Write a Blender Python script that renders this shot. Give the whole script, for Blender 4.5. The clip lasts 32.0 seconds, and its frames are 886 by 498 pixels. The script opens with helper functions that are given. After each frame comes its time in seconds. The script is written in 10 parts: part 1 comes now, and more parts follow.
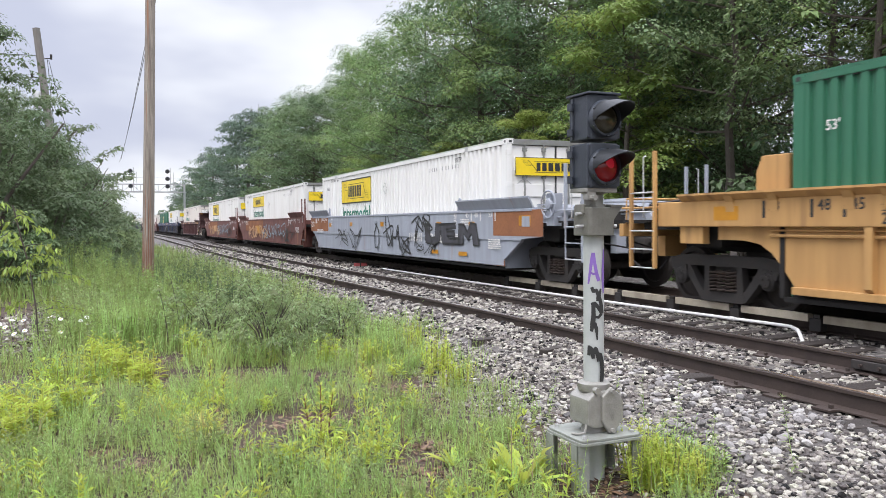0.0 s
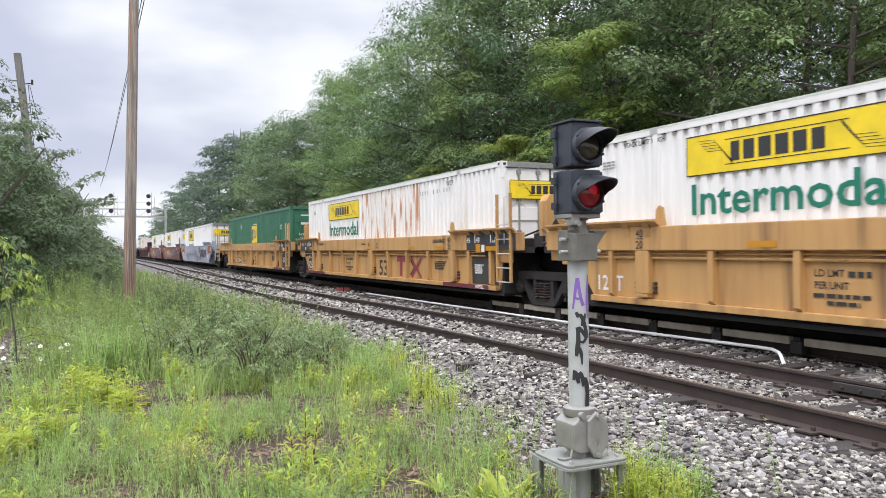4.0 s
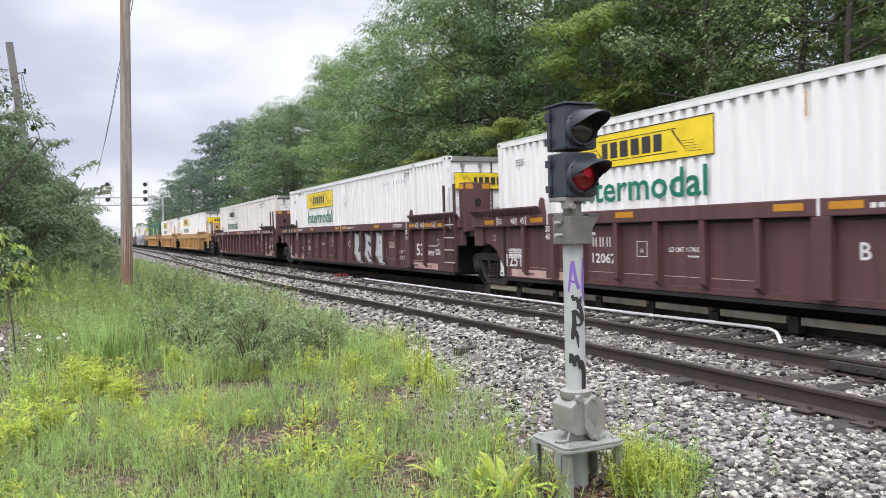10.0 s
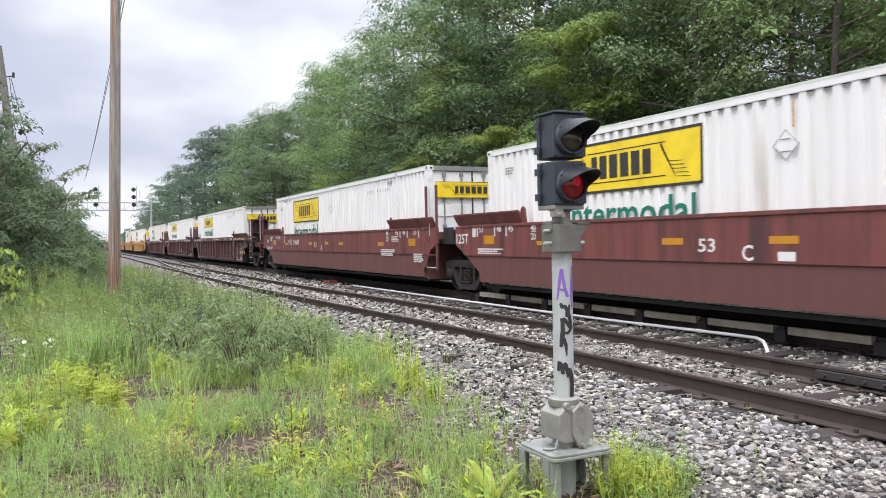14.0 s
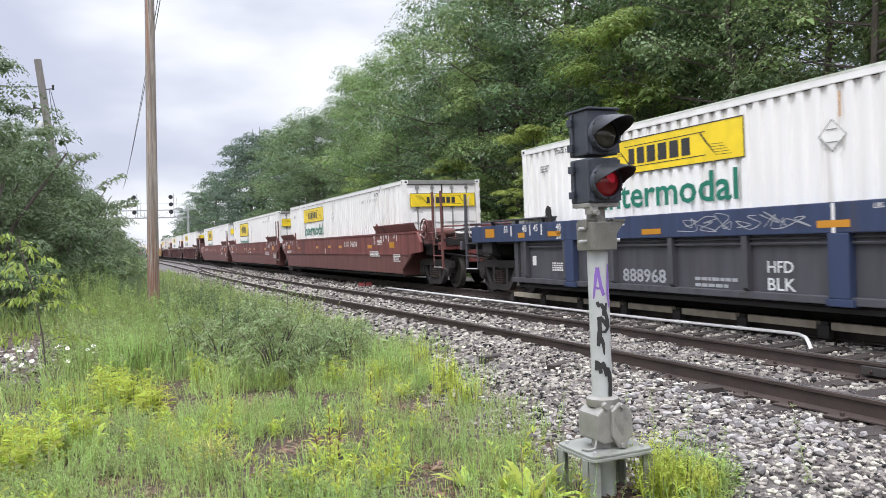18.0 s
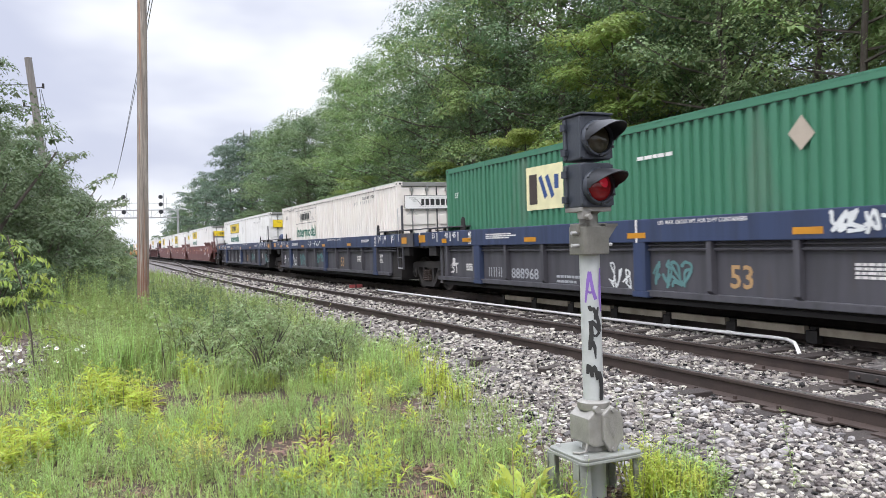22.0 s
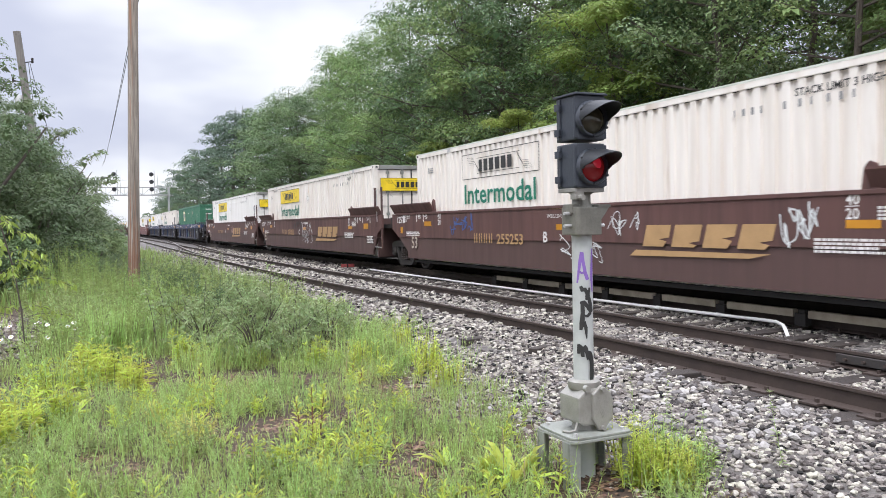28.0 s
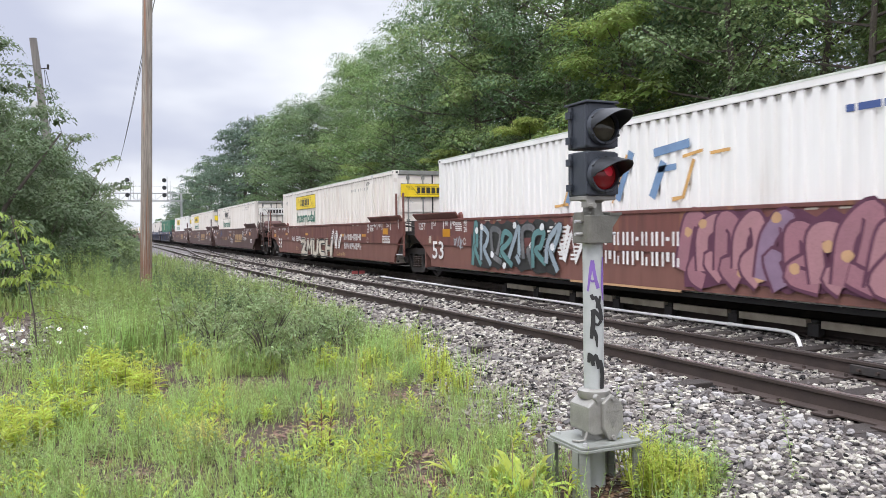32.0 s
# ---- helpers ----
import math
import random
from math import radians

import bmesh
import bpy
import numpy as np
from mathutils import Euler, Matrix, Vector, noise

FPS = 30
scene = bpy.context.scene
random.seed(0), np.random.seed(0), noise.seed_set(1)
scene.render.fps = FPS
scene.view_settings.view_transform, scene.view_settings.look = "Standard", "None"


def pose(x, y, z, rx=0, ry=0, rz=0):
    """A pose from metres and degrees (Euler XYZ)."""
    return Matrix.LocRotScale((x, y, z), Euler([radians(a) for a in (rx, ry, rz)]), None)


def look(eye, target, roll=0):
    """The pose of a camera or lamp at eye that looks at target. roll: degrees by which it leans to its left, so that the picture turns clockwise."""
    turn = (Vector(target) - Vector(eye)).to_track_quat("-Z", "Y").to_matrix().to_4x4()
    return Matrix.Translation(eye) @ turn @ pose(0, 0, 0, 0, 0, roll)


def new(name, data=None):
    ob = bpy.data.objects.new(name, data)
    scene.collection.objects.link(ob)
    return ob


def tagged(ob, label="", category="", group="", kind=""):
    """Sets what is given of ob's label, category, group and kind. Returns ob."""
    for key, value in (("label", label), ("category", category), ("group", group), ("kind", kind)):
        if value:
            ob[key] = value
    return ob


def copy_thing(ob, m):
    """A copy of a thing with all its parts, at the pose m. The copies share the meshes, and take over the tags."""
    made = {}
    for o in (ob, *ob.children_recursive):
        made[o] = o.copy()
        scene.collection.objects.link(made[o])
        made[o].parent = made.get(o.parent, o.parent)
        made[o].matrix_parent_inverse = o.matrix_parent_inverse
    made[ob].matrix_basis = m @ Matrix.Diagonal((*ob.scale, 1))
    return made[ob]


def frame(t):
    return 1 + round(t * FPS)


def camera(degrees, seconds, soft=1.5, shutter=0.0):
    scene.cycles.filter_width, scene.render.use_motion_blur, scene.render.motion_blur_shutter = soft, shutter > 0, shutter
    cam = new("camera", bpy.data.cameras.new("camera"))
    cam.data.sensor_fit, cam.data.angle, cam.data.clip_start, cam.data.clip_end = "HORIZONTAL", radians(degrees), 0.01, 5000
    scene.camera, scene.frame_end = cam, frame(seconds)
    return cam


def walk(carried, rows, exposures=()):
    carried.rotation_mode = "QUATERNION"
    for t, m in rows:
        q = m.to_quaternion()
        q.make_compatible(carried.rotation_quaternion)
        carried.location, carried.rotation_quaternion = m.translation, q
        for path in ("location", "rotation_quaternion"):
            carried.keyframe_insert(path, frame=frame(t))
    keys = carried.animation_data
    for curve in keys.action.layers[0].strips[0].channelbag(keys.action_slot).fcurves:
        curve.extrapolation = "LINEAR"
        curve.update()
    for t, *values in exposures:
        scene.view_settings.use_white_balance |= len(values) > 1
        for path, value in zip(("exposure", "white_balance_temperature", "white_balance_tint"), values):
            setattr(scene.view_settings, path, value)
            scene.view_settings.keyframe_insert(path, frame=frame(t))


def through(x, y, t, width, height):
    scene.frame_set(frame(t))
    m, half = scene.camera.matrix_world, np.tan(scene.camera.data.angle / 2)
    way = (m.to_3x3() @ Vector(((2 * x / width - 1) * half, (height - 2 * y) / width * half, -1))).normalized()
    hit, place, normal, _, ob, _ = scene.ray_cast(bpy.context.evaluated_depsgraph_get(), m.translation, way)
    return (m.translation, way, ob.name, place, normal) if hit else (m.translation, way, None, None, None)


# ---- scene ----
import functools
import itertools

RAIL = -0.05  # height of the rail heads
RISE = 0.07  # the main track lies a little higher than the siding
SPEED = 10.7  # the train's speed, metres a second, along +y

def aim(x, y, z, yaw, pitch, roll):
    """Camera pose from a place, a heading (degrees left of +y), a tilt up and a lean."""
    a, b = radians(yaw), radians(pitch)
    ahead = Vector((-math.sin(a) * math.cos(b), math.cos(a) * math.cos(b), math.sin(b)))
    return look((x, y, z), Vector((x, y, z)) + ahead * 10, roll)

cam = camera(59.53, 32.0, soft=0.3, shutter=0.12)
walk(cam, [
    (0.0, aim(0.007, 0.023, 1.350, -23.51, -1.94, -0.48)),
    (0.5, aim(0.009, 0.026, 1.352, -23.74, -1.96, -0.61)),
    (1.0, aim(0.003, 0.023, 1.353, -23.98, -1.93, -0.62)),
    (1.5, aim(-0.004, 0.013, 1.356, -24.17, -1.80, -0.60)),
    (2.0, aim(-0.001, 0.012, 1.356, -24.27, -1.50, -0.54)),
    (2.5, aim(-0.009, 0.002, 1.358, -24.35, -1.08, -0.57)),
    (3.0, aim(-0.021, 0.009, 1.360, -24.53, -0.64, -0.64)),
    (3.5, aim(-0.025, 0.005, 1.364, -24.71, -0.29, -0.76)),
    (5.5, aim(0.007, 0.006, 1.362, -25.05, -0.01, -0.14)),
    (6.0, aim(0.007, 0.008, 1.364, -25.07, -0.11, 0.06)),
    (6.5, aim(0.006, 0.006, 1.362, -25.19, -0.28, 0.04)),
    (7.0, aim(-0.006, -0.004, 1.364, -25.34, -0.51, -0.27)),
    (7.5, aim(-0.001, -0.002, 1.364, -25.54, -0.77, -0.67)),
    (8.0, aim(0.000, -0.002, 1.365, -25.63, -1.03, -0.97)),
    (8.5, aim(-0.003, 0.001, 1.365, -25.59, -1.29, -1.14)),
    (9.0, aim(-0.000, -0.000, 1.363, -25.36, -1.44, -1.22)),
    (9.5, aim(0.003, 0.000, 1.361, -25.09, -1.46, -1.32)),
    (10.0, aim(0.005, 0.006, 1.370, -24.91, -1.37, -1.51)),
    (10.5, aim(0.007, 0.005, 1.367, -24.87, -1.27, -1.60)),
    (11.0, aim(0.006, 0.001, 1.363, -24.97, -1.29, -1.60)),
    (11.5, aim(0.008, 0.009, 1.364, -25.18, -1.44, -1.53)),
    (12.0, aim(0.002, 0.003, 1.362, -25.39, -1.59, -1.42)),
    (12.5, aim(-0.003, 0.002, 1.358, -25.58, -1.57, -1.24)),
    (13.0, aim(-0.004, 0.002, 1.360, -25.70, -1.35, -1.16)),
    (13.5, aim(-0.004, -0.004, 1.365, -25.76, -1.08, -1.11)),
    (14.0, aim(0.002, -0.002, 1.368, -25.70, -0.83, -1.10)),
    (14.5, aim(0.000, 0.002, 1.367, -25.55, -0.72, -1.25)),
    (16.5, aim(-0.006, 0.010, 1.357, -24.64, -0.94, -1.09)),
    (17.0, aim(-0.004, 0.009, 1.359, -24.27, -0.87, -1.30)),
    (17.5, aim(0.011, 0.017, 1.361, -23.71, -0.79, -1.74)),
    (18.0, aim(0.007, 0.016, 1.366, -23.23, -0.69, -2.23)),
    (18.5, aim(0.010, 0.013, 1.367, -22.62, -0.70, -2.56)),
    (19.0, aim(-0.002, 0.005, 1.365, -22.05, -0.80, -2.61)),
    (19.5, aim(-0.008, 0.013, 1.368, -21.74, -0.92, -2.51)),
    (20.0, aim(-0.015, 0.014, 1.368, -21.79, -0.95, -2.34)),
    (20.5, aim(-0.015, 0.012, 1.372, -22.23, -0.92, -2.07)),
    (21.0, aim(-0.003, 0.007, 1.373, -22.87, -0.79, -1.96)),
    (21.5, aim(-0.005, 0.000, 1.369, -23.48, -0.64, -1.86)),
    (22.0, aim(-0.015, 0.008, 1.370, -23.94, -0.53, -1.74)),
    (22.5, aim(-0.021, 0.008, 1.371, -24.26, -0.49, -1.73)),
    (23.0, aim(-0.007, 0.013, 1.369, -24.48, -0.64, -1.67)),
    (23.5, aim(-0.004, 0.018, 1.367, -24.70, -0.97, -1.69)),
    (24.0, aim(0.005, 0.014, 1.365, -24.82, -1.50, -1.75)),
    (24.5, aim(0.001, 0.016, 1.362, -24.97, -1.95, -1.70)),
    (25.0, aim(0.001, 0.012, 1.363, -25.02, -2.26, -1.68)),
    (25.5, aim(-0.005, 0.009, 1.367, -25.06, -2.38, -1.69)),
    (27.5, aim(-0.022, 0.001, 1.365, -24.67, -2.14, -1.24)),
    (28.0, aim(-0.023, 0.006, 1.361, -24.51, -1.98, -1.18)),
    (28.5, aim(-0.027, -0.001, 1.365, -24.38, -1.80, -1.35)),
    (29.0, aim(-0.025, 0.002, 1.364, -24.39, -1.60, -1.50)),
    (29.5, aim(-0.021, 0.009, 1.361, -24.45, -1.51, -1.52)),
    (30.0, aim(-0.022, -0.002, 1.368, -24.48, -1.55, -1.50)),
    (30.5, aim(-0.020, -0.001, 1.368, -24.41, -1.59, -1.30)),
    (31.0, aim(-0.021, 0.005, 1.363, -24.25, -1.55, -1.04)),
    (31.5, aim(-0.018, 0.004, 1.361, -24.00, -1.47, -0.95)),
    (32.0, aim(-0.016, 0.012, 1.360, -23.72, -1.42, -0.83)),
], exposures=[(0, 0.22), (1.5, 0.31), (3, 0.22), (6, 0.20), (11, 0.23), (18, 0.25), (22, 0.30), (24, 0.36), (26, 0.33), (29, 0.27), (32, 0.21)])

# ---- light: a bright overcast sky, brighter overhead, and a wide soft sun behind the clouds ----
SUN_EL, SUN_AZ = 60.0, 222.0  # degrees; azimuth clockwise from +y
world = bpy.data.worlds.new("overcast_sky")
scene.world = world
world.use_nodes = True
wn, wl = world.node_tree.nodes, world.node_tree.links
wn.clear()
w_out, w_bg = wn.new("ShaderNodeOutputWorld"), wn.new("ShaderNodeBackground")
w_sky = wn.new("ShaderNodeTexSky")
w_sky.sky_type, w_sky.sun_disc = "NISHITA", False
w_sky.sun_elevation, w_sky.sun_rotation = radians(SUN_EL), radians(SUN_AZ)
w_sky.air_density, w_sky.dust_density = 1.0, 3.0
w_co, w_sep = wn.new("ShaderNodeTexCoord"), wn.new("ShaderNodeSeparateXYZ")
wl.new(w_co.outputs["Generated"], w_sep.inputs[0])
# clouds: two sizes of noise on the sky's dome, flattened towards the horizon
w_map = wn.new("ShaderNodeMapping")
w_map.inputs["Scale"].default_value = (1.0, 1.0, 2.6)
w_map.inputs["Location"].default_value = (0.35, 0.1, 0.2)
wl.new(w_co.outputs["Generated"], w_map.inputs[0])
w_n1 = wn.new("ShaderNodeTexNoise")
w_n1.inputs["Scale"].default_value, w_n1.inputs["Detail"].default_value, w_n1.inputs["Roughness"].default_value = 2.6, 4, 0.45
wl.new(w_map.outputs[0], w_n1.inputs["Vector"])
w_ramp = wn.new("ShaderNodeValToRGB")
w_ramp.color_ramp.interpolation = "EASE"
w_ramp.color_ramp.elements[0].position, w_ramp.color_ramp.elements[0].color = 0.36, (0.57, 0.60, 0.74, 1)
w_ramp.color_ramp.elements[1].position, w_ramp.color_ramp.elements[1].color = 0.62, (0.95, 0.97, 1.03, 1)
wl.new(w_n1.outputs["Fac"], w_ramp.inputs[0])
# overcast gain: about three times brighter overhead than at the horizon
w_up = wn.new("ShaderNodeMapRange")
w_up.interpolation_type = "SMOOTHSTEP"
w_up.inputs["From Min"].default_value, w_up.inputs["From Max"].default_value = 0.33, 0.92
w_up.inputs["To Min"].default_value, w_up.inputs["To Max"].default_value = 1.0, 4.4
wl.new(w_sep.outputs["Z"], w_up.inputs["Value"])
w_gain = wn.new("ShaderNodeVectorMath")
w_gain.operation = "SCALE"
wl.new(w_ramp.outputs[0], w_gain.inputs[0])
wl.new(w_up.outputs[0], w_gain.inputs["Scale"])
w_dim = wn.new("ShaderNodeVectorMath")
w_dim.operation = "SCALE"
w_dim.inputs["Scale"].default_value = 0.10
wl.new(w_sky.outputs[0], w_dim.inputs[0])
w_mix = wn.new("ShaderNodeMix")
w_mix.data_type = "RGBA"
w_mix.inputs["Factor"].default_value = 0.9
wl.new(w_dim.outputs[0], w_mix.inputs["A"])
wl.new(w_gain.outputs[0], w_mix.inputs["B"])
wl.new(w_mix.outputs["Result"], w_bg.inputs["Color"])
w_bg.inputs["Strength"].default_value = 1.0
wl.new(w_bg.outputs[0], w_out.inputs["Surface"])
sun = new("sun", bpy.data.lights.new("sun", "SUN"))
sun.data.energy, sun.data.angle, sun.data.color = 1.5, radians(25), (1.0, 0.96, 0.9)
sun_dir = Vector((math.sin(radians(SUN_AZ)) * math.cos(radians(SUN_EL)), math.cos(radians(SUN_AZ)) * math.cos(radians(SUN_EL)), math.sin(radians(SUN_EL))))
sun.matrix_world = look(sun_dir * 50, (0, 0, 0))

# ---- materials ----
def material(name, base, rough=0.6, metal=0.0, second=None, scale=3.0, fine=40.0, amount=0.5, vary=0.12, bump=0.15, stain=None, stain_at=(0.55, 0.7), stretch=(1, 1, 1), per="", random=0.0, tree=False):
    """A procedural surface: base colour broken up by coarse and fine noise towards a second colour, optional stains, fine relief."""
    m = bpy.data.materials.new(name)
    m.use_nodes = True
    n, l = m.node_tree.nodes, m.node_tree.links
    bsdf = n["Principled BSDF"]
    bsdf.inputs["Metallic"].default_value = metal
    co, mp = n.new("ShaderNodeTexCoord"), n.new("ShaderNodeMapping")
    mp.inputs["Scale"].default_value = stretch
    info = n.new("ShaderNodeObjectInfo")
    l.new(co.outputs["Object"], mp.inputs["Vector"])
    off = n.new("ShaderNodeVectorMath")
    off.operation = "SCALE"
    off.inputs[0].default_value = (37.0, 19.0, 53.0)
    l.new(info.outputs["Random"], off.inputs["Scale"])
    add = n.new("ShaderNodeVectorMath")
    l.new(mp.outputs[0], add.inputs[0])
    l.new(off.outputs[0], add.inputs[1])
    def noise_at(size, detail):
        t = n.new("ShaderNodeTexNoise")
        t.inputs["Scale"].default_value, t.inputs["Detail"].default_value = size, detail
        l.new(add.outputs[0], t.inputs["Vector"])
        return t
    big, small = noise_at(scale, 4), noise_at(fine, 3)
    second = second or tuple(c * 0.6 for c in base)
    def mix(fac, a, b, clamp=None):
        x = n.new("ShaderNodeMix")
        x.data_type = "RGBA"
        if clamp:
            r = n.new("ShaderNodeMapRange")
            r.inputs["From Min"].default_value, r.inputs["From Max"].default_value = clamp[0], clamp[1]
            r.inputs["To Max"].default_value = clamp[2]
            l.new(fac, r.inputs["Value"])
            fac = r.outputs[0]
        l.new(fac, x.inputs["Factor"])
        for sock, v in (("A", a), ("B", b)):
            if isinstance(v, tuple):
                x.inputs[sock].default_value = (*v, 1)
            else:
                l.new(v, x.inputs[sock])
        return x.outputs["Result"]
    col = mix(big.outputs["Fac"], tuple(base), tuple(second), (0.4, 0.75, amount))
    dark = tuple(max(0.0, c * (1 - 2.5 * vary)) for c in base)
    col = mix(small.outputs["Fac"], col, dark, (0.45, 0.8, min(1.0, vary * 4)))
    if stain:
        col = mix(noise_at(scale * 0.6, 6).outputs["Fac"], col, tuple(stain), (*stain_at, 0.9))
    if per:
        pick = n.new("ShaderNodeNewGeometry").outputs["Random Per Island"] if per == "island" else info.outputs["Random"]
        hsv = n.new("ShaderNodeHueSaturation")
        r1, r2 = n.new("ShaderNodeMapRange"), n.new("ShaderNodeMapRange")
        r1.inputs["To Min"].default_value, r1.inputs["To Max"].default_value = 1 - random, 1 + random
        l.new(pick, r1.inputs["Value"])
        l.new(r1.outputs[0], hsv.inputs["Value"])
        r2.inputs["To Min"].default_value, r2.inputs["To Max"].default_value = 0.5 - random * 0.06, 0.5 + random * 0.06
        l.new(pick, r2.inputs["Value"])
        l.new(r2.outputs[0], hsv.inputs["Hue"])
        l.new(col, hsv.inputs["Color"])
        col = hsv.outputs[0]
        if tree:
            own, r3, r4 = n.new("ShaderNodeHueSaturation"), n.new("ShaderNodeMapRange"), n.new("ShaderNodeMapRange")
            r3.inputs["To Min"].default_value, r3.inputs["To Max"].default_value = 0.80, 1.18
            r4.inputs["To Min"].default_value, r4.inputs["To Max"].default_value = 0.512, 0.486
            l.new(info.outputs["Random"], r3.inputs["Value"])
            l.new(info.outputs["Random"], r4.inputs["Value"])
            l.new(r3.outputs[0], own.inputs["Value"])
            l.new(r4.outputs[0], own.inputs["Hue"])
            l.new(col, own.inputs["Color"])
            col = own.outputs[0]
    l.new(col, bsdf.inputs["Base Color"])
    rr = n.new("ShaderNodeMapRange")
    rr.inputs["To Min"].default_value, rr.inputs["To Max"].default_value = max(0.02, rough - 0.12), min(1.0, rough + 0.12)
    l.new(big.outputs["Fac"], rr.inputs["Value"])
    l.new(rr.outputs[0], bsdf.inputs["Roughness"])
    if bump:
        b = n.new("ShaderNodeBump")
        b.inputs["Strength"].default_value, b.inputs["Distance"].default_value = bump, 0.01
        l.new(small.outputs["Fac"], b.inputs["Height"])
        l.new(b.outputs[0], bsdf.inputs["Normal"])
    return m


def leafy(name, base, second, through=0.35, random=0.35, rough=0.55, tree=False, scale=0.5):
    """Foliage: a soft leaf that lets some light through, each leaf a little different."""
    m = material(name, base, rough, 0, second, scale, 9.0, 0.9, 0.05, 0.0, per="island", random=random, tree=tree)
    n, l = m.node_tree.nodes, m.node_tree.links
    bsdf, out = n["Principled BSDF"], n["Material Output"]
    tr, sh = n.new("ShaderNodeBsdfTranslucent"), n.new("ShaderNodeMixShader")
    src = bsdf.inputs["Base Color"].links[0].from_socket
    l.new(src, tr.inputs["Color"])
    sh.inputs[0].default_value = through
    l.new(bsdf.outputs[0], sh.inputs[1])
    l.new(tr.outputs[0], sh.inputs[2])
    l.new(sh.outputs[0], out.inputs["Surface"])
    return m


def glowing(name, colour, strength, rough=0.2):
    m = material(name, colour, rough, vary=0.02, bump=0)
    b = m.node_tree.nodes["Principled BSDF"]
    b.inputs["Emission Color"].default_value, b.inputs["Emission Strength"].default_value = (*colour, 1), strength
    return m


def car_paint(name, base, second=None, rust=(0.10, 0.045, 0.025), rust_at=(0.62, 0.78), rough=0.62):
    return material(name, base, rough, 0, second, 2.0, 30, 0.85, 0.08, 0.12, rust, rust_at, (1, 2.4, 0.24))


M_WHITE = material("container_white", (0.80, 0.79, 0.77), 0.5, 0, (0.66, 0.645, 0.61), 1.4, 26, 0.6, 0.03, 0.05, (0.50, 0.45, 0.38), (0.63, 0.80), (1, 2.6, 0.25))
M_CREAM = material("container_cream", (0.78, 0.74, 0.69), 0.5, 0, (0.60, 0.53, 0.46), 1.4, 26, 0.65, 0.04, 0.05, (0.43, 0.32, 0.23), (0.63, 0.80), (1, 2.6, 0.24))
M_RUSTY = material("container_rust_streaked", (0.78, 0.75, 0.71), 0.55, 0, (0.70, 0.64, 0.58), 0.8, 26, 0.5, 0.04, 0.05, (0.44, 0.19, 0.065), (0.525, 0.625), (1, 14.0, 1.5))
M_GREEN = material("container_green", (0.030, 0.140, 0.078), 0.45, 0, (0.042, 0.165, 0.095), 0.9, 26, 0.5, 0.05, 0.05, (0.08, 0.13, 0.09), (0.66, 0.85), (1, 2, 0.4))
M_GREENF = material("container_faded_green", (0.044, 0.172, 0.100), 0.5, 0, (0.062, 0.20, 0.125), 0.9, 26, 0.6, 0.05, 0.05, (0.11, 0.16, 0.12), (0.62, 0.82), (1, 2, 0.4))
M_YELLOW = material("board_yellow", (0.85, 0.62, 0.02), 0.45, vary=0.03, bump=0.03)
M_ORANGE = material("reflector_amber", (0.52, 0.23, 0.018), 0.35, vary=0.04, bump=0.03)
M_BLACK = material("marking_black", (0.03, 0.03, 0.03), 0.5, vary=0.05, bump=0.02)
M_MARK = material("marking_white", (0.72, 0.70, 0.68), 0.6, vary=0.08, bump=0.03)
M_FADED = material("marking_faded", (0.24, 0.24, 0.24), 0.6, 0, (0.45, 0.44, 0.43), 9, 60, 0.9, 0.1, 0.02)
M_TEAL = material("marking_green", (0.008, 0.17, 0.11), 0.5, vary=0.05, bump=0.02)
M_GALV = material("galvanised_bar", (0.55, 0.55, 0.55), 0.4, 0.5, (0.4, 0.38, 0.36), vary=0.1, bump=0.05)
M_BAR = material("door_bar", (0.26, 0.265, 0.25), 0.55, 0.3, (0.19, 0.17, 0.15), 6, 50, 0.6, 0.1, 0.1)
M_EDGE = material("container_roof_edge", (0.60, 0.64, 0.57), 0.6, 0, (0.42, 0.47, 0.38), 1.6, 30, 0.8, 0.06, 0.1, (0.36, 0.34, 0.28), (0.6, 0.75), (1, 2.0, 1))
M_CYEL = car_paint("car_yellow", (0.50, 0.285, 0.105), (0.36, 0.195, 0.072), (0.17, 0.085, 0.04), (0.57, 0.72))
M_CMAR = car_paint("car_maroon", (0.100, 0.042, 0.042), (0.055, 0.025, 0.026), (0.06, 0.03, 0.025))
M_CRED = car_paint("car_red_brown", (0.175, 0.050, 0.043), (0.085, 0.028, 0.025), (0.065, 0.024, 0.022), (0.55, 0.70))
M_CNAV = car_paint("car_navy", (0.027, 0.043, 0.100), (0.018, 0.026, 0.053), (0.05, 0.04, 0.04))
M_CGRY = car_paint("car_dark_grey", (0.064, 0.062, 0.073), (0.038, 0.037, 0.042), (0.06, 0.045, 0.04))
M_CBRN = car_paint("car_brown", (0.104, 0.048, 0.042), (0.060, 0.029, 0.027), (0.08, 0.035, 0.03))
M_CNWC = car_paint("car_faded_red", (0.152, 0.054, 0.044), (0.095, 0.038, 0.032), (0.26, 0.12, 0.055), (0.60, 0.74))
def darkened(name, base, k=0.62):
    """The same paint in a darker, slightly greyer tone."""
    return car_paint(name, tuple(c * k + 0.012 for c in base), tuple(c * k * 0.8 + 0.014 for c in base))


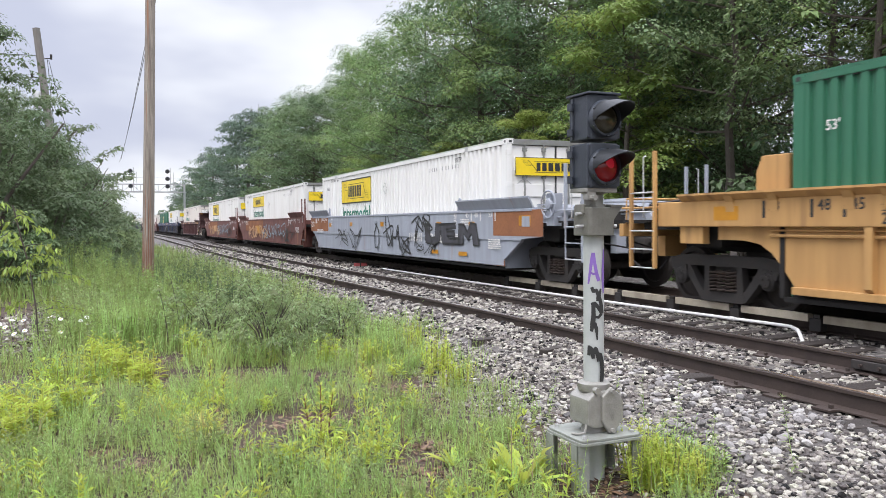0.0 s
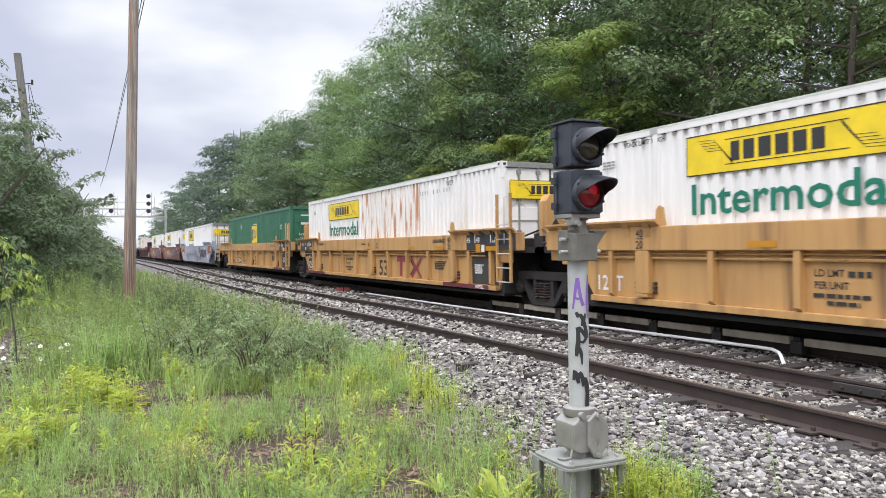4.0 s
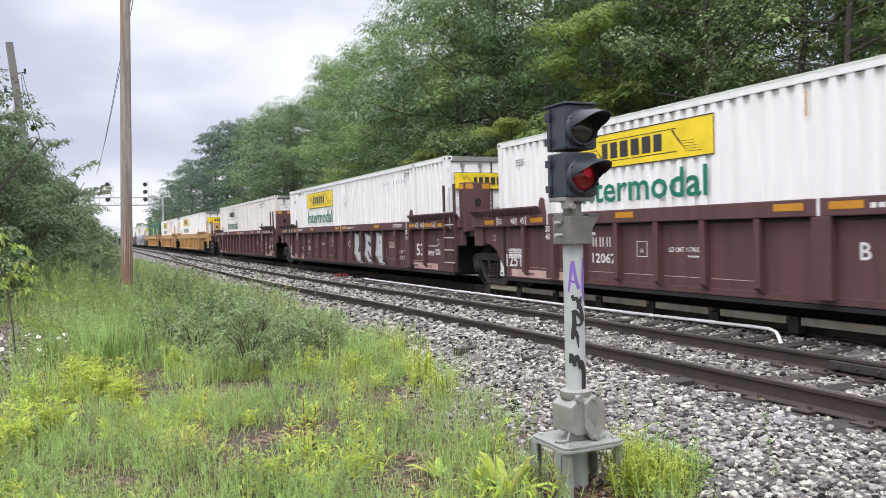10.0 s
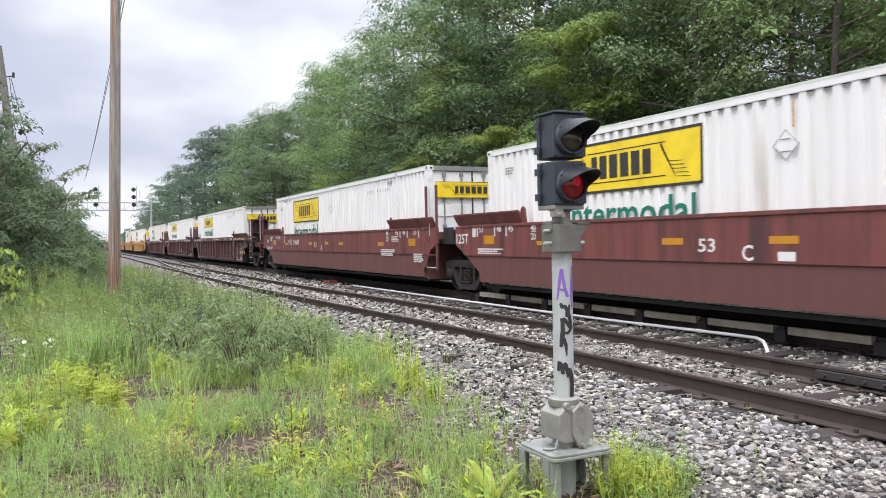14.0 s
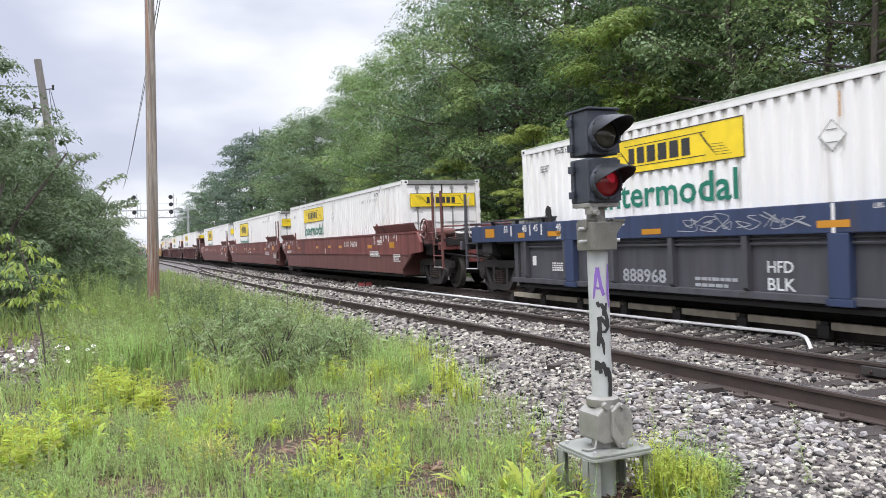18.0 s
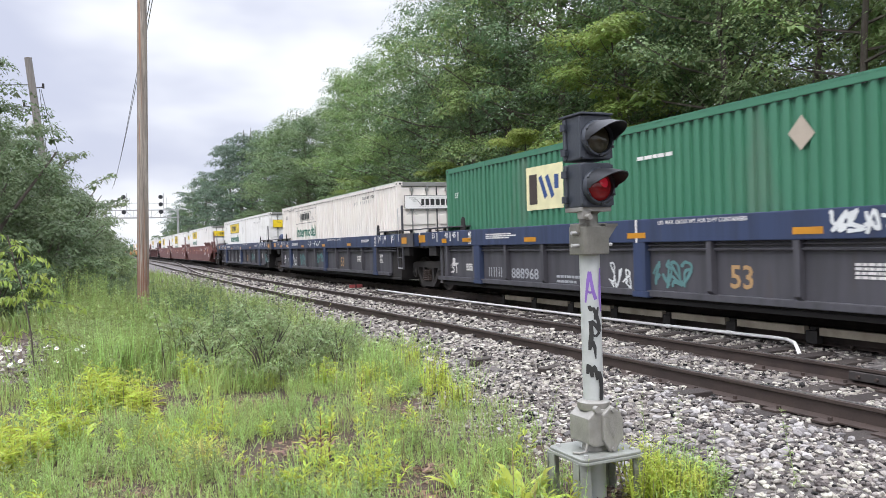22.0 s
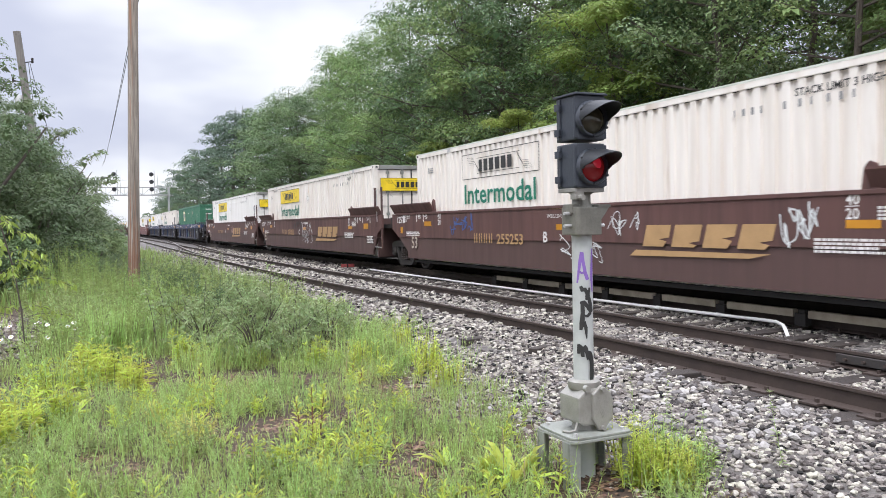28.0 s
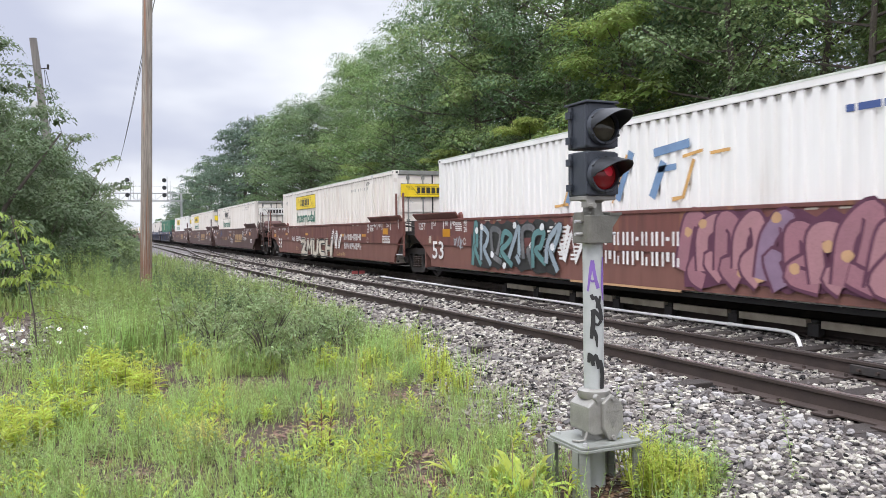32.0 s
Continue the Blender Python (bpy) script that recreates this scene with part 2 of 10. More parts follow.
M_CRED_LOW = darkened("car_red_brown_dark", (0.19, 0.060, 0.050))
M_CBRN_LOW = darkened("car_brown_dark", (0.098, 0.046, 0.040), 0.75)
M_CNWC_LOW = darkened("car_faded_red_dark", (0.20, 0.078, 0.058), 0.85)
M_CNWC_OLD = darkened("car_faded_red_patch", (0.15, 0.045, 0.04), 0.8)
M_CSIL = car_paint("car_blue_grey", (0.33, 0.355, 0.41), (0.27, 0.28, 0.32), (0.30, 0.19, 0.12), (0.68, 0.80))
M_CBLK = car_paint("car_black_patch", (0.03, 0.03, 0.033), (0.05, 0.05, 0.05))
M_STEEL = material("truck_steel", (0.029, 0.026, 0.025), 0.8, 0, (0.05, 0.039, 0.034), 4, 40, 0.6, 0.12, 0.3)
M_TREAD = material("wheel_steel", (0.026, 0.021, 0.019), 0.7, 0.1, (0.04, 0.03, 0.026), 5, 50, 0.6, 0.1, 0.15)
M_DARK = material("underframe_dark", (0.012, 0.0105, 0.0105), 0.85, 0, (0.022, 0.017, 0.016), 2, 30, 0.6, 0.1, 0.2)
M_RAIL = material("rail_rust", (0.064, 0.046, 0.039), 0.7, 0.3, (0.036, 0.028, 0.026), 3, 60, 0.7, 0.12, 0.25)
M_SHINE = material("rail_head", (0.46, 0.43, 0.41), 0.28, 0.9, (0.30, 0.23, 0.19), 2, 60, 0.5, 0.05, 0.03)
M_TIE = material("tie_wood", (0.030, 0.023, 0.020), 0.9, 0, (0.055, 0.042, 0.037), 3, 40, 0.7, 0.15, 0.5, stretch=(0.4, 6, 6), per="object", random=0.25)
M_STONE = material("ballast_stone", (0.250, 0.224, 0.205), 0.85, 0, (0.098, 0.082, 0.073), 22, 110, 0.9, 0.16, 0.6, per="island", random=1.1)
M_BED = material("ballast_bed", (0.105, 0.094, 0.088), 0.9, 0, (0.045, 0.040, 0.038), 14, 55, 0.9, 0.2, 0.9, (0.24, 0.22, 0.21), (0.56, 0.64))
M_SOIL = material("ground_soil", (0.060, 0.037, 0.026), 0.95, 0, (0.034, 0.023, 0.017), 1.1, 24, 0.9, 0.2, 0.8, (0.10, 0.066, 0.046), (0.62, 0.72))
M_DUCT = material("duct_beige", (0.44, 0.385, 0.30), 0.7, 0, (0.18, 0.145, 0.11), 3, 40, 0.7, 0.12, 0.2)
M_PIPE = material("pipe_white", (0.74, 0.73, 0.72), 0.4, 0, (0.6, 0.58, 0.56), 3, 40, 0.4, 0.06, 0.05)
M_SIG = material("signal_black_paint", (0.031, 0.037, 0.049), 0.45, 0, (0.052, 0.060, 0.076), 6, 60, 0.6, 0.1, 0.1)
M_HOOD = material("signal_hood", (0.016, 0.018, 0.022), 0.55, 0, (0.03, 0.033, 0.04), 6, 60, 0.6, 0.1, 0.1)
M_CAST = material("cast_aluminium", (0.31, 0.30, 0.275), 0.5, 0.35, (0.19, 0.185, 0.165), 9, 80, 0.6, 0.1, 0.25)
M_CAST_D = material("cast_grimy", (0.185, 0.18, 0.155), 0.55, 0.3, (0.11, 0.105, 0.09), 9, 80, 0.7, 0.12, 0.25)
M_POST = material("painted_post", (0.46, 0.475, 0.465), 0.5, 0.1, (0.30, 0.33, 0.315), 5, 60, 0.6, 0.08, 0.1)
M_LENS_R = glowing("lens_red", (0.20, 0.010, 0.012), 0.10, 0.08)
M_LENS_HOT = glowing("lens_spot_glow", (0.50, 0.02, 0.04), 0.25, 0.1)
M_LENS_D = material("lens_dark", (0.045, 0.042, 0.028), 0.08, 0, (0.09, 0.085, 0.05), 20, 90, 0.5, 0.05, 0.0)
M_BASE = material("base_paint_worn", (0.215, 0.225, 0.205), 0.6, 0.1, (0.32, 0.33, 0.30), 6, 60, 0.7, 0.12, 0.15, (0.13, 0.125, 0.105), (0.55, 0.7))
M_PURPLE = material("spray_purple", (0.22, 0.12, 0.42), 0.6, vary=0.1, bump=0)
M_POLE = material("pole_wood", (0.36, 0.315, 0.27), 0.85, 0, (0.15, 0.12, 0.10), 2.4, 14, 1.0, 0.30, 0.9, (0.29, 0.15, 0.09), (0.58, 0.68), (6, 6, 0.18))
M_POLER = material("pole_bare_red_wood", (0.27, 0.135, 0.085), 0.85, 0, (0.15, 0.082, 0.058), 3, 16, 0.9, 0.25, 0.7, (0.30, 0.21, 0.16), (0.58, 0.7), (8, 8, 0.3))
M_POLEG = material("pole_weathered", (0.22, 0.205, 0.19), 0.9, 0, (0.15, 0.135, 0.125), 3, 30, 0.8, 0.14, 0.5, stretch=(9, 9, 0.35))
M_BARK = material("bark", (0.085, 0.07, 0.058), 0.95, 0, (0.13, 0.115, 0.10), 3, 20, 0.7, 0.2, 0.7, stretch=(4, 4, 0.8))
M_STEM = material("stem", (0.16, 0.17, 0.07), 0.8, 0, (0.13, 0.09, 0.05), 3, 20, 0.7, 0.1, 0.1)
M_REDSTEM = material("stem_red", (0.16, 0.045, 0.04), 0.7, 0, (0.12, 0.08, 0.04), 6, 40, 0.7, 0.1, 0.1)
M_WIRE = material("wire_black", (0.03, 0.03, 0.03), 0.6, vary=0.05, bump=0)
M_GANTRY = material("gantry_galvanised", (0.42, 0.43, 0.44), 0.5, 0.4, (0.34, 0.34, 0.35), 2, 20, 0.5, 0.08, 0.1)
L_OAK = leafy("leaves_oak", (0.105, 0.168, 0.075), (0.150, 0.219, 0.090), 0.34, 0.42, tree=True)
L_MAPLE = leafy("leaves_maple", (0.150, 0.228, 0.078), (0.218, 0.302, 0.099), 0.36, 0.42, tree=True)
L_THIN = leafy("leaves_understorey", (0.169, 0.24, 0.103), (0.23, 0.3, 0.124), 0.4, 0.3, tree=True)
L_PINE = leafy("leaves_dark", (0.072, 0.118, 0.076), (0.098, 0.148, 0.09), 0.3, 0.3, tree=True)
L_ASH = leafy("leaves_ash", (0.164, 0.251, 0.087), (0.229, 0.318, 0.112), 0.38, 0.42, tree=True)
L_LIME = leafy("leaves_young", (0.225, 0.30, 0.072), (0.295, 0.36, 0.095), 0.45, 0.35, tree=True)
L_BUSH = leafy("leaves_shrub", (0.117, 0.167, 0.076), (0.160, 0.209, 0.094), 0.38, 0.3, tree=True)
L_GRASS = leafy("grass_blades", (0.39, 0.455, 0.155), (0.27, 0.36, 0.125), 0.52, 0.45, scale=1.6)
L_TAIL = leafy("horsetail_fronds", (0.34, 0.45, 0.145), (0.27, 0.38, 0.125), 0.52, 0.45, scale=1.3)
L_WEED = leafy("weed_leaves", (0.43, 0.50, 0.085), (0.54, 0.56, 0.13), 0.5, 0.35, scale=1.5)
L_FERN = leafy("meadow_green", (0.225, 0.305, 0.095), (0.31, 0.37, 0.12), 0.45, 0.4, scale=1.0)
L_GREY = leafy("weed_grey_green", (0.225, 0.285, 0.110), (0.31, 0.36, 0.135), 0.45, 0.4, scale=1.2)
M_LITTER = leafy("leaf_litter", (0.18, 0.10, 0.062), (0.09, 0.05, 0.035), 0.1, 0.5)
L_DRY = leafy("dry_stalks", (0.30, 0.24, 0.13), (0.20, 0.15, 0.08), 0.2, 0.3)
M_PETAL = material("petal_white", (0.82, 0.82, 0.80), 0.6, vary=0.02, bump=0)
M_DISC = material("flower_disc", (0.75, 0.45, 0.03), 0.7, vary=0.1, bump=0)
L_YGRASS = leafy("grass_yellowing", (0.56, 0.54, 0.15), (0.46, 0.42, 0.14), 0.45, 0.35, scale=3.0)
L_MID = leafy("shrub_blue_green", (0.200, 0.265, 0.115), (0.30, 0.355, 0.165), 0.42, 0.45, scale=2.2)
L_SAP = leafy("sapling_leaves", (0.27, 0.36, 0.075), (0.36, 0.43, 0.10), 0.45, 0.25)

# ---- mesh tools ----
class Form:
    """Collects verts and faces of one mesh."""
    def __init__(self):
        self.v, self.f = [], []

    def add(self, verts, faces):
        n = len(self.v)
        self.v += [tuple(p) for p in verts]
        self.f += [tuple(i + n for i in q) for q in faces]
        return self

    def box(self, x0, x1, y0, y1, z0, z1):
        v = [(x, y, z) for z in (z0, z1) for y in (y0, y1) for x in (x0, x1)]
        return self.add(v, [(0, 2, 3, 1), (4, 5, 7, 6), (0, 1, 5, 4), (2, 6, 7, 3), (0, 4, 6, 2), (1, 3, 7, 5)])

    def prism(self, outline, a, b, axis="x"):
        """An outline of (u, w) pairs pushed from a to b along an axis: x: (y, z), y: (x, z), z: (x, y)."""
        place = {"x": lambda u, w, t: (t, u, w), "y": lambda u, w, t: (u, t, w), "z": lambda u, w, t: (u, w, t)}[axis]
        n = len(outline)
        v = [place(u, w, a) for u, w in outline] + [place(u, w, b) for u, w in outline]
        f = [tuple(range(n)), tuple(range(2 * n - 1, n - 1, -1))]
        f += [(i, n + i, n + (i + 1) % n, (i + 1) % n) for i in range(n)]
        return self.add(v, f)

    def rod(self, p, q, r, sides=8, r2=None):
        p, q = Vector(p), Vector(q)
        d = (q - p).normalized()
        u = d.orthogonal().normalized()
        w = d.cross(u)
        r2 = r if r2 is None else r2
        ring = [(math.cos(2 * math.pi * i / sides), math.sin(2 * math.pi * i / sides)) for i in range(sides)]
        v = [p + (u * c + w * s) * r for c, s in ring] + [q + (u * c + w * s) * r2 for c, s in ring]
        f = [(i, (i + 1) % sides, sides + (i + 1) % sides, sides + i) for i in range(sides)]
        return self.add(v, f + [tuple(range(sides - 1, -1, -1)), tuple(range(sides, 2 * sides))])

    def path(self, points, r, sides=6):
        return self.loft(points, [r] * len(points), sides)

    def loft(self, points, radii, sides=8):
        """One round tube through points, with a radius at each."""
        pts = [Vector(p) for p in points]
        u, v = None, []
        for i, p in enumerate(pts):
            d = (pts[min(i + 1, len(pts) - 1)] - pts[max(i - 1, 0)]).normalized()
            u = d.orthogonal().normalized() if u is None else (u - d * u.dot(d)).normalized()
            w = d.cross(u)
            v += [p + (u * math.cos(2 * math.pi * k / sides) + w * math.sin(2 * math.pi * k / sides)) * radii[i] for k in range(sides)]
        f = [(j * sides + k, j * sides + (k + 1) % sides, (j + 1) * sides + (k + 1) % sides, (j + 1) * sides + k) for j in range(len(pts) - 1) for k in range(sides)]
        return self.add(v, f + [tuple(range(sides - 1, -1, -1)), tuple(range(len(v) - sides, len(v)))])

    def ribbon(self, points, width, place):
        """A flat painted stroke along (u, w) points; place(u, w) gives the point in space."""
        n = len(points)
        v = []
        for i, (u, w) in enumerate(points):
            a, b = points[max(i - 1, 0)], points[min(i + 1, n - 1)]
            d = Vector((b[0] - a[0], b[1] - a[1])).normalized() if a != b else Vector((1, 0))
            k = width[i] if isinstance(width, (list, tuple)) else width
            v += [place(u - d.y * k / 2, w + d.x * k / 2), place(u + d.y * k / 2, w - d.x * k / 2)]
        return self.add(v, [(2 * i, 2 * i + 1, 2 * i + 3, 2 * i + 2) for i in range(n - 1)])

    def sprayed(self, points, width, place, across=6):
        """A broad stroke that follows a curved surface: finely stepped along and across."""
        fine, wide = [], []
        for i in range(len(points) - 1):
            for k in range(5):
                t = k / 5
                fine.append(tuple(a + (b - a) * t for a, b in zip(points[i], points[i + 1])))
                wide.append(width[i] + (width[i + 1] - width[i]) * t)
        fine.append(points[-1])
        wide.append(width[-1])
        n, v = len(fine), []
        for i, (u, w) in enumerate(fine):
            a, b = fine[max(i - 3, 0)], fine[min(i + 3, n - 1)]
            d = Vector((b[0] - a[0], b[1] - a[1])).normalized()
            for j in range(across):
                k = wide[i] * (j / (across - 1) - 0.5)
                v.append(place(u - d.y * k, w + d.x * k))
        return self.add(v, [(i * across + j, i * across + j + 1, (i + 1) * across + j + 1, (i + 1) * across + j) for i in range(n - 1) for j in range(across - 1)])

    def turned(self, profile, sides, centre=(0, 0, 0), axis="z"):
        """A body of revolution; profile of (radius, height)."""
        place = {"z": lambda c, s, h: (c, s, h), "x": lambda c, s, h: (h, c, s), "y": lambda c, s, h: (s, h, c)}[axis]
        cx, cy, cz = centre
        v = []
        for r, h in profile:
            for i in range(sides):
                p = place(r * math.cos(2 * math.pi * i / sides), r * math.sin(2 * math.pi * i / sides), h)
                v.append((p[0] + cx, p[1] + cy, p[2] + cz))
        f = [(k * sides + i, k * sides + (i + 1) % sides, (k + 1) * sides + (i + 1) % sides, (k + 1) * sides + i) for k in range(len(profile) - 1) for i in range(sides)]
        f += [tuple(range(sides - 1, -1, -1)), tuple(range((len(profile) - 1) * sides, len(profile) * sides))]
        return self.add(v, f)

    def mesh(self, name, material, bevel=0.0, smooth=False):
        me = bpy.data.meshes.new(name)
        me.from_pydata(self.v, [], self.f)
        bm = bmesh.new()
        bm.from_mesh(me)
        if bevel:
            bmesh.ops.bevel(bm, geom=[e for e in bm.edges if e.calc_face_angle(0) > 0.5], offset=bevel, segments=2, profile=0.6, affect="EDGES", clamp_overlap=True)
        bmesh.ops.recalc_face_normals(bm, faces=bm.faces)
        bm.to_mesh(me)
        bm.free()
        if smooth:
            me.shade_smooth()
            me.set_sharp_from_angle(angle=radians(38))
        me.materials.append(material)
        return me


def part(name, form, material, parent, label="", bevel=0.0, smooth=False):
    """Links a form, or a ready mesh, as one mesh object under a thing or a part."""
    ob = new(name, form if isinstance(form, bpy.types.Mesh) else form.mesh(name, material, bevel, smooth))
    ob.parent = parent
    return tagged(ob, label)


def big_mesh(name, verts, faces, material):
    """A mesh from arrays: verts n x 3, faces m x 3 or m x 4."""
    me = bpy.data.meshes.new(name)
    verts, faces = np.asarray(verts, np.float32), np.asarray(faces, np.int32)
    k = faces.shape[1]
    me.vertices.add(len(verts))
    me.vertices.foreach_set("co", verts.ravel())
    me.loops.add(faces.size)
    me.loops.foreach_set("vertex_index", faces.ravel())
    me.polygons.add(len(faces))
    me.polygons.foreach_set("loop_start", np.arange(0, faces.size, k, dtype=np.int32))
    me.update(calc_edges=True)
    me.shade_flat()
    me.materials.append(material)
    return me


def thing(name, label, category, group="", kind="", at=(0, 0, 0)):
    ob = new(name)
    ob.location = at
    return tagged(ob, label, category, group, kind)


@functools.lru_cache(maxsize=None)
def letters(text):
    """Verts and faces of a line of text one metre high in capitals, with its left end at 0, and its width."""
    cu = bpy.data.curves.new("letters", "FONT")
    cu.body, cu.size, cu.resolution_u, cu.offset = text, 1.4, 2, 0.022
    ob = bpy.data.objects.new("letters", cu)
    me = ob.to_mesh()
    v = [tuple(p.co) for p in me.vertices]
    f = [tuple(p.vertices) for p in me.polygons]
    ob.to_mesh_clear()
    bpy.data.objects.remove(ob)
    bpy.data.curves.remove(cu)
    lo = min((p[0] for p in v), default=0)
    return [(p[0] - lo, p[1]) for p in v], f, max((p[0] for p in v), default=1) - lo


def on_side(y, z, x):
    """Maker of points on a side that faces -x: u runs along -y from y, w up from z."""
    return lambda u, w: (x, y - u, z + w)


def on_end(x, z, y):
    return lambda u, w: (x + u, y, z + w)


def write(form, text, height, place, width=None):
    v, f, w = letters(text)
    k = (width / w) if width else height
    return form.add([place(a * k, b * height) for a, b in v], f)


def bars(form, place, width, rows, height, seed=0, gap=0.5):
    """Small writing that cannot be read: rows of short bars."""
    r = random.Random(seed)
    for i in range(rows):
        u, w = 0.0, -i * height * (1 + gap)
        while u < width * (0.75 + 0.25 * r.random()):
            d = min(height * r.uniform(1.0, 3.4), width - u)
            if d <= 0.004:
                break
            form.add([place(u, w - height), place(u + d, w - height), place(u + d, w), place(u, w)], [(0, 1, 2, 3)])
            u += d + height * 0.45
    return form


def plate(form, place, u0, u1, w0, w1):
    return form.add([place(u0, w0), place(u1, w0), place(u1, w1), place(u0, w1)], [(0, 1, 2, 3)])

# ---- ground, ballast and tracks ----
def hump(x, y):
    """Height of the ground: weeds on a flat verge, the ballast shoulder rising to the tracks."""
    edge = 3.9 + 0.5 * math.exp(-((y - 16) / 7.0) ** 2) - 0.9 * math.exp(-((y - 5.0) / 2.5) ** 2)
    k = min(1.0, max(0.0, (x - edge) / 1.3))
    shoulder = -0.36 + (0.36 - 0.25) * k * k * (3 - 2 * k)
    if x > 13:
        shoulder = -0.25 - min(0.35, (x - 13) * 0.2)
    return shoulder + (0.05 * noise.noise((x * 0.5, y * 0.5, 0)) if x < edge + 0.5 else 0.012 * noise.noise((x * 2, y * 2, 3)))


def near_x(y):
    """Centre line of the nearer track, which draws a little away from the main track."""
    k = min(1.0, max(0.0, (y - 6) / 22.0))
    k2 = min(1.0, max(0.0, (y - 45) / 50.0))
    return 6.36 - 0.55 * k * k * (3 - 2 * k) + 0.3 * k2 * k2 * (3 - 2 * k2)


MAIN_X = 9.6


def sheet(name, xs, ys, height, material):
    v = [(x, y, height(x, y)) for y in ys for x in xs]
    nx = len(xs)
    f = [(j * nx + i, j * nx + i + 1, (j + 1) * nx + i + 1, (j + 1) * nx + i) for j in range(len(ys) - 1) for i in range(nx - 1)]
    me = big_mesh(name, v, f, material)
    me.shade_smooth()
    return me


def spread(fine, coarse):
    return sorted(set(fine) | set(coarse))


GX = spread([-8 + 0.25 * i for i in range(100)], [-3000, -900, -300, -120, -60, -30, -16, 20, 26, 40, 80, 200, 700, 3000])
GY = spread([-6 + 0.35 * i for i in range(140)], [-3000, -700, -200, -80, -40, -20, 50, 60, 75, 95, 120, 160, 220, 320, 500, 900, 1800, 4500])
ground = tagged(new("ground", sheet("ground", GX, GY, lambda x, y: hump(x, y) if x < 4.6 or x > 13.2 else hump(4.6, y) - 0.35, M_SOIL)), "weedy brown soil verge beside the railway", "ground", kind="structure")
BX = [3.0 + 0.2 * i for i in range(56)]
BY = spread([-6 + 0.4 * i for i in range(120)], [-30, -15, 45, 55, 70, 90, 120, 160, 240, 400, 700, 1200])


def bed(x, y):
    z = hump(x, y) + 0.015
    for c in (near_x(y), MAIN_X):
        z -= 0.04 * max(0.0, 1.0 - (abs(x - c) / 1.25) ** 6) if abs(x - c) < 1.25 else 0.0
    if 6 < y < 34 and 7.8 < x < 8.4:
        z -= 0.04
    # stone heaped against the siding's rails, more so farther along
    k = min(1.0, max(0.0, (y - 4.6) / 4.5)) * min(1.0, max(0.0, (x - 4.2) / 0.7)) * min(1.0, max(0.0, (7.75 - x) / 0.5))
    z += 0.078 * k
    k = min(1.0, max(0.0, (x - 7.4) / 0.9))
    z += RISE * k * k * (3 - 2 * k)
    if x < 4.6:
        z = min(z, hump(x, y) + 0.03 * (x - 3.6))
    if x > 13.2:
        z -= 0.3 * (x - 13.2)
    return z


ballast = tagged(new("ballast", sheet("ballast", BX, BY, bed, M_BED)), "bed of grey crushed stone under the tracks", "ballast", kind="structure")

RAIL_OUT = [(-0.075, -0.185), (0.075, -0.185), (0.075, -0.172), (0.012, -0.15), (0.009, -0.045), (0.036, -0.034), (0.036, -0.006), (0.028, 0.0), (-0.028, 0.0), (-0.036, -0.006), (-0.036, -0.034), (-0.009, -0.045), (-0.012, -0.15), (-0.075, -0.172)]


def rail(parent, line, off, y0, y1, step, material=M_RAIL):
    """One rail of a track whose centre line is x = line(y)."""
    ys = [y0 + (y1 - y0) * i / max(1, round((y1 - y0) / step)) for i in range(max(1, round((y1 - y0) / step)) + 1)]
    n = len(RAIL_OUT)
    v = [(line(y) + off + a, y, RAIL + b) for y in ys for a, b in RAIL_OUT]
    f = [(k * n + i, k * n + (i + 1) % n, (k + 1) * n + (i + 1) % n, (k + 1) * n + i) for k in range(len(ys) - 1) for i in range(n)]
    web = Form().add(v, f)
    ob = part("rail", web, material, parent, "rusted steel rail with a worn head")
    head = Form()
    hv = [(line(y) + off + a, y, RAIL + 0.002) for y in ys for a in (-0.027, 0.027)]
    head.add(hv, [(2 * k, 2 * k + 1, 2 * k + 3, 2 * k + 2) for k in range(len(ys) - 1)])
    part("running_surface", head, M_SHINE, ob, "polished top of the rail")
    return ob


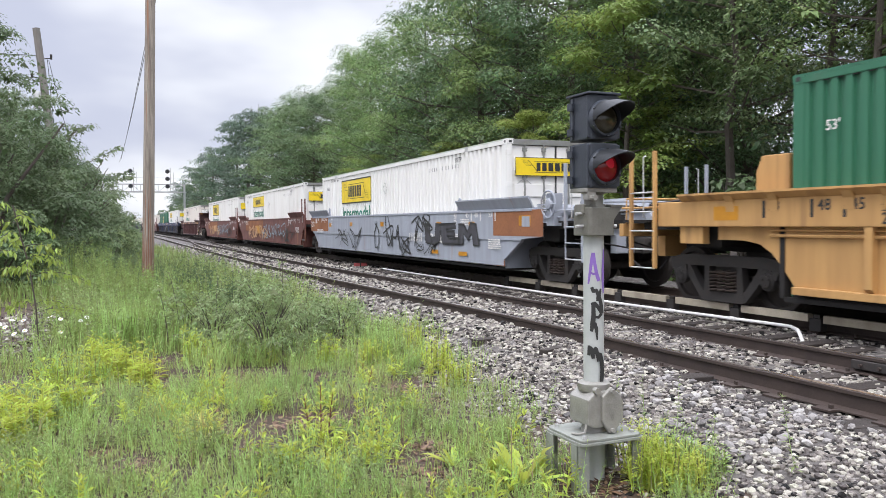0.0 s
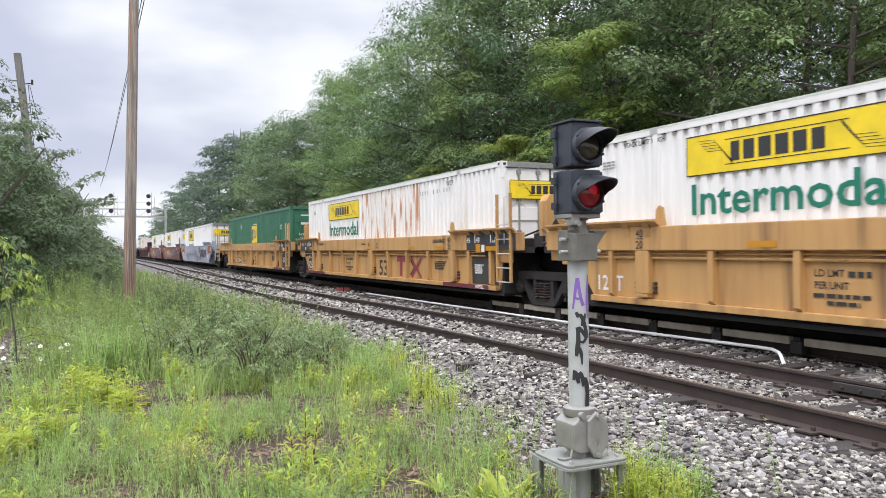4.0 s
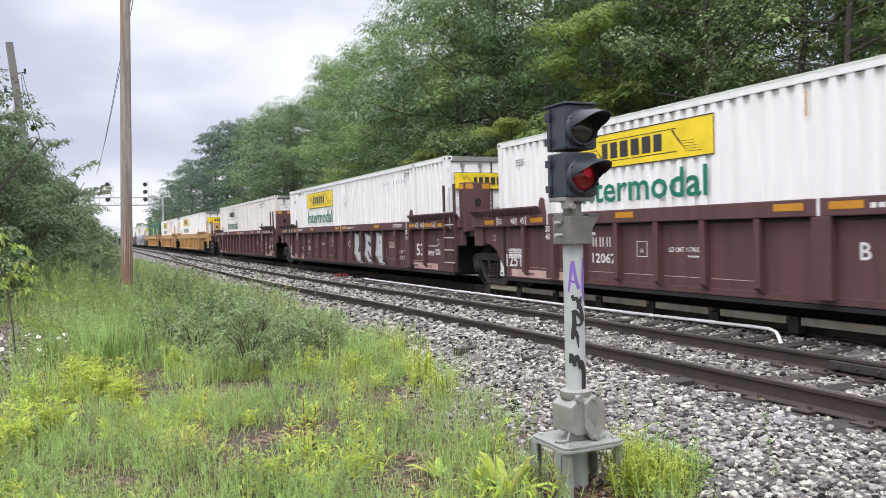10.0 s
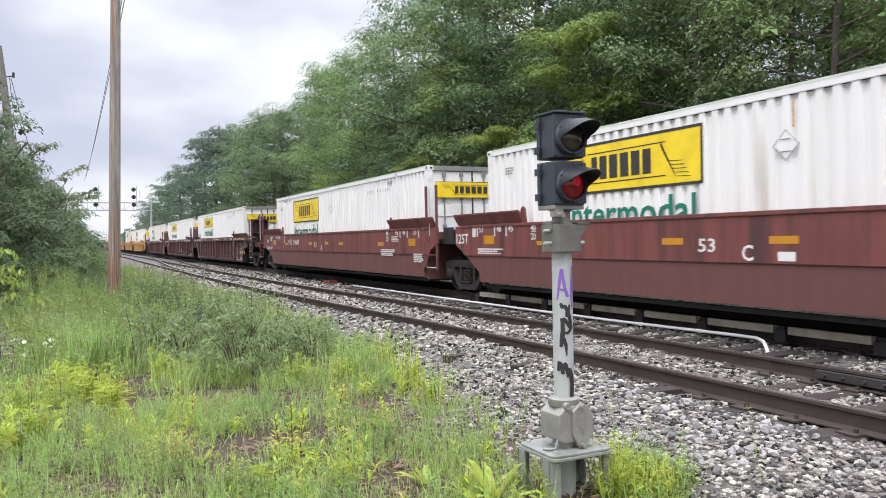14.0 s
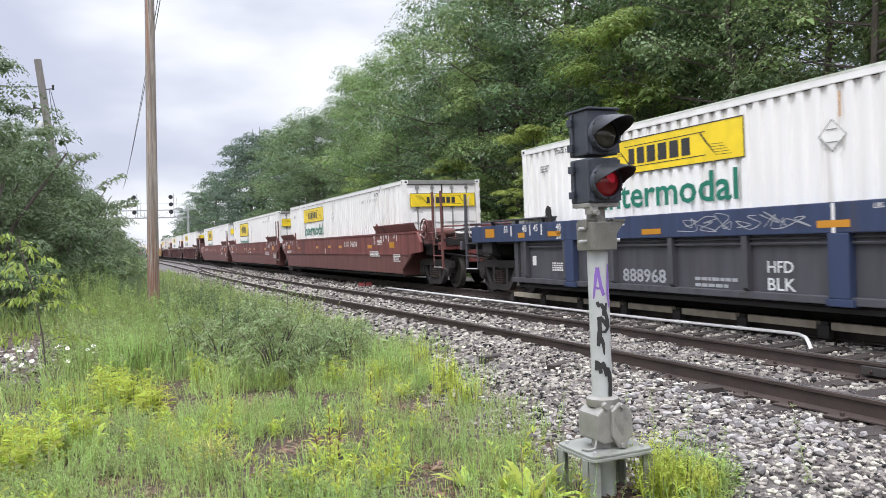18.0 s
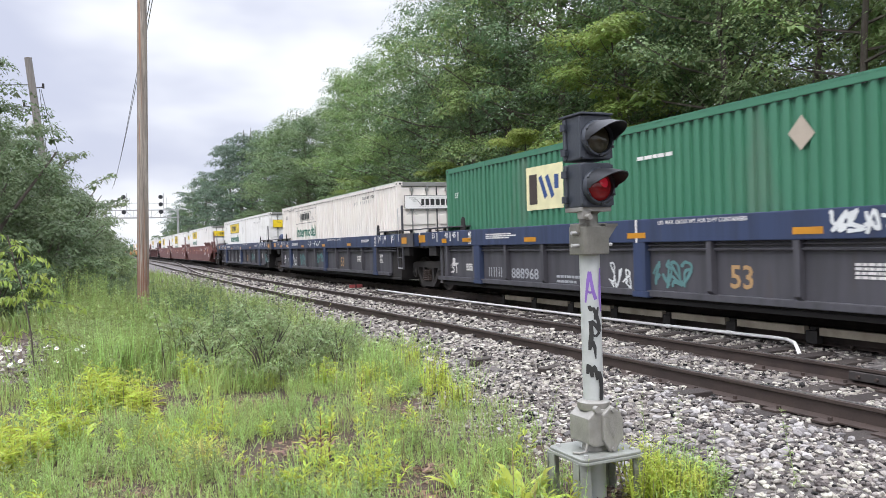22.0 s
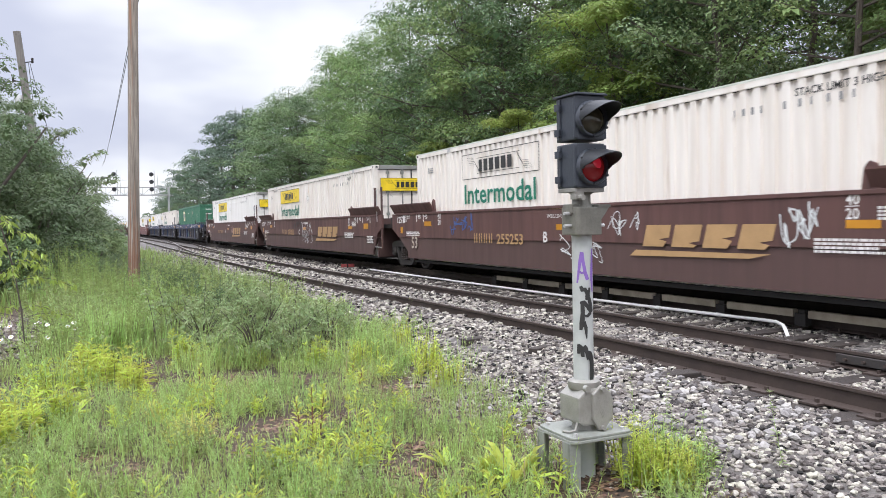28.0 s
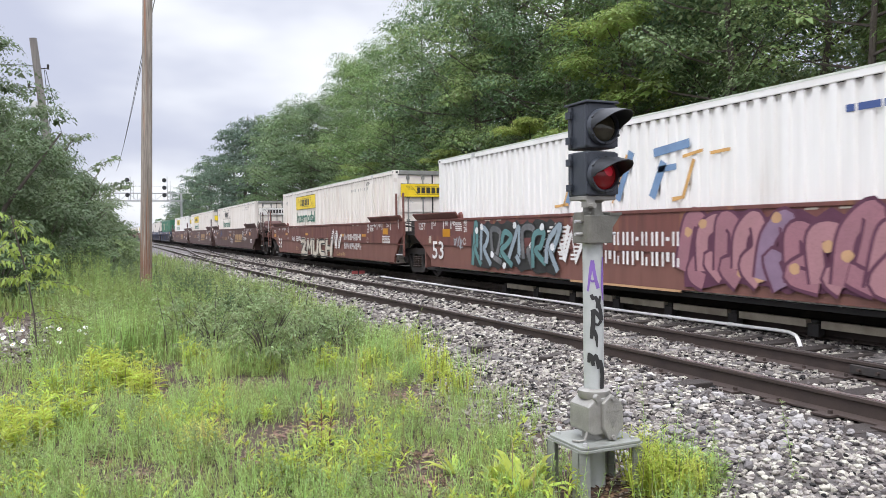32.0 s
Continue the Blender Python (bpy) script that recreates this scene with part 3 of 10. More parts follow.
def track(label, line, y0, y1, near_to, lift=0.0):
    tr = thing("railway_track", label, "railway track", kind="structure", at=(0, 0, lift))
    for off in (-0.7535, 0.7535):
        rail(tr, line, off, y0, y1, 3.0)
    tie_me = Form().box(-1.3, 1.3, -0.115, 0.115, -0.16, 0.0).mesh("tie", M_TIE, 0.012)
    long_me = Form().box(-1.85, 1.3, -0.115, 0.115, -0.16, 0.0).mesh("tie", M_TIE, 0.012)
    plate_me = Form().box(-0.18, 0.18, -0.09, 0.09, 0.0, 0.018).box(-0.11, -0.085, -0.05, -0.02, 0.018, 0.05).box(0.085, 0.11, 0.02, 0.05, 0.018, 0.05).mesh("tie_plate", M_RAIL)
    y, rest, r = y0 + 0.2, Form(), random.Random(len(label))
    while y < min(y1, 170):
        dx, rz = r.uniform(-0.06, 0.06), r.uniform(-1.2, 1.2)
        m = pose(line(y) + dx, y, RAIL - 0.19 - r.uniform(0, 0.012), 0, 0, rz)
        if 0 < y < near_to:
            ob = part("tie", long_me if lift and 6 < y < 32 else tie_me, None, tr)
            ob.matrix_basis = m
            for off in (-0.7535, 0.7535):
                pl = part("tie_plate", plate_me, None, tr)
                pl.matrix_basis = pose(line(y) + off, y, RAIL - 0.189)
        else:
            rest.add([m @ Vector(p) for p in itertools.product((-1.3, 1.3), (-0.115, 0.115), (-0.16, 0.0))], [(0, 1, 3, 2), (4, 6, 7, 5), (0, 4, 5, 1), (2, 3, 7, 6), (0, 2, 6, 4), (1, 5, 7, 3)])
        y += 0.54 + r.uniform(-0.02, 0.02)
    tagged(part("far_ties", rest, M_TIE, tr), kind="stuff")
    return tr


track("siding track of rusty rails on dark wooden ties", near_x, -8, 500, 34)
track("main track of rusty rails on dark wooden ties", lambda y: MAIN_X, -25, 900, 40, RISE)


# a crossover in the distance, from the siding to the main track
def cross_x(y):
    k = min(1.0, max(0.0, (y - 30) / 90.0))
    return near_x(y) + (MAIN_X - near_x(y)) * k * k * (3 - 2 * k)


crossover = thing("railway_track", "crossover rails joining the two tracks", "railway track", kind="structure")
for off in (-0.7535, 0.7535):
    rail(crossover, cross_x, off, 42.0, 119.0, 3.0)

# ---- the train: containers in articulated well cars ----
CL, CW, CZ0, CZ1 = 16.15, 1.295, 0.27, 3.16  # container length, half width, bottom and top
SIDE = -1.5  # outer face of a well car's side, from its centre line


def corrugated(y0, y1, z0, z1, x, face, pitch=0.288, deep=0.042):
    """A wall panel with vertical ribs; face -1 or 1 is the way it looks along x."""
    form, prof, y = Form(), [], y0
    while y < y1 - 0.01:
        for d, h in ((0, 0), (pitch * 0.46, 0), (pitch * 0.54, 1), (pitch * 0.92, 1)):
            if y + d <= y1:
                prof.append((y + d, h))
        y += pitch
    prof.append((y1, 0))
    v = [(x - face * deep * h, yy, z) for yy, h in prof for z in (z0, z1)]
    return form.add(v, [(2 * i, 2 * i + 2, 2 * i + 3, 2 * i + 1) for i in range(len(prof) - 1)])


def winged_board(parent, place, w, h, board, ink, border=True):
    """A haulage firm's board: a plain panel with a dark border, a bar for its name and slanting wing strokes."""
    if board:
        b = Form()
        plate(b, place(0.0), 0, w, 0, h)
        panel = part("board", b, board, parent, "yellow firm's board" if board is M_YELLOW else "")
    else:
        panel = parent
    f = Form()
    p = place(0.004)
    if border:
        t = h * (0.028 if h < 0.7 else 0.05)
        for q in ((0, w, 0, t), (0, w, h - t, h), (0, t, t, h - t), (w - t, w, t, h - t)):
            plate(f, p, *q)
    # lettering as plain bars
    u = w * 0.25
    for k in (0.045, 0.055, 0.06, 0.06, 0.06, 0.055):
        plate(f, p, u, u + w * k, h * 0.27, h * 0.72)
        u += w * (k + 0.02)
    for i in range(5):
        a = h * (0.20 + 0.016 * i)
        f.ribbon([(w * (0.07 + 0.012 * i), h * 0.85 - h * 0.07 * i), (w * (0.16 + 0.012 * i), h * 0.83 - h * 0.07 * i), (w * 0.26, a)], h * 0.012, p)
        f.ribbon([(w * 0.75, h - a), (w * (0.84 - 0.012 * i), h * 0.17 + h * 0.07 * i), (w * (0.93 - 0.012 * i), h * 0.15 + h * 0.07 * i)], h * 0.012, p)
    plate(f, p, w * 0.22, w * 0.78, h * 0.78, h * 0.80)
    plate(f, p, w * 0.22, w * 0.78, h * 0.19, h * 0.21)
    part("board_lettering", f, ink, panel)


def container(label, skin, logo, seed=0, emblem_at=(CL - 4.3, 1.95)):
    """A 53-foot container with its doors at y = 0. logo: yellow, white, emblem, slashes."""
    c = thing("shipping_container", label, "container", "containers on the train")
    green, wall = skin in (M_GREEN, M_GREENF), skin
    skin = M_WHITE if wall is M_RUSTY else skin
    for face in (-1, 1):
        x = face * CW
        cuts = ((0.16, 4.57, M_WHITE), (4.57, 9.47, M_RUSTY), (9.47, CL - 0.16, M_WHITE)) if wall is M_RUSTY else ((0.16, CL - 0.16, skin),)
        for y0, y1, m in cuts:
            part("side_wall", corrugated(y0, y1, CZ0 + 0.16, CZ1 - 0.12, x - face * 0.012, face, 0.21 if green else 0.245), m, c)
        part("top_rail", Form().box(min(x, x - face * 0.09), max(x, x - face * 0.09), 0.1, CL - 0.1, CZ1 - 0.12, CZ1), skin, c, bevel=0.012)
        part("roof_edge", Form().box(min(x + face * 0.003, x - face * 0.07), max(x + face * 0.003, x - face * 0.07), 0.18, CL - 0.18, CZ1 - 0.028, CZ1 + 0.004), skin if green else M_EDGE, c, "" if green else "grimy greenish roof edge")
        part("bottom_rail", Form().box(min(x, x - face * 0.1), max(x, x - face * 0.1), 0.1, CL - 0.1, CZ0, CZ0 + 0.16), skin, c)
        for y in (0.0, CL - 0.17, 0.9 + 1.15, CL - 2.2):
            full = y in (0.0, CL - 0.17)
            part("corner_post" if full else "side_post", Form().box(min(x, x - face * 0.13) if full else min(x + face * 0.004, x - face * 0.05), max(x, x - face * 0.13) if full else max(x + face * 0.004, x - face * 0.05), y, y + (0.17 if full else 0.12), CZ0, CZ1 - 0.005), skin, c, bevel=0.01 if full else 0)
            for z in (CZ0, CZ1 - 0.11):
                if full or (not green and z > 1):
                    part("corner_casting", Form().box(min(x + face * 0.006, x - face * 0.16), max(x + face * 0.006, x - face * 0.16), y - (0.006 if y == 0 else 0), y + 0.175, z, z + 0.116), skin if full else M_GALV, c)
    # shade under the top rail, added as dark boxes at each wall groove
    shade_boxes, pitch = Form(), 0.21 if green else 0.245
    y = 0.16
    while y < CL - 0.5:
        shade_boxes.box(-CW + 0.006, -CW + 0.011, y + pitch * 0.5, y + pitch * 0.96, CZ1 - 0.133, CZ1 - 0.121)
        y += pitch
    tagged(part("notching", shade_boxes, M_DARK, c, "dark boxes for the shade under the top rail"), kind="stuff")
    for y in (0.01, CL - 0.16):
        for z in (CZ0 + 0.03, CZ1 - 0.085):
            part("casting_hole", plate(Form(), on_side(y + 0.115, z, -CW - 0.0085), 0, 0.075, 0, 0.055), M_BLACK, c)
    for x in (-CW + 0.05, CW - 0.13):
        for z in (CZ0 + 0.03, CZ1 - 0.085):
            part("casting_hole", plate(Form(), on_end(x, z, -0.0085), 0, 0.075, 0, 0.055), M_BLACK, c)
    part("roof", Form().box(-CW + 0.02, CW - 0.02, 0.05, CL - 0.05, CZ1 - 0.03, CZ1 - 0.008), skin, c)
    part("floor", Form().box(-CW + 0.02, CW - 0.02, 0.05, CL - 0.05, CZ0 + 0.04, CZ0 + 0.16), M_DARK, c)
    end = Form()
    for i in range(9):
        end.box(-CW + 0.13 + i * 0.259, -CW + 0.13 + (i + 0.55) * 0.259, CL - 0.05, CL - 0.012, CZ0 + 0.1, CZ1 - 0.1)
    end.box(-CW + 0.1, CW - 0.1, CL - 0.09, CL - 0.04, CZ0 + 0.05, CZ1 - 0.05)
    part("front_wall", end, skin, c)
    part("door_header", Form().box(-CW + 0.1, CW - 0.1, 0.0, 0.12, CZ1 - 0.13, CZ1 - 0.004), skin if green else M_BAR, c, bevel=0.01)
    part("door_sill", Form().box(-CW + 0.1, CW - 0.1, 0.0, 0.12, CZ0, CZ0 + 0.15), skin, c, bevel=0.01)
    for face in (-1, 1):
        lo, hi = (-CW + 0.14, -0.012) if face < 0 else (0.012, CW - 0.14)
        leaf = part("door", Form().box(lo, hi, 0.045, 0.09, CZ0 + 0.16, CZ1 - 0.14), skin, c, bevel=0.01)
        for z in (0.62, 1.2, 1.85, 2.45):
            part("door_panel", Form().prism([(lo + 0.06, z), (hi - 0.06, z), (hi - 0.06, z + 0.30), (lo + 0.06, z + 0.30)], 0.018, 0.046, "y"), skin, leaf, bevel=0.014)
        for k in (0.28, 0.72):
            x = lo + (hi - lo) * k
            bar = Form().rod((x, 0.012, CZ0 + 0.1), (x, 0.012, CZ1 - 0.06), 0.024, 8)
            for z in (CZ1 - 0.28, 2.27, 1.55, 0.9):
                bar.box(x - 0.05, x + 0.05, -0.004, 0.045, z, z + 0.09)
            part("locking_bar", bar, M_BAR if not green else skin, leaf, "grey locking bar")
        for z in (0.5, 1.3, 2.1, 2.8):
            hinge = Form().box(face * CW - 0.09 if face > 0 else -CW - 0.012, face * CW + 0.012 if face > 0 else -CW + 0.09, -0.012, 0.05, z, z + 0.11)
            part("hinge", hinge, skin, leaf)
    part("door_seal", Form().box(-0.02, 0.02, 0.03, 0.05, CZ0 + 0.16, CZ1 - 0.14), M_BLACK, c)
    side = -CW + 0.009
    marks = Form()
    r = random.Random(seed)
    if logo in ("yellow", "white"):
        board = M_YELLOW if logo == "yellow" else None
        tall = 0.88 if seed % 3 == 1 else 0.6
        base = 2.88 - tall + 0.02
        winged_board(c, lambda d: on_side(CL - 2.85, base, side - 0.004 - d), 3.55, tall, board, M_BLACK, True)
        word = Form()
        write(word, "Intermodal", 0.46, on_side(CL - 2.95, base - 0.57, side - 0.004), 3.3)
        part("lettering", word, M_TEAL, c, "green lettering")
        winged_board(c, lambda d: on_end(-CW + 0.2, 2.33, -0.024 - d), 2.2, 0.42, M_YELLOW if logo == "yellow" else M_WHITE, M_BLACK)
        if seed % 2:
            write(marks, "STACK LIMIT 3 HIGH", 0.08, on_side(CL - 1.35, 2.92, side - 0.003))
        write(marks, "STACK LIMIT 3 HIGH" if logo == "white" else "WTP", 0.10 if logo == "white" else 0.13, on_side(3.5 if logo == "white" else 2.85, 2.82, side - 0.003))
        part("stencils", marks, M_BLACK, c)
        part("identity_rows", bars(Form(), on_side(CL - 0.75, 2.74, side - 0.003), 0.34, 3, 0.035, seed), M_FADED, c, "faded grey identity marks")
        ident = Form()
        for k, u in enumerate((0, 0.16, 0.32, 0.48, 0.86, 1.10, 1.28, 1.52, 1.70, 1.88)):
            plate(ident, on_side(4.55, 2.68, side - 0.003), u, u + (0.05 if k % 3 else 0.035), 0, 0.10)
        tagged(part("identity_bars", ident, M_FADED, c, "faded grey identity marks"), kind="stuff")
        if seed % 2 == 0 or seed in (7, 9, 11, 17):
            part("tally_stroke", plate(Form(), on_side(8.2, 2.62, side - 0.004), 0, 0.025, 0, 0.32), M_ORANGE, c)
        if seed not in (2, 3, 8, 18, 20):
            p = on_side(8.5, 2.2, side - 0.006)
            holder = part("placard_holder", Form().ribbon([(0, 0.2), (0.2, 0), (0.4, 0.2), (0.2, 0.4), (0, 0.2)], 0.016, on_side(8.5, 2.2, side - 0.012)), M_BAR, c, "grey diamond frame")
            part("card", Form().add([p(0.03, 0.2), p(0.2, 0.03), p(0.37, 0.2), p(0.2, 0.37)], [(0, 1, 2, 3)]), M_WHITE, holder)
            for w in (0.12, 0.28):
                part("clasp", plate(Form(), on_side(8.5, 2.2, side - 0.016), 0.12, 0.28, w - 0.008, w + 0.008), M_BAR, holder)
        dia = Form()
        for a, b in (((0.55, 2.13), (0.75, 2.28)), ((0.75, 2.28), (0.95, 2.13)), ((0.95, 2.13), (0.75, 1.94)), ((0.75, 1.94), (0.55, 2.13))):
            dia.ribbon([(a[0] - 0.3, a[1]), (b[0] - 0.3, b[1])], 0.018, on_end(-CW, 0, 0.02))
        part("placard_frame", dia, M_GALV, c)
    elif logo == "emblem":
        b = Form()
        plate(b, on_side(*emblem_at, side - 0.004), 0, 1.42, 0, 0.90)
        panel = part("emblem", b, material("emblem_cream", (0.75, 0.70, 0.42), 0.5, vary=0.04, bump=0) if emblem_at[0] > 11 else M_YELLOW, c, "cream emblem panel" if emblem_at[0] > 11 else "yellow emblem panel")
        e, z = Form(), Form()
        p = on_side(*emblem_at, side - 0.008)
        plate(e, p, 0.12, 0.44, 0.12, 0.74)
        z.ribbon([(0.56, 0.68), (0.78, 0.24)], 0.13, p)
        z.ribbon([(0.82, 0.68), (1.04, 0.24)], 0.13, p)
        plate(z, p, 1.10, 1.26, 0.40, 0.68)
        part("emblem_stroke", e, material("emblem_dark", (0.05, 0.035, 0.03), 0.5, vary=0.04, bump=0), panel)
        part("emblem_stroke", z, material("emblem_blue", (0.03, 0.07, 0.22), 0.5, vary=0.04, bump=0), panel)
        write(marks, "53'", 0.20, on_side(2.0, 2.2, side - 0.003))
        write(marks, "53'", 0.13, on_side(CL - 0.5, 2.4, side - 0.003))
        bars(marks, on_side(8.35, 2.62, side - 0.003), 0.95, 1, 0.06, seed)
        bars(marks, on_end(0.42, 2.72, 0.024), 0.5, 2, 0.10, seed)
        bars(marks, on_end(0.42, 2.05, 0.024), 0.5, 6, 0.035, seed + 1)
        for k, text in enumerate(("WARNING", "HIGH", "CUBE")):
            write(marks, text, 0.12, on_end(-0.92 + 0.06 * k, 1.86 - 0.16 * k, 0.0))
        p = on_side(5.22 if emblem_at[0] > 11 else 12.2, 2.34, side - 0.006)
        part("placard", Form().add([p(0, 0.24), p(0.2, 0), p(0.42, 0.2), p(0.22, 0.46)], [(0, 1, 2, 3)]), material("placard_tan", (0.42, 0.36, 0.29), 0.7, vary=0.08, bump=0.1), c, "tan diamond placard")
        plate(marks, on_end(-0.85, 2.35, 0.022), 0, 0.5, 0, 0.45)
        part("stencils", marks, M_MARK, c)
    elif logo == "slashes":
        blue, amber = material("mark_blue", (0.16, 0.26, 0.42), 0.6, vary=0.1, bump=0), material("mark_amber", (0.62, 0.36, 0.12), 0.6, vary=0.1, bump=0)
        p, q = on_side(10.35, 1.72, side - 0.004), on_side(10.35, 1.72, side - 0.008)
        f, g = Form(), Form()
        for u in (0.45, 1.35, 2.05):
            f.ribbon([(u, 0.05), (u + 0.42, 0.86)], 0.17, p)
            g.ribbon([(u - 0.13, 0.0), (u + 0.30, 0.82)], 0.05, q)
        f.ribbon([(3.0, 0.05), (3.3, 0.62)], 0.17, p)
        f.ribbon([(3.05, 0.78), (3.9, 0.86)], 0.14, p)
        f.ribbon([(3.15, 0.50), (3.6, 0.52)], 0.10, p)
        g.ribbon([(0.0, 0.0), (0.5, 0.03)], 0.05, q)
        g.ribbon([(3.5, 0.0), (3.75, 0.03), (4.0, 0.60)], 0.07, q)
        g.ribbon([(3.75, 0.66), (4.2, 0.72)], 0.05, q)
        g.ribbon([(4.35, 0.66), (4.75, 0.68)], 0.05, q)
        part("mark_strokes", f, blue, c)
        part("mark_outlines", g, amber, c)
        bars(marks, on_side(3.7, 2.74, side - 0.003), 0.8, 1, 0.09, seed)
        part("stencils", marks, material("stencil_blue", (0.05, 0.09, 0.25), 0.6, vary=0.05, bump=0), c)
    else:
        bars(marks, on_side(CL - 0.8, 2.8, side - 0.003), 0.9, 2, 0.1, seed)
        part("stencils", marks, M_BLACK, c)
    return c


WHEEL_R = 0.46


@functools.lru_cache(maxsize=None)
def wheelset_mesh():
    f = Form()
    for s in (-1, 1):
        prof = [(0.09, 0.06), (0.12, 0.05), (0.16, 0.02), (0.36, 0.0), (0.38, 0.045), (WHEEL_R - 0.01, 0.05), (WHEEL_R, 0.02), (WHEEL_R + 0.004, -0.05), (WHEEL_R + 0.025, -0.062), (WHEEL_R + 0.02, -0.085), (0.38, -0.085), (0.36, -0.04), (0.12, -0.04)]
        f.turned([(r, s * (0.72 + 0.06 + h)) for r, h in prof], 18, axis="x")
        f.turned([(0.085, s * 0.80), (0.085, s * 1.06), (0.06, s * 1.08)], 12, axis="x")
        for i in range(3):
            a = 2 * math.pi * i / 3
            f.rod((s * 1.08, 0.045 * math.cos(a), 0.045 * math.sin(a)), (s * 1.10, 0.045 * math.cos(a), 0.045 * math.sin(a)), 0.016, 6)
    f.rod((-0.75, 0, 0), (0.75, 0, 0), 0.08, 12)
    return f.mesh("wheelset", M_TREAD, smooth=True)


@functools.lru_cache(maxsize=None)
def truck_meshes():
    z0 = RAIL + WHEEL_R
    frames = []
    for s in (-1, 1):
        f = Form()
        a, b = sorted((s * 0.92, s * 1.06))
        # a cast frame as bars round its openings
        f.prism([(-1.14, z0 + 0.25), (-1.14, z0 + 0.11), (-0.78, z0 + 0.17), (0.78, z0 + 0.17), (1.14, z0 + 0.11), (1.14, z0 + 0.25), (1.02, z0 + 0.31), (0.80, z0 + 0.34), (-0.80, z0 + 0.34), (-1.02, z0 + 0.31)], a, b)
        f.prism([(-0.40, z0 - 0.36), (0.40, z0 - 0.36), (0.46, z0 - 0.33), (0.41, z0 - 0.215), (-0.41, z0 - 0.215), (-0.46, z0 - 0.33)], a, b)
        for q in (-1, 1):
            f.prism([(q * 0.28, z0 + 0.18), (q * 0.38, z0 + 0.18), (q * 0.41, z0 - 0.22), (q * 0.28, z0 - 0.22)], a + 0.01, b - 0.01)
            f.prism([(q * 0.46, z0 - 0.339), (q * 0.66, z0 - 0.12), (q * 0.90, z0 + 0.171), (q * 0.71, z0 + 0.171), (q * 0.54, z0 - 0.06), (q * 0.41, z0 - 0.21)], a + 0.006, b - 0.006)
            f.prism([(q * 0.78, z0 + 0.175), (q * 1.09, z0 + 0.13), (q * 1.05, z0 + 0.02), (q * 0.76, z0 + 0.02)], a - 0.02 if s < 0 else a + 0.02, b + 0.02 if s > 0 else b - 0.02)
            f.turned([(0.135, s * 1.00), (0.135, s * 1.08), (0.115, s * 1.10), (0.10, s * 1.10), (0.085, s * 1.125), (0.03, s * 1.13)], 18, (0, q * 0.89, z0), "x")
            for k in range(3):
                c = 2 * math.pi * k / 3 + 0.5
                f.rod((s * 1.12, q * 0.89 + 0.055 * math.cos(c), z0 + 0.055 * math.sin(c)), (s * 1.145, q * 0.89 + 0.055 * math.cos(c), z0 + 0.055 * math.sin(c)), 0.018, 6)
        frames.append(f.mesh("side_frame", M_STEEL))
    bo = Form().box(-0.97, 0.97, -0.24, 0.24, z0 + 0.06, z0 + 0.24).box(-0.3, 0.3, -0.3, 0.3, z0 + 0.24, z0 + 0.42)
    coil = [(0.090 * math.cos(2 * math.pi * k / 7), 0.090 * math.sin(2 * math.pi * k / 7), z0 - 0.21 + 0.32 * k / 42) for k in range(43)]
    sp = Form().path(coil, 0.018, 4)
    return frames, bo.mesh("bolster", M_STEEL, 0.01), sp.mesh("spring", M_RAIL, smooth=True)


TURNING = []


def add_truck(unit, y, spin=True):
    frames, bo, sp = truck_meshes()
    t = part("truck", bo, None, unit, "dark cast-steel wheel truck")
    t.location = (0, y, 0)
    for me in frames:
        part("side_frame", me, None, t)
    for q in (-0.17, 0.0, 0.17):
        for s in (-1, 1):
            part("spring", sp, None, t).location = (s * 1.03, q, 0)
    for d in (-0.89, 0.89):
        w = part("wheelset", wheelset_mesh(), None, t)
        w.location = (0, d, RAIL + WHEEL_R)
        if spin:
            TURNING.append((w, d))
    return t


def settle(form, start):
    """Lift a stroke a hair along its length, so that it crosses over itself."""
    form.v[start:] = [(q[0] - 0.00004 * k, q[1], q[2]) for k, q in enumerate(form.v[start:])]
    return form


def squiggle(form, place, w, h, seed, strokes=6, width=0.05):
    """Sprayed strokes, loose and looping."""
    r = random.Random(seed)
    for i in range(strokes):
        u, v = w * (i + 0.3) / strokes, r.uniform(0.1, 0.9) * h
        pts = [(u, v)]
        for k in range(7):
            pts.append((u + w / strokes * r.uniform(-0.1, 1.1), r.uniform(0.02, 0.98) * h))
        fine = []
        for a, b, c, d in zip([pts[0]] + pts, pts, pts[1:], pts[2:] + [pts[-1]]):
            for q in range(5):
                t = q / 5
                fine.append(tuple(0.5 * (2 * b[j] + (c[j] - a[j]) * t + (2 * a[j] - 5 * b[j] + 4 * c[j] - d[j]) * t * t + (3 * b[j] - a[j] - 3 * c[j] + d[j]) * t ** 3) for j in (0, 1)))
        start = len(form.v)
        form.ribbon(fine, [width * r.uniform(0.7, 1.2) for _ in fine], place)
        settle(form, start)
    return form


def blob(form, place, u, w, a, b, n=14, seed=0):
    r = random.Random(seed)
    pts = [(u + a * math.cos(2 * math.pi * i / n) * r.uniform(0.8, 1.1), w + b * math.sin(2 * math.pi * i / n) * r.uniform(0.8, 1.1)) for i in range(n)]
    return form.add([place(*p) for p in pts], [tuple(range(n))])


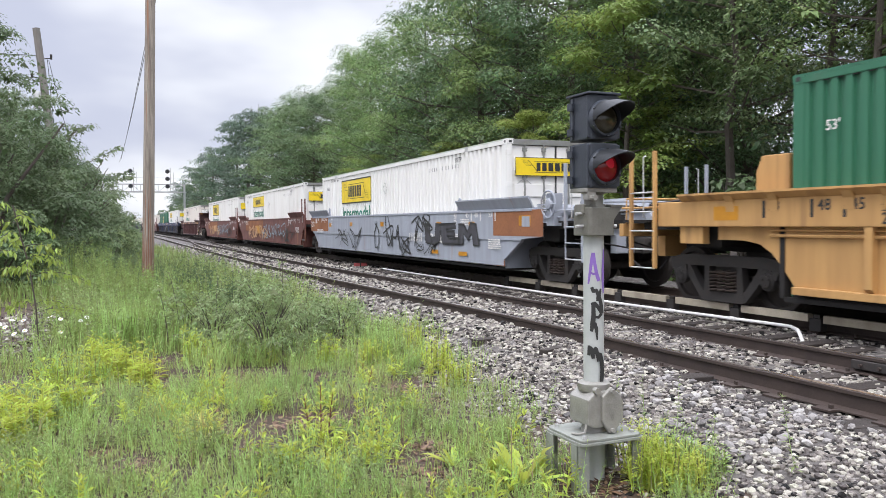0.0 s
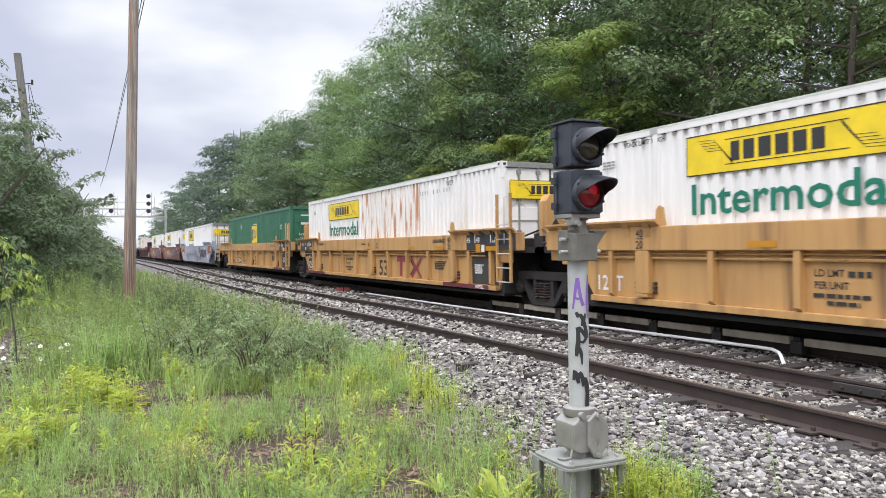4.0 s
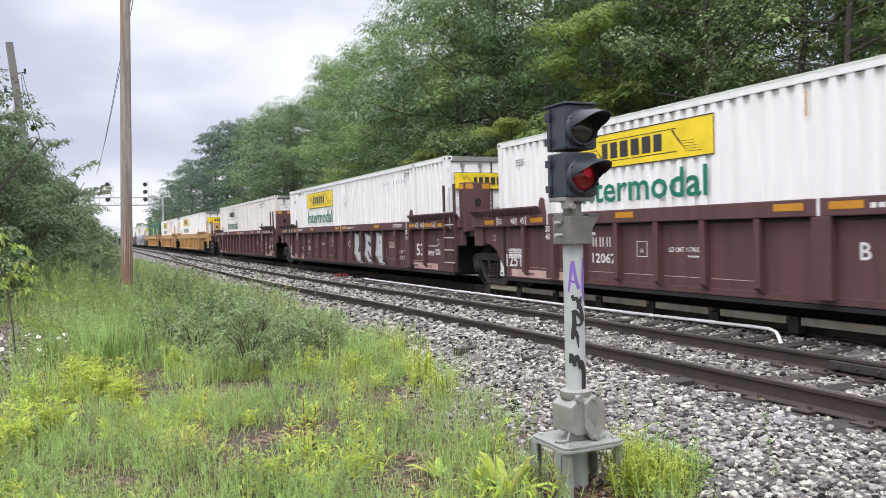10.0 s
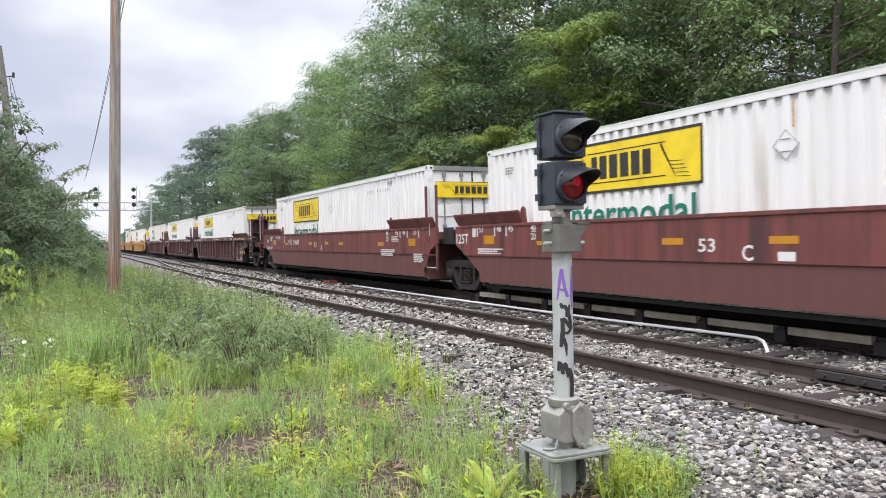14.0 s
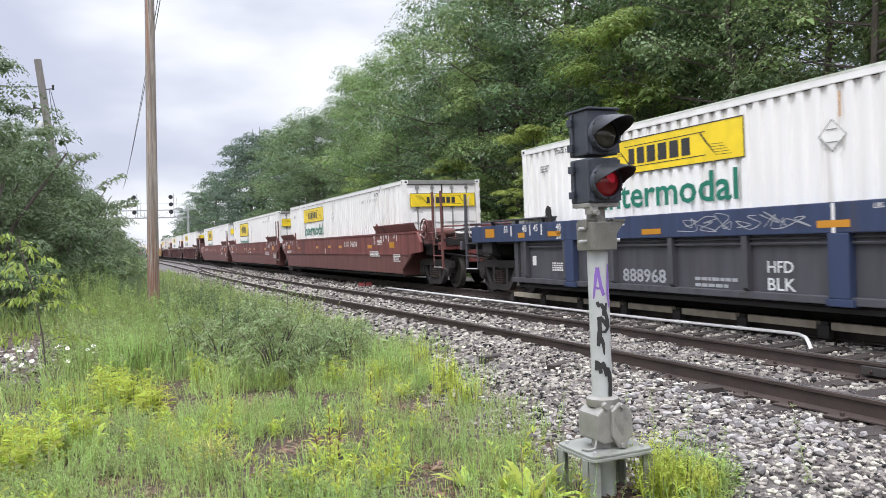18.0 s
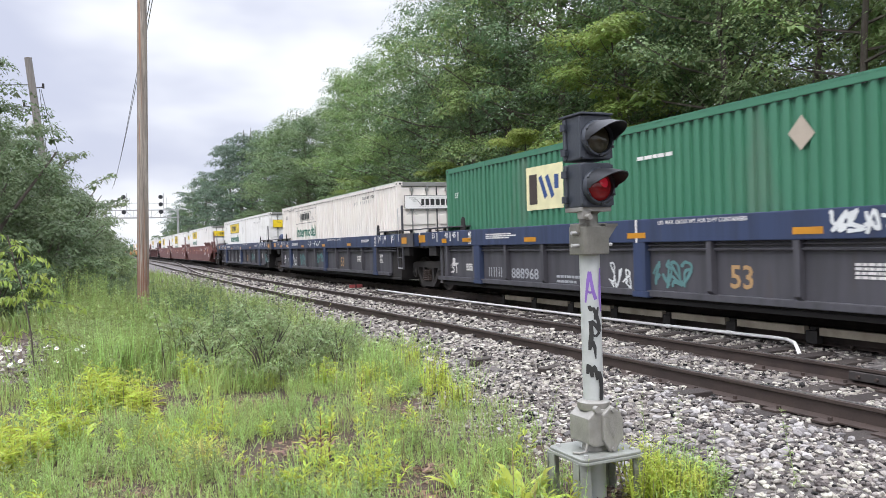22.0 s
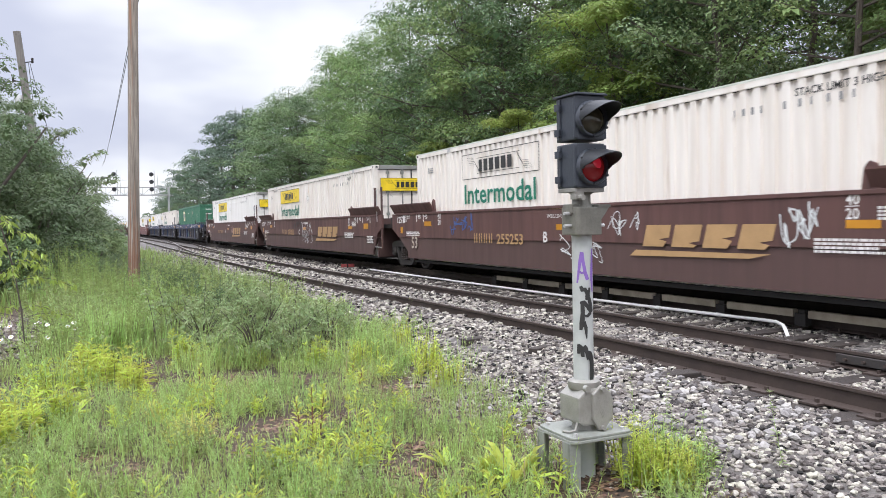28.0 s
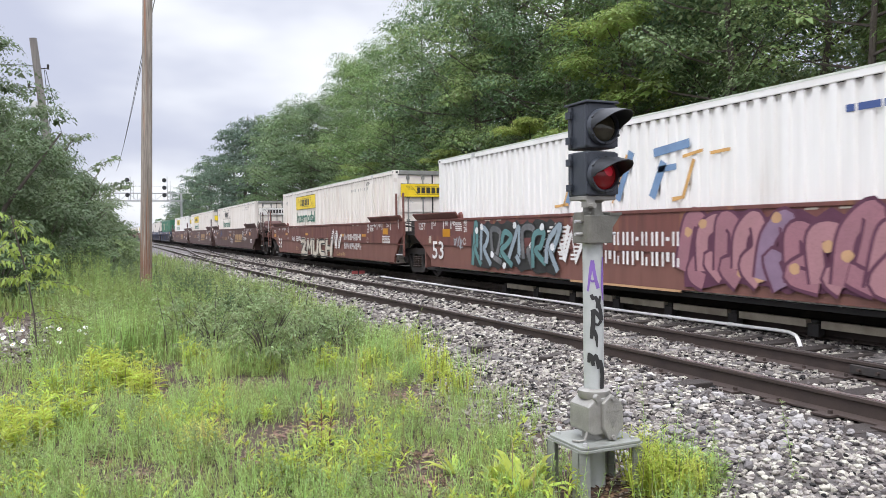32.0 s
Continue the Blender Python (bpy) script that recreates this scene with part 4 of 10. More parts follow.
def well_unit(label, style, paint, sill=None, end_far="joint", end_near="joint", seed=0, letter="", refl=(), stakes=11, wide=(), letter_at=(9.8, 0.9), box=False, tank=False, low_paint=None, stake0=0.30, extra=(), stake_step=None, near=(0.40, 1.15, 1.65, 2.42), far=(CL - 0.06, CL - 0.83, CL - 1.31, CL - 2.1), ink=M_MARK, arch=False, upright=False, post_top=2.4, lift=0.0, inner=(0.0, CL), truck_far=1.70, truck_near=-1.70, post_near=(-2.68, -3.27), tip_near=-1.78, wheel=True, low_z=0.31, sill_z=1.19, bow_far=0.0, limit_y=0.0, limit_z=1.16, own_marks=False, more_stakes=(), guide=None):
    """One unit of an articulated well car; y = 0 is at the near end of its container. style: ribbed or plain; near, far: places of its load marks."""
    r = random.Random(seed)
    u = thing("well_car", label, "railway car", "cars of the train")
    sill = sill or paint
    on, of = near[3] - 2.42, far[3] - CL + 2.1
    yn = (tip_near if end_near == "coupler" else -0.86) + on
    yf = CL + (1.86 if end_far == "coupler" else 1.0 if upright else 1.24) + of
    for s in (-1, 1):
        def bx(x0, x1):
            return (min(s * x0, s * x1), max(s * x0, s * x1))
        low_n = [(-1.02 + on, 0.92), (-0.16 + on, 0.44), (-0.14 + on, low_z)] if end_near == "coupler" else [(-0.5 + on, 1.0), (0.0 + on, 0.46), (0.02 + on, low_z)]
        low_f = [(CL + 0.12 + of, low_z), (CL + 0.14 + of, 0.50), (CL + (1.18 if end_far == "coupler" else 0.9) + of, 0.96)]
        if style == "ribbed":
            if upright or arch:
                low_n, low_f = [(-0.02, 0.95), (0.0, 0.60), (0.0, low_z)], [(CL, low_z), (CL, 0.60), (CL + 0.02, 0.95)]
            if upright:
                low_n, low_f = [(0.73, 0.95), (0.75, 0.60), (0.75, low_z)], [(CL + 0.33, low_z), (CL + 0.33, 0.60), (CL + 0.35, 0.95)]
            if arch == "coupler":
                low_n, low_f = [(-0.5 + on, 0.98), (-0.45 + on, 0.60), (-0.4 + on, low_z)], [(CL + 0.3 + of, low_z), (CL + 0.4 + of, 0.60), (CL + 0.5 + of, 0.98)]
            bow = [(0.80, 1.0), (0.30, 0.995), (0.02, 0.95), (-0.20, 0.83), (-0.36, 0.66), (-0.50, 0.50), (-0.60, 0.37), (-0.60, low_z)]
            if arch and (arch != "coupler" or end_far == "coupler"):
                low_f = [(CL + c, d) for c, d in reversed(bow)]
            if arch and (arch != "coupler" or end_near == "coupler"):
                low_n = [(-c, d) for c, d in bow]
            if arch is True and end_near == "joint":
                low_n = [(-0.56, 0.98), (-0.52, 0.70), (-0.34, low_z)]
            if bow_far:
                low_f = [(CL + c + bow_far, d) for c, d in reversed(bow)]
            a, b = bx(1.30, 1.5)
            part("top_sill", Form().box(a, b, yn, yf, sill_z, 1.57), sill, u, bevel=0.015)
            a, b = bx(1.34, 1.385)
            part("side_sheet", Form().prism([(low_n[0][0], sill_z)] + low_n + low_f + [(low_f[-1][0], sill_z)], a, b), paint, u)
            # inner sheet coloured dark: hides the load, stands for the gap's shade
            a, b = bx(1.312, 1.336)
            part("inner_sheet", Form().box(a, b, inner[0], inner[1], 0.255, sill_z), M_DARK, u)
            a, b = bx(1.30, 1.389 if sill_z > 1.3 else 1.47)
            part("bottom_sill", Form().box(a, b, low_n[-1][0], low_f[0][0], low_z, low_z + 0.10), paint, u, bevel=0.01)
            a, b = bx(1.385, 1.49)
            st = Form().prism([(a, low_z + 0.06), (b, low_z + 0.15), (b, sill_z), (a, sill_z)] if s > 0 else [(a, low_z + 0.15), (b, low_z + 0.06), (b, sill_z), (a, sill_z)], -0.05, 0.05, "y").mesh("stake", paint)
            for i in range(1 if upright else 0, stakes):
                p = part("stake", st, None, u)
                p.location = (0, stake0 + i * (stake_step or (CL - 0.6) / (stakes - 1)), 0)
            for y in more_stakes:
                part("stake", st, None, u).location = (0, y, 0)
            for y in wide:
                a, b = bx(1.386, 1.505)
                if own_marks and sill_z < 1.3:
                    p = part("wide_stake", Form().box(a, b, y - 0.16, y + 0.16, 0.50, sill_z).box(a, b - s * 0.02 if s > 0 else b, y - 0.14, y + 0.14, 0.44, 0.50), sill, u, bevel=0.012)
                    for z in (0.50, 0.57, 0.64):
                        for q in (-0.22, 0.22):
                            part("bolt", Form().box(*bx(1.386, 1.44), y + q - 0.025, y + q + 0.025, z, z + 0.045), M_STEEL, p)
                elif sill_z > 1.3:
                    part("wide_stake", Form().box(a, b, y - 0.14, y + 0.14, low_z + 0.06, sill_z), sill, u, bevel=0.012)
                else:
                    part("wide_stake", Form().box(a, b, y - 0.15, y + 0.15, low_z + 0.08, sill_z).box(a, b, y - 0.2, y + 0.2, low_z - 0.02, low_z + 0.08), sill, u, bevel=0.012)
            pipe = Form().rod((s * 1.42, 0.2, sill_z - 0.12), (s * 1.42, CL - 0.2, sill_z - 0.12), 0.022, 6).rod((s * 1.42, 0.2, sill_z - 0.05), (s * 1.42, CL - 0.2, sill_z - 0.05), 0.014, 6)
            # maroon cars: one dark rod paints the shadow gap under the sill
            if sill_z > 1.3:
                pipe = Form().rod((s * 1.40, 0.4, sill_z - 0.03), (s * 1.40, CL - 0.2, sill_z - 0.03), 0.022, 6)
            part("brake_pipe", pipe, M_DARK if sill_z > 1.3 else paint, u)
            for y in (yn, yf):
                q = 1 if y < 5 else -1
                a, b = bx(1.31, 1.44)
                e0, e1 = (0.0, 0.42) if sill_z > 1.3 else (0.45, 0.95)
                part("end_box", Form().box(a, b, min(y + q * e0, y + q * e1), max(y + q * e0, y + q * e1), 0.93, sill_z), M_DARK if upright else paint, u, bevel=0.012)
        else:
            tip_n = [(yn + 0.30, 1.55), (yn + 0.02, 1.25), (yn, 0.97)] if end_near == "coupler" else [(yn, 1.55), (yn, 1.15)]
            tip_f = [(yf, 0.98), (yf - 0.05, 1.27), (yf - 0.30, 1.55)] if end_far == "coupler" else [(yf, 1.12), (yf, 1.55)]
            kn, kf = 0.88, 0.88
            def at_kink(line):
                (y0, z0), (y1, z1) = line
                return y0 + (y1 - y0) * (0.88 - z0) / (z1 - z0)
            yk_n, yk_f = at_kink(low_n[:2]), at_kink((low_f[1], low_f[2]))
            a, b = bx(1.42, 1.5)
            part("upper_side", Form().prism(tip_n + [low_n[0], (yk_n, 0.88), (yk_f, 0.88), low_f[2]] + tip_f, a, b), paint, u, bevel=0.008)
            a, b = bx(1.40, 1.475)
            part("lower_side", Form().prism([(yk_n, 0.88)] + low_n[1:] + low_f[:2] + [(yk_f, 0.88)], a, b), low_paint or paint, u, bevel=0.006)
            a, b = bx(1.34, 1.52)
            part("top_sill", Form().box(a, b, yn + 0.32, yf - 0.32, 1.51, 1.57), sill, u, bevel=0.01)
            for y in (yn + 0.42,) + ((yf - 0.72,) if end_far == "coupler" else ()):
                part("hatch_frame", Form().box(*bx(1.495, 1.51), y, y + 0.32, 1.18, 1.40), paint, u, bevel=0.006)
        # slanting guide flanges near both ends, on gussets
        for y0, y1 in ((yn + (0.32 if end_near == "coupler" else 0.05), guide[0] if guide else near[3] - 0.25), (guide[1] if guide else far[3] + 0.38, yf - (0.55 if end_far == "coupler" else 0.1))):
            if upright:
                part("walkway_board", Form().box(*bx(1.20, 1.50), y0, y1, 1.655, 1.685), M_CGRY, u, bevel=0.006)
                for k in range(3):
                    yy = y0 + (y1 - y0) * (0.12 + 0.38 * k)
                    part("board_bracket", Form().box(*bx(1.34, 1.40), yy - 0.04, yy + 0.04, 1.565, 1.655), M_CGRY, u)
                yy = y1 if y0 < 5 else y0
                part("guide_bracket", Form().prism([(yy - 0.13, 1.55), (yy + 0.13, 1.55), (yy + 0.09, 1.83), (yy + 0.02, 1.90), (yy - 0.08, 1.86)], *bx(1.45, 1.485)), M_DARK, u, bevel=0.012)
                continue
            fl = [(s * 1.44, 1.56), (s * 1.47, 1.56), (s * 1.60, 1.79 + lift), (s * 1.60, 1.82 + lift), (s * 1.57, 1.82 + lift)]
            part("guide_flange", Form().prism(fl if s < 0 else fl[::-1], y0, y1, "y"), sill, u)
            n = max(2, int((y1 - y0) / 0.55))
            spots = [y0 + (y1 - y0) * (k + 0.5) / n for k in range(n)]
            if own_marks and sill_z < 1.3:
                spots = [y1 - 0.11 - 0.505 * k for k in range(6)] if y0 < 5 else [y0 + d for d in (0.27, 0.79, 1.92, 2.7)]
            for yy in spots:
                if s < 0 and own_marks and sill_z < 1.3:
                    part("gusset", Form().prism([(-1.505, 1.40), (-1.49, 1.40), (-1.49, 1.56), (-1.56, 1.66), (-1.575, 1.64), (-1.515, 1.54)], yy - 0.075, yy + 0.075, "y"), M_CBLK if yy < 0.95 and end_near == "joint" else sill, u)
                elif s < 0 and style == "ribbed":
                    part("gusset", Form().box(-1.515, -1.49, yy - 0.11, yy - 0.085, 1.52, 1.66).box(-1.515, -1.49, yy + 0.085, yy + 0.11, 1.52, 1.66).box(-1.512, -1.49, yy - 0.085, yy + 0.085, 1.52, 1.54), sill, u)
            yy = y1 if y0 < 5 else y0
            if paint is M_CNWC:
                part("guide_stop", Form().prism([(yy - 0.10, 1.56), (yy + 0.12, 1.56), (yy + 0.10, 1.68), (yy - 0.02, 1.73), (yy - 0.09, 1.66)], *bx(1.40, 1.47)), sill, u, bevel=0.02)
                continue
            part("guide_bracket", Form().prism([(yy - 0.13, 1.55), (yy + 0.13, 1.55), (yy + 0.09, 1.83), (yy + 0.02, 1.90), (yy - 0.08, 1.86)], *bx(1.45, 1.485)), sill, u, bevel=0.012)
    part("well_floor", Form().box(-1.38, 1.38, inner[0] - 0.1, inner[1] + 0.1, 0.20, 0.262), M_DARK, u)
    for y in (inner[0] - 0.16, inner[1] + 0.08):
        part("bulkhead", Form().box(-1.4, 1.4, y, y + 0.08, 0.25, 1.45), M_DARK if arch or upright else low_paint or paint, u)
    for q, y0, e in ((-1, inner[0] - 0.08, end_near), (1, inner[1] + 0.08, end_far)):
        y1 = y0 + q * (3.05 if e == "coupler" else 1.5)
        a, b = min(y0, y1), max(y0, y1)
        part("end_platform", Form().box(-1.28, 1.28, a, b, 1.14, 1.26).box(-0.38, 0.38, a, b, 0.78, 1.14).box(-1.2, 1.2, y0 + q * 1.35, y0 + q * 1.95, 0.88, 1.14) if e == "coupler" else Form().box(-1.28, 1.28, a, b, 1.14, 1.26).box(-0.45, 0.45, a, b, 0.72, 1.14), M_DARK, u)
        gear = Form()
        for k in range(9):
            x, y = r.uniform(-1.15, 1.1), r.uniform(a + 0.15, b - 0.15)
            gear.box(x - r.uniform(0.05, 0.16), x + 0.1, y - r.uniform(0.06, 0.2), y + 0.12, 1.26, 1.26 + r.uniform(0.05, 0.34))
        for k in range(4):
            x, z = r.uniform(-1.2, 0.8), r.uniform(1.32, 1.6)
            gear.path([(x, a + 0.1, z), (x + r.uniform(-0.3, 0.3), (a + b) / 2, z + r.uniform(-0.1, 0.12)), (x + r.uniform(-0.3, 0.4), b - 0.1, z - 0.05)], r.uniform(0.014, 0.03))
        tagged(part("brake_gear", gear, M_STEEL, u), kind="stuff")
        if e == "coupler":
            m = y0 + q * 1.1
            junk = Form()
            for k in range(8):
                jx, jy, jz = r.uniform(-1.42, -0.9), y0 + q * r.uniform(0.9, 2.0), r.uniform(1.28, 1.5)
                junk.box(jx - 0.05, jx + r.uniform(0.02, 0.12), jy - 0.06, jy + r.uniform(0.02, 0.14), jz, jz + r.uniform(0.05, 0.16))
            junk.path([(-1.40, y0 + q * 0.4, 1.36), (-1.42, y0 + q * 1.3, 1.44), (-1.35, y0 + q * 2.3, 1.36)], 0.022, 6)
            junk.path([(-1.38, y0 + q * 1.0, 1.60), (-1.0, y0 + q * 1.6, 1.52), (-1.3, y0 + q * 2.2, 1.46)], 0.018, 6)
            part("valve_gear", junk, low_paint or paint, u)
            part("brake_cylinder", Form().turned([(0.05, -0.42), (0.15, -0.38), (0.16, 0.0), (0.13, 0.34), (0.06, 0.4)], 16, (-0.55, m, 1.50), "x"), low_paint or paint, u, smooth=True)
    # ladders at the near end, step posts at both ends of the car
    posts = [(-0.08, -0.50) if upright else (-0.08 + on, -0.66 + on) if own_marks else (-0.22 + on, -0.82 + on)] if end_near == "joint" else [post_near]
    if upright and end_near == "coupler":
        post_top = 1.3
    if end_far == "coupler":
        posts.append((CL + 2.05, CL + 2.65))
    for ya, yb in posts:
        for s in (-1, 1):
            lad, stile = Form(), Form()
            proud = 0.0 if upright or style == "plain" else 0.065
            a, b = sorted((s * (1.44 + proud), s * (1.49 + proud)))
            lad.box(a, b, ya - 0.03, ya + 0.03, 0.52 if proud else 1.15, min(post_top, 1.62) if upright else post_top)
            stile.box(a, b, yb - 0.03, yb + 0.03, 0.52, post_top)
            if not proud:
                part("stirrup_rod", Form().rod((s * 1.47, ya, 0.55), (s * 1.47, ya, 1.2), 0.016, 6), low_paint or paint, u)
            ob = part("ladder", lad, low_paint or paint, u)
            part("stile", stile, low_paint or paint, ob)
            part("grab_iron", Form().path([(s * 1.47, (ya + yb) / 2, post_top - 0.06), (s * 1.52, (ya + yb) / 2, post_top - 0.08), (s * 1.52, (ya + yb) / 2, min(1.35, post_top - 0.3)), (s * 1.47, (ya + yb) / 2, min(1.33, post_top - 0.32))], 0.013, 6), M_GALV, ob, "bare steel grab iron")
            for z in ((0.56, 0.87, 1.18) if upright else (0.52, 0.82, 1.12, 1.43, 1.74) if proud else (0.56, 0.87, 1.18, 1.5)) if s < 0 else ():
                part("rung", Form().rod((s * (1.48 + proud), ya, z), (s * (1.48 + proud), yb, z), 0.014, 6), M_GALV if z < 0.6 or proud else paint, ob)
    add_truck(u, (-1.36 if upright else -1.60) if end_near == "joint" else truck_near + (0.28 if upright else 0))
    if upright and end_near == "coupler":
        part("reflector", plate(Form(), on_side(-1.02, 1.28, SIDE - 0.006), 0, 0.46, 0, 0.2), M_ORANGE, u)
        box_low = part("valve_cabinet", Form().box(-1.47, -1.30, -1.52, -1.08, 0.86, 1.185), M_CGRY, u, "dark grey valve cabinet", bevel=0.01)
        part("small_print", bars(Form(), on_side(-1.14, 1.08, -1.474), 0.3, 3, 0.025, seed + 9), M_MARK, box_low)
    # dark grey strip over the near end of the sill
    if upright and end_near == "joint":
        part("end_plate", Form().box(-1.502, -1.45, yn, -0.44, 1.185, 1.572), M_CGRY, u)
    if end_far == "coupler":
        add_truck(u, CL + truck_far)
    for e, y, q in ((end_near, 0.0, -1), (end_far, CL, 1)):
        if e == "coupler":
            part("coupler", Form().box(-0.11, 0.11, min(y + q * 2.2, y + q * 3.42), max(y + q * 2.2, y + q * 3.42), 0.72, 0.90).box(-0.19, 0.19, min(y + q * 3.12, y + q * 3.42), max(y + q * 3.12, y + q * 3.42), 0.66, 0.96), M_STEEL, u, bevel=0.02)
            k = y + q * 3.02
            part("end_sill", Form().box(-1.46, 1.46, k - 0.06, k + 0.06, 1.02, 1.24).box(-0.6, 0.6, k - 0.1, k + 0.1, 0.66, 1.02), paint, u, bevel=0.01)
            part("end_crosswalk", Form().box(-1.42, 1.42, min(y + q * 2.35, k), max(y + q * 2.35, k), 1.26, 1.30), M_DARK, u)
            part("hand_rail", Form().path([(-1.35, k, 1.24), (-1.35, k, 1.66), (1.35, k, 1.66), (1.35, k, 1.24)], 0.02, 6).path([(-1.44, y + q * 1.8, 1.50), (-1.44, k, 1.50)], 0.018, 6), paint, u)
            part("brake_hose", Form().path([(-0.3, k, 0.85), (-0.32, k + q * 0.2, 0.55), (-0.28, k + q * 0.42, 0.40)], 0.022, 6).path([(-1.40, y + q * 2.9, 0.95), (-1.0, k + q * 0.1, 0.88), (-0.2, k + q * 0.35, 0.72)], 0.016, 6), M_DARK, u)
            if q < 0 and wheel and not upright:
                c, skin_b = Vector((-1.48, y - 2.10, 1.63)), low_paint or paint
                hb = part("hand_brake", Form().box(-1.46, -1.25, c.y - 0.14, c.y + 0.14, 1.2, 1.85), skin_b, u, "brake housing with a spoked hand wheel", bevel=0.01)
                part("wheel_rim", Form().path([c + Vector((-0.02, 0.27 * math.cos(2 * math.pi * i / 18), 0.27 * math.sin(2 * math.pi * i / 18))) for i in range(19)], 0.018), skin_b, hb)
                part("hub", Form().turned([(0.12, 0.0), (0.10, -0.04), (0.03, -0.05)], 14, c, "x"), skin_b, hb)
                for i in range(6):
                    a = math.pi * i / 3
                    part("spoke", Form().rod(c, c + Vector((-0.02, 0.26 * math.cos(a), 0.26 * math.sin(a))), 0.012, 6), skin_b, hb)
    if box:
        for q in ((-1.42, -0.72, -1.0 + on), (-0.15, 0.55, -1.2 + on)) if end_near == "joint" else ():
            hole = [(0.5 * (q[0] + q[1]) + 0.085 * math.cos(2 * math.pi * i / 16), 1.95 + 0.10 * math.sin(2 * math.pi * i / 16)) for i in range(16)]
            part("brake_box", Form().box(q[0], q[1], q[2], q[2] + 0.30, 1.26, 2.42), paint, u, bevel=0.015)
            for k in (q[0] + 0.03, q[1] - 0.23):
                part("amber_patch", plate(Form(), on_end(k, 2.27, q[2] - 0.003), 0, 0.20, 0, 0.12), M_ORANGE, u)
            part("amber_patch", plate(Form(), on_side(q[2] + 0.27, 2.27, q[0] - 0.003), 0, 0.22, 0, 0.12), M_ORANGE, u)
            # dark disc on the face paints the shade of an open handhole
            part("brake_box_plate", Form().prism(hole, q[2] - 0.012, q[2] - 0.002, "y"), M_DARK, u)
    if arch is True and end_near == "joint":
        for c in (-0.90, -0.10):
            tower = part("brake_tower", Form().prism([(c, 1.26), (c + 0.46, 1.26), (c + 0.46, 2.22), (c + 0.36, 2.36), (c + 0.10, 2.36), (c, 2.22)], -1.52, -1.24, "y"), paint, u, "mustard yellow brake tower", bevel=0.012)
            for z, d in ((2.10, -0.16), (1.70, 0.16)):
                part("slot", Form().add([(c + 0.12, -1.524, z), (c + 0.34, -1.524, z), (c + 0.23, -1.524, z + d)], [(0, 1, 2) if d > 0 else (0, 2, 1)]), M_BLACK, tower)
    if box and end_near == "coupler":
        tower = part("brake_tower", Form().box(-1.42, -0.62, -1.86, -1.82, 1.26, 2.36).box(-0.66, -0.62, -2.3, -1.86, 1.26, 2.36).box(-1.42, -0.62, -2.3, -1.82, 2.36, 2.40).box(-1.42, -0.62, -2.24, -1.86, 1.74, 1.78), paint, u, "open maroon brake tower")
        part("amber_patch", plate(Form(), on_end(-1.40, 2.26, -1.866), 0, 0.2, 0, 0.09), M_ORANGE, tower)
        valve = Form().turned([(0.07, -0.1), (0.13, -0.06), (0.13, 0.08), (0.06, 0.12)], 14, (-0.95, -2.02, 1.52), "x").rod((-0.95, -2.02, 1.26), (-0.95, -2.02, 1.45), 0.05, 8)
        part("valve", valve, M_DARK, tower, smooth=True)
    if arch is True and end_near == "coupler":
        tower = part("brake_tower", Form().prism([(-2.26, 1.26), (-1.64, 1.26), (-1.64, 2.17), (-1.74, 2.30), (-2.26, 2.30)], -0.9, -0.3), paint, u, "mustard yellow brake tower", bevel=0.015)
        for k in (-0.82, -0.5):
            part("slot", plate(Form(), on_end(k, 1.90, -2.264), 0, 0.12, 0, 0.17), M_BLACK, tower)
        for k in (-1.78, -2.05):
            part("slot", plate(Form(), on_side(k, 1.95, -0.904), 0, 0.12, 0, 0.17), M_BLACK, tower)
    if arch is True and end_far == "coupler":
        part("valve_box", Form().prism([(CL - 0.35, 1.26), (CL + 0.22, 1.26), (CL + 0.22, 1.95), (CL + 0.12, 2.17), (CL - 0.35, 2.17)], -1.25, -0.55), paint, u, bevel=0.015)
    if tank:
        part("air_reservoir", Form().turned([(0.12, -0.52), (0.20, -0.47), (0.225, -0.38), (0.225, 0.38), (0.20, 0.47), (0.12, 0.52)], 20, (-0.38, -0.62, 1.74), "x").box(-0.95, 0.25, -0.75, -0.5, 1.26, 1.6), sill, u, "cylindrical air reservoir", smooth=True)
    # markings on the side that faces the path
    x = SIDE - 0.004
    low = SIDE + (0.03 - 0.004 if style == "plain" else 0.115 - 0.006)
    def stencil(form, mat=M_MARK, name="stencil", small=False):
        ob = part(name, form, mat, u)
        if small:
            tagged(ob, kind="stuff")
    for y, t in (() if own_marks else tuple(zip(near, ("53", "48", "45")))) + (() if own_marks and end_far == "joint" or sill_z > 1.3 else tuple(zip(far, ("53", "48", "45")))):
        stencil(write(Form(), t, 0.14, on_side(y + 0.13, 1.40, x)), ink)
        stencil(plate(Form(), on_side(y - 0.18 if (y < 5) != upright else y + 0.24, 1.31, x), 0, 0.05, 0, 0.23), ink)
    for y, z0, z1, w in refl:
        stencil(plate(Form(), on_side(y, z0, x), 0, w, 0, z1 - z0), M_ORANGE, "reflector")
    for y in (() if own_marks else (near[3],)) + (() if own_marks and end_far == "joint" or sill_z > 1.3 else (far[3],)):
        stencil(plate(write(write(Form(), "40", 0.13, on_side(y + 0.06, 1.40, x)), "20", 0.13, on_side(y + 0.06, 1.23, x)), on_side(y + 0.06, 1.375, x), 0, 0.17, 0, 0.012), ink)
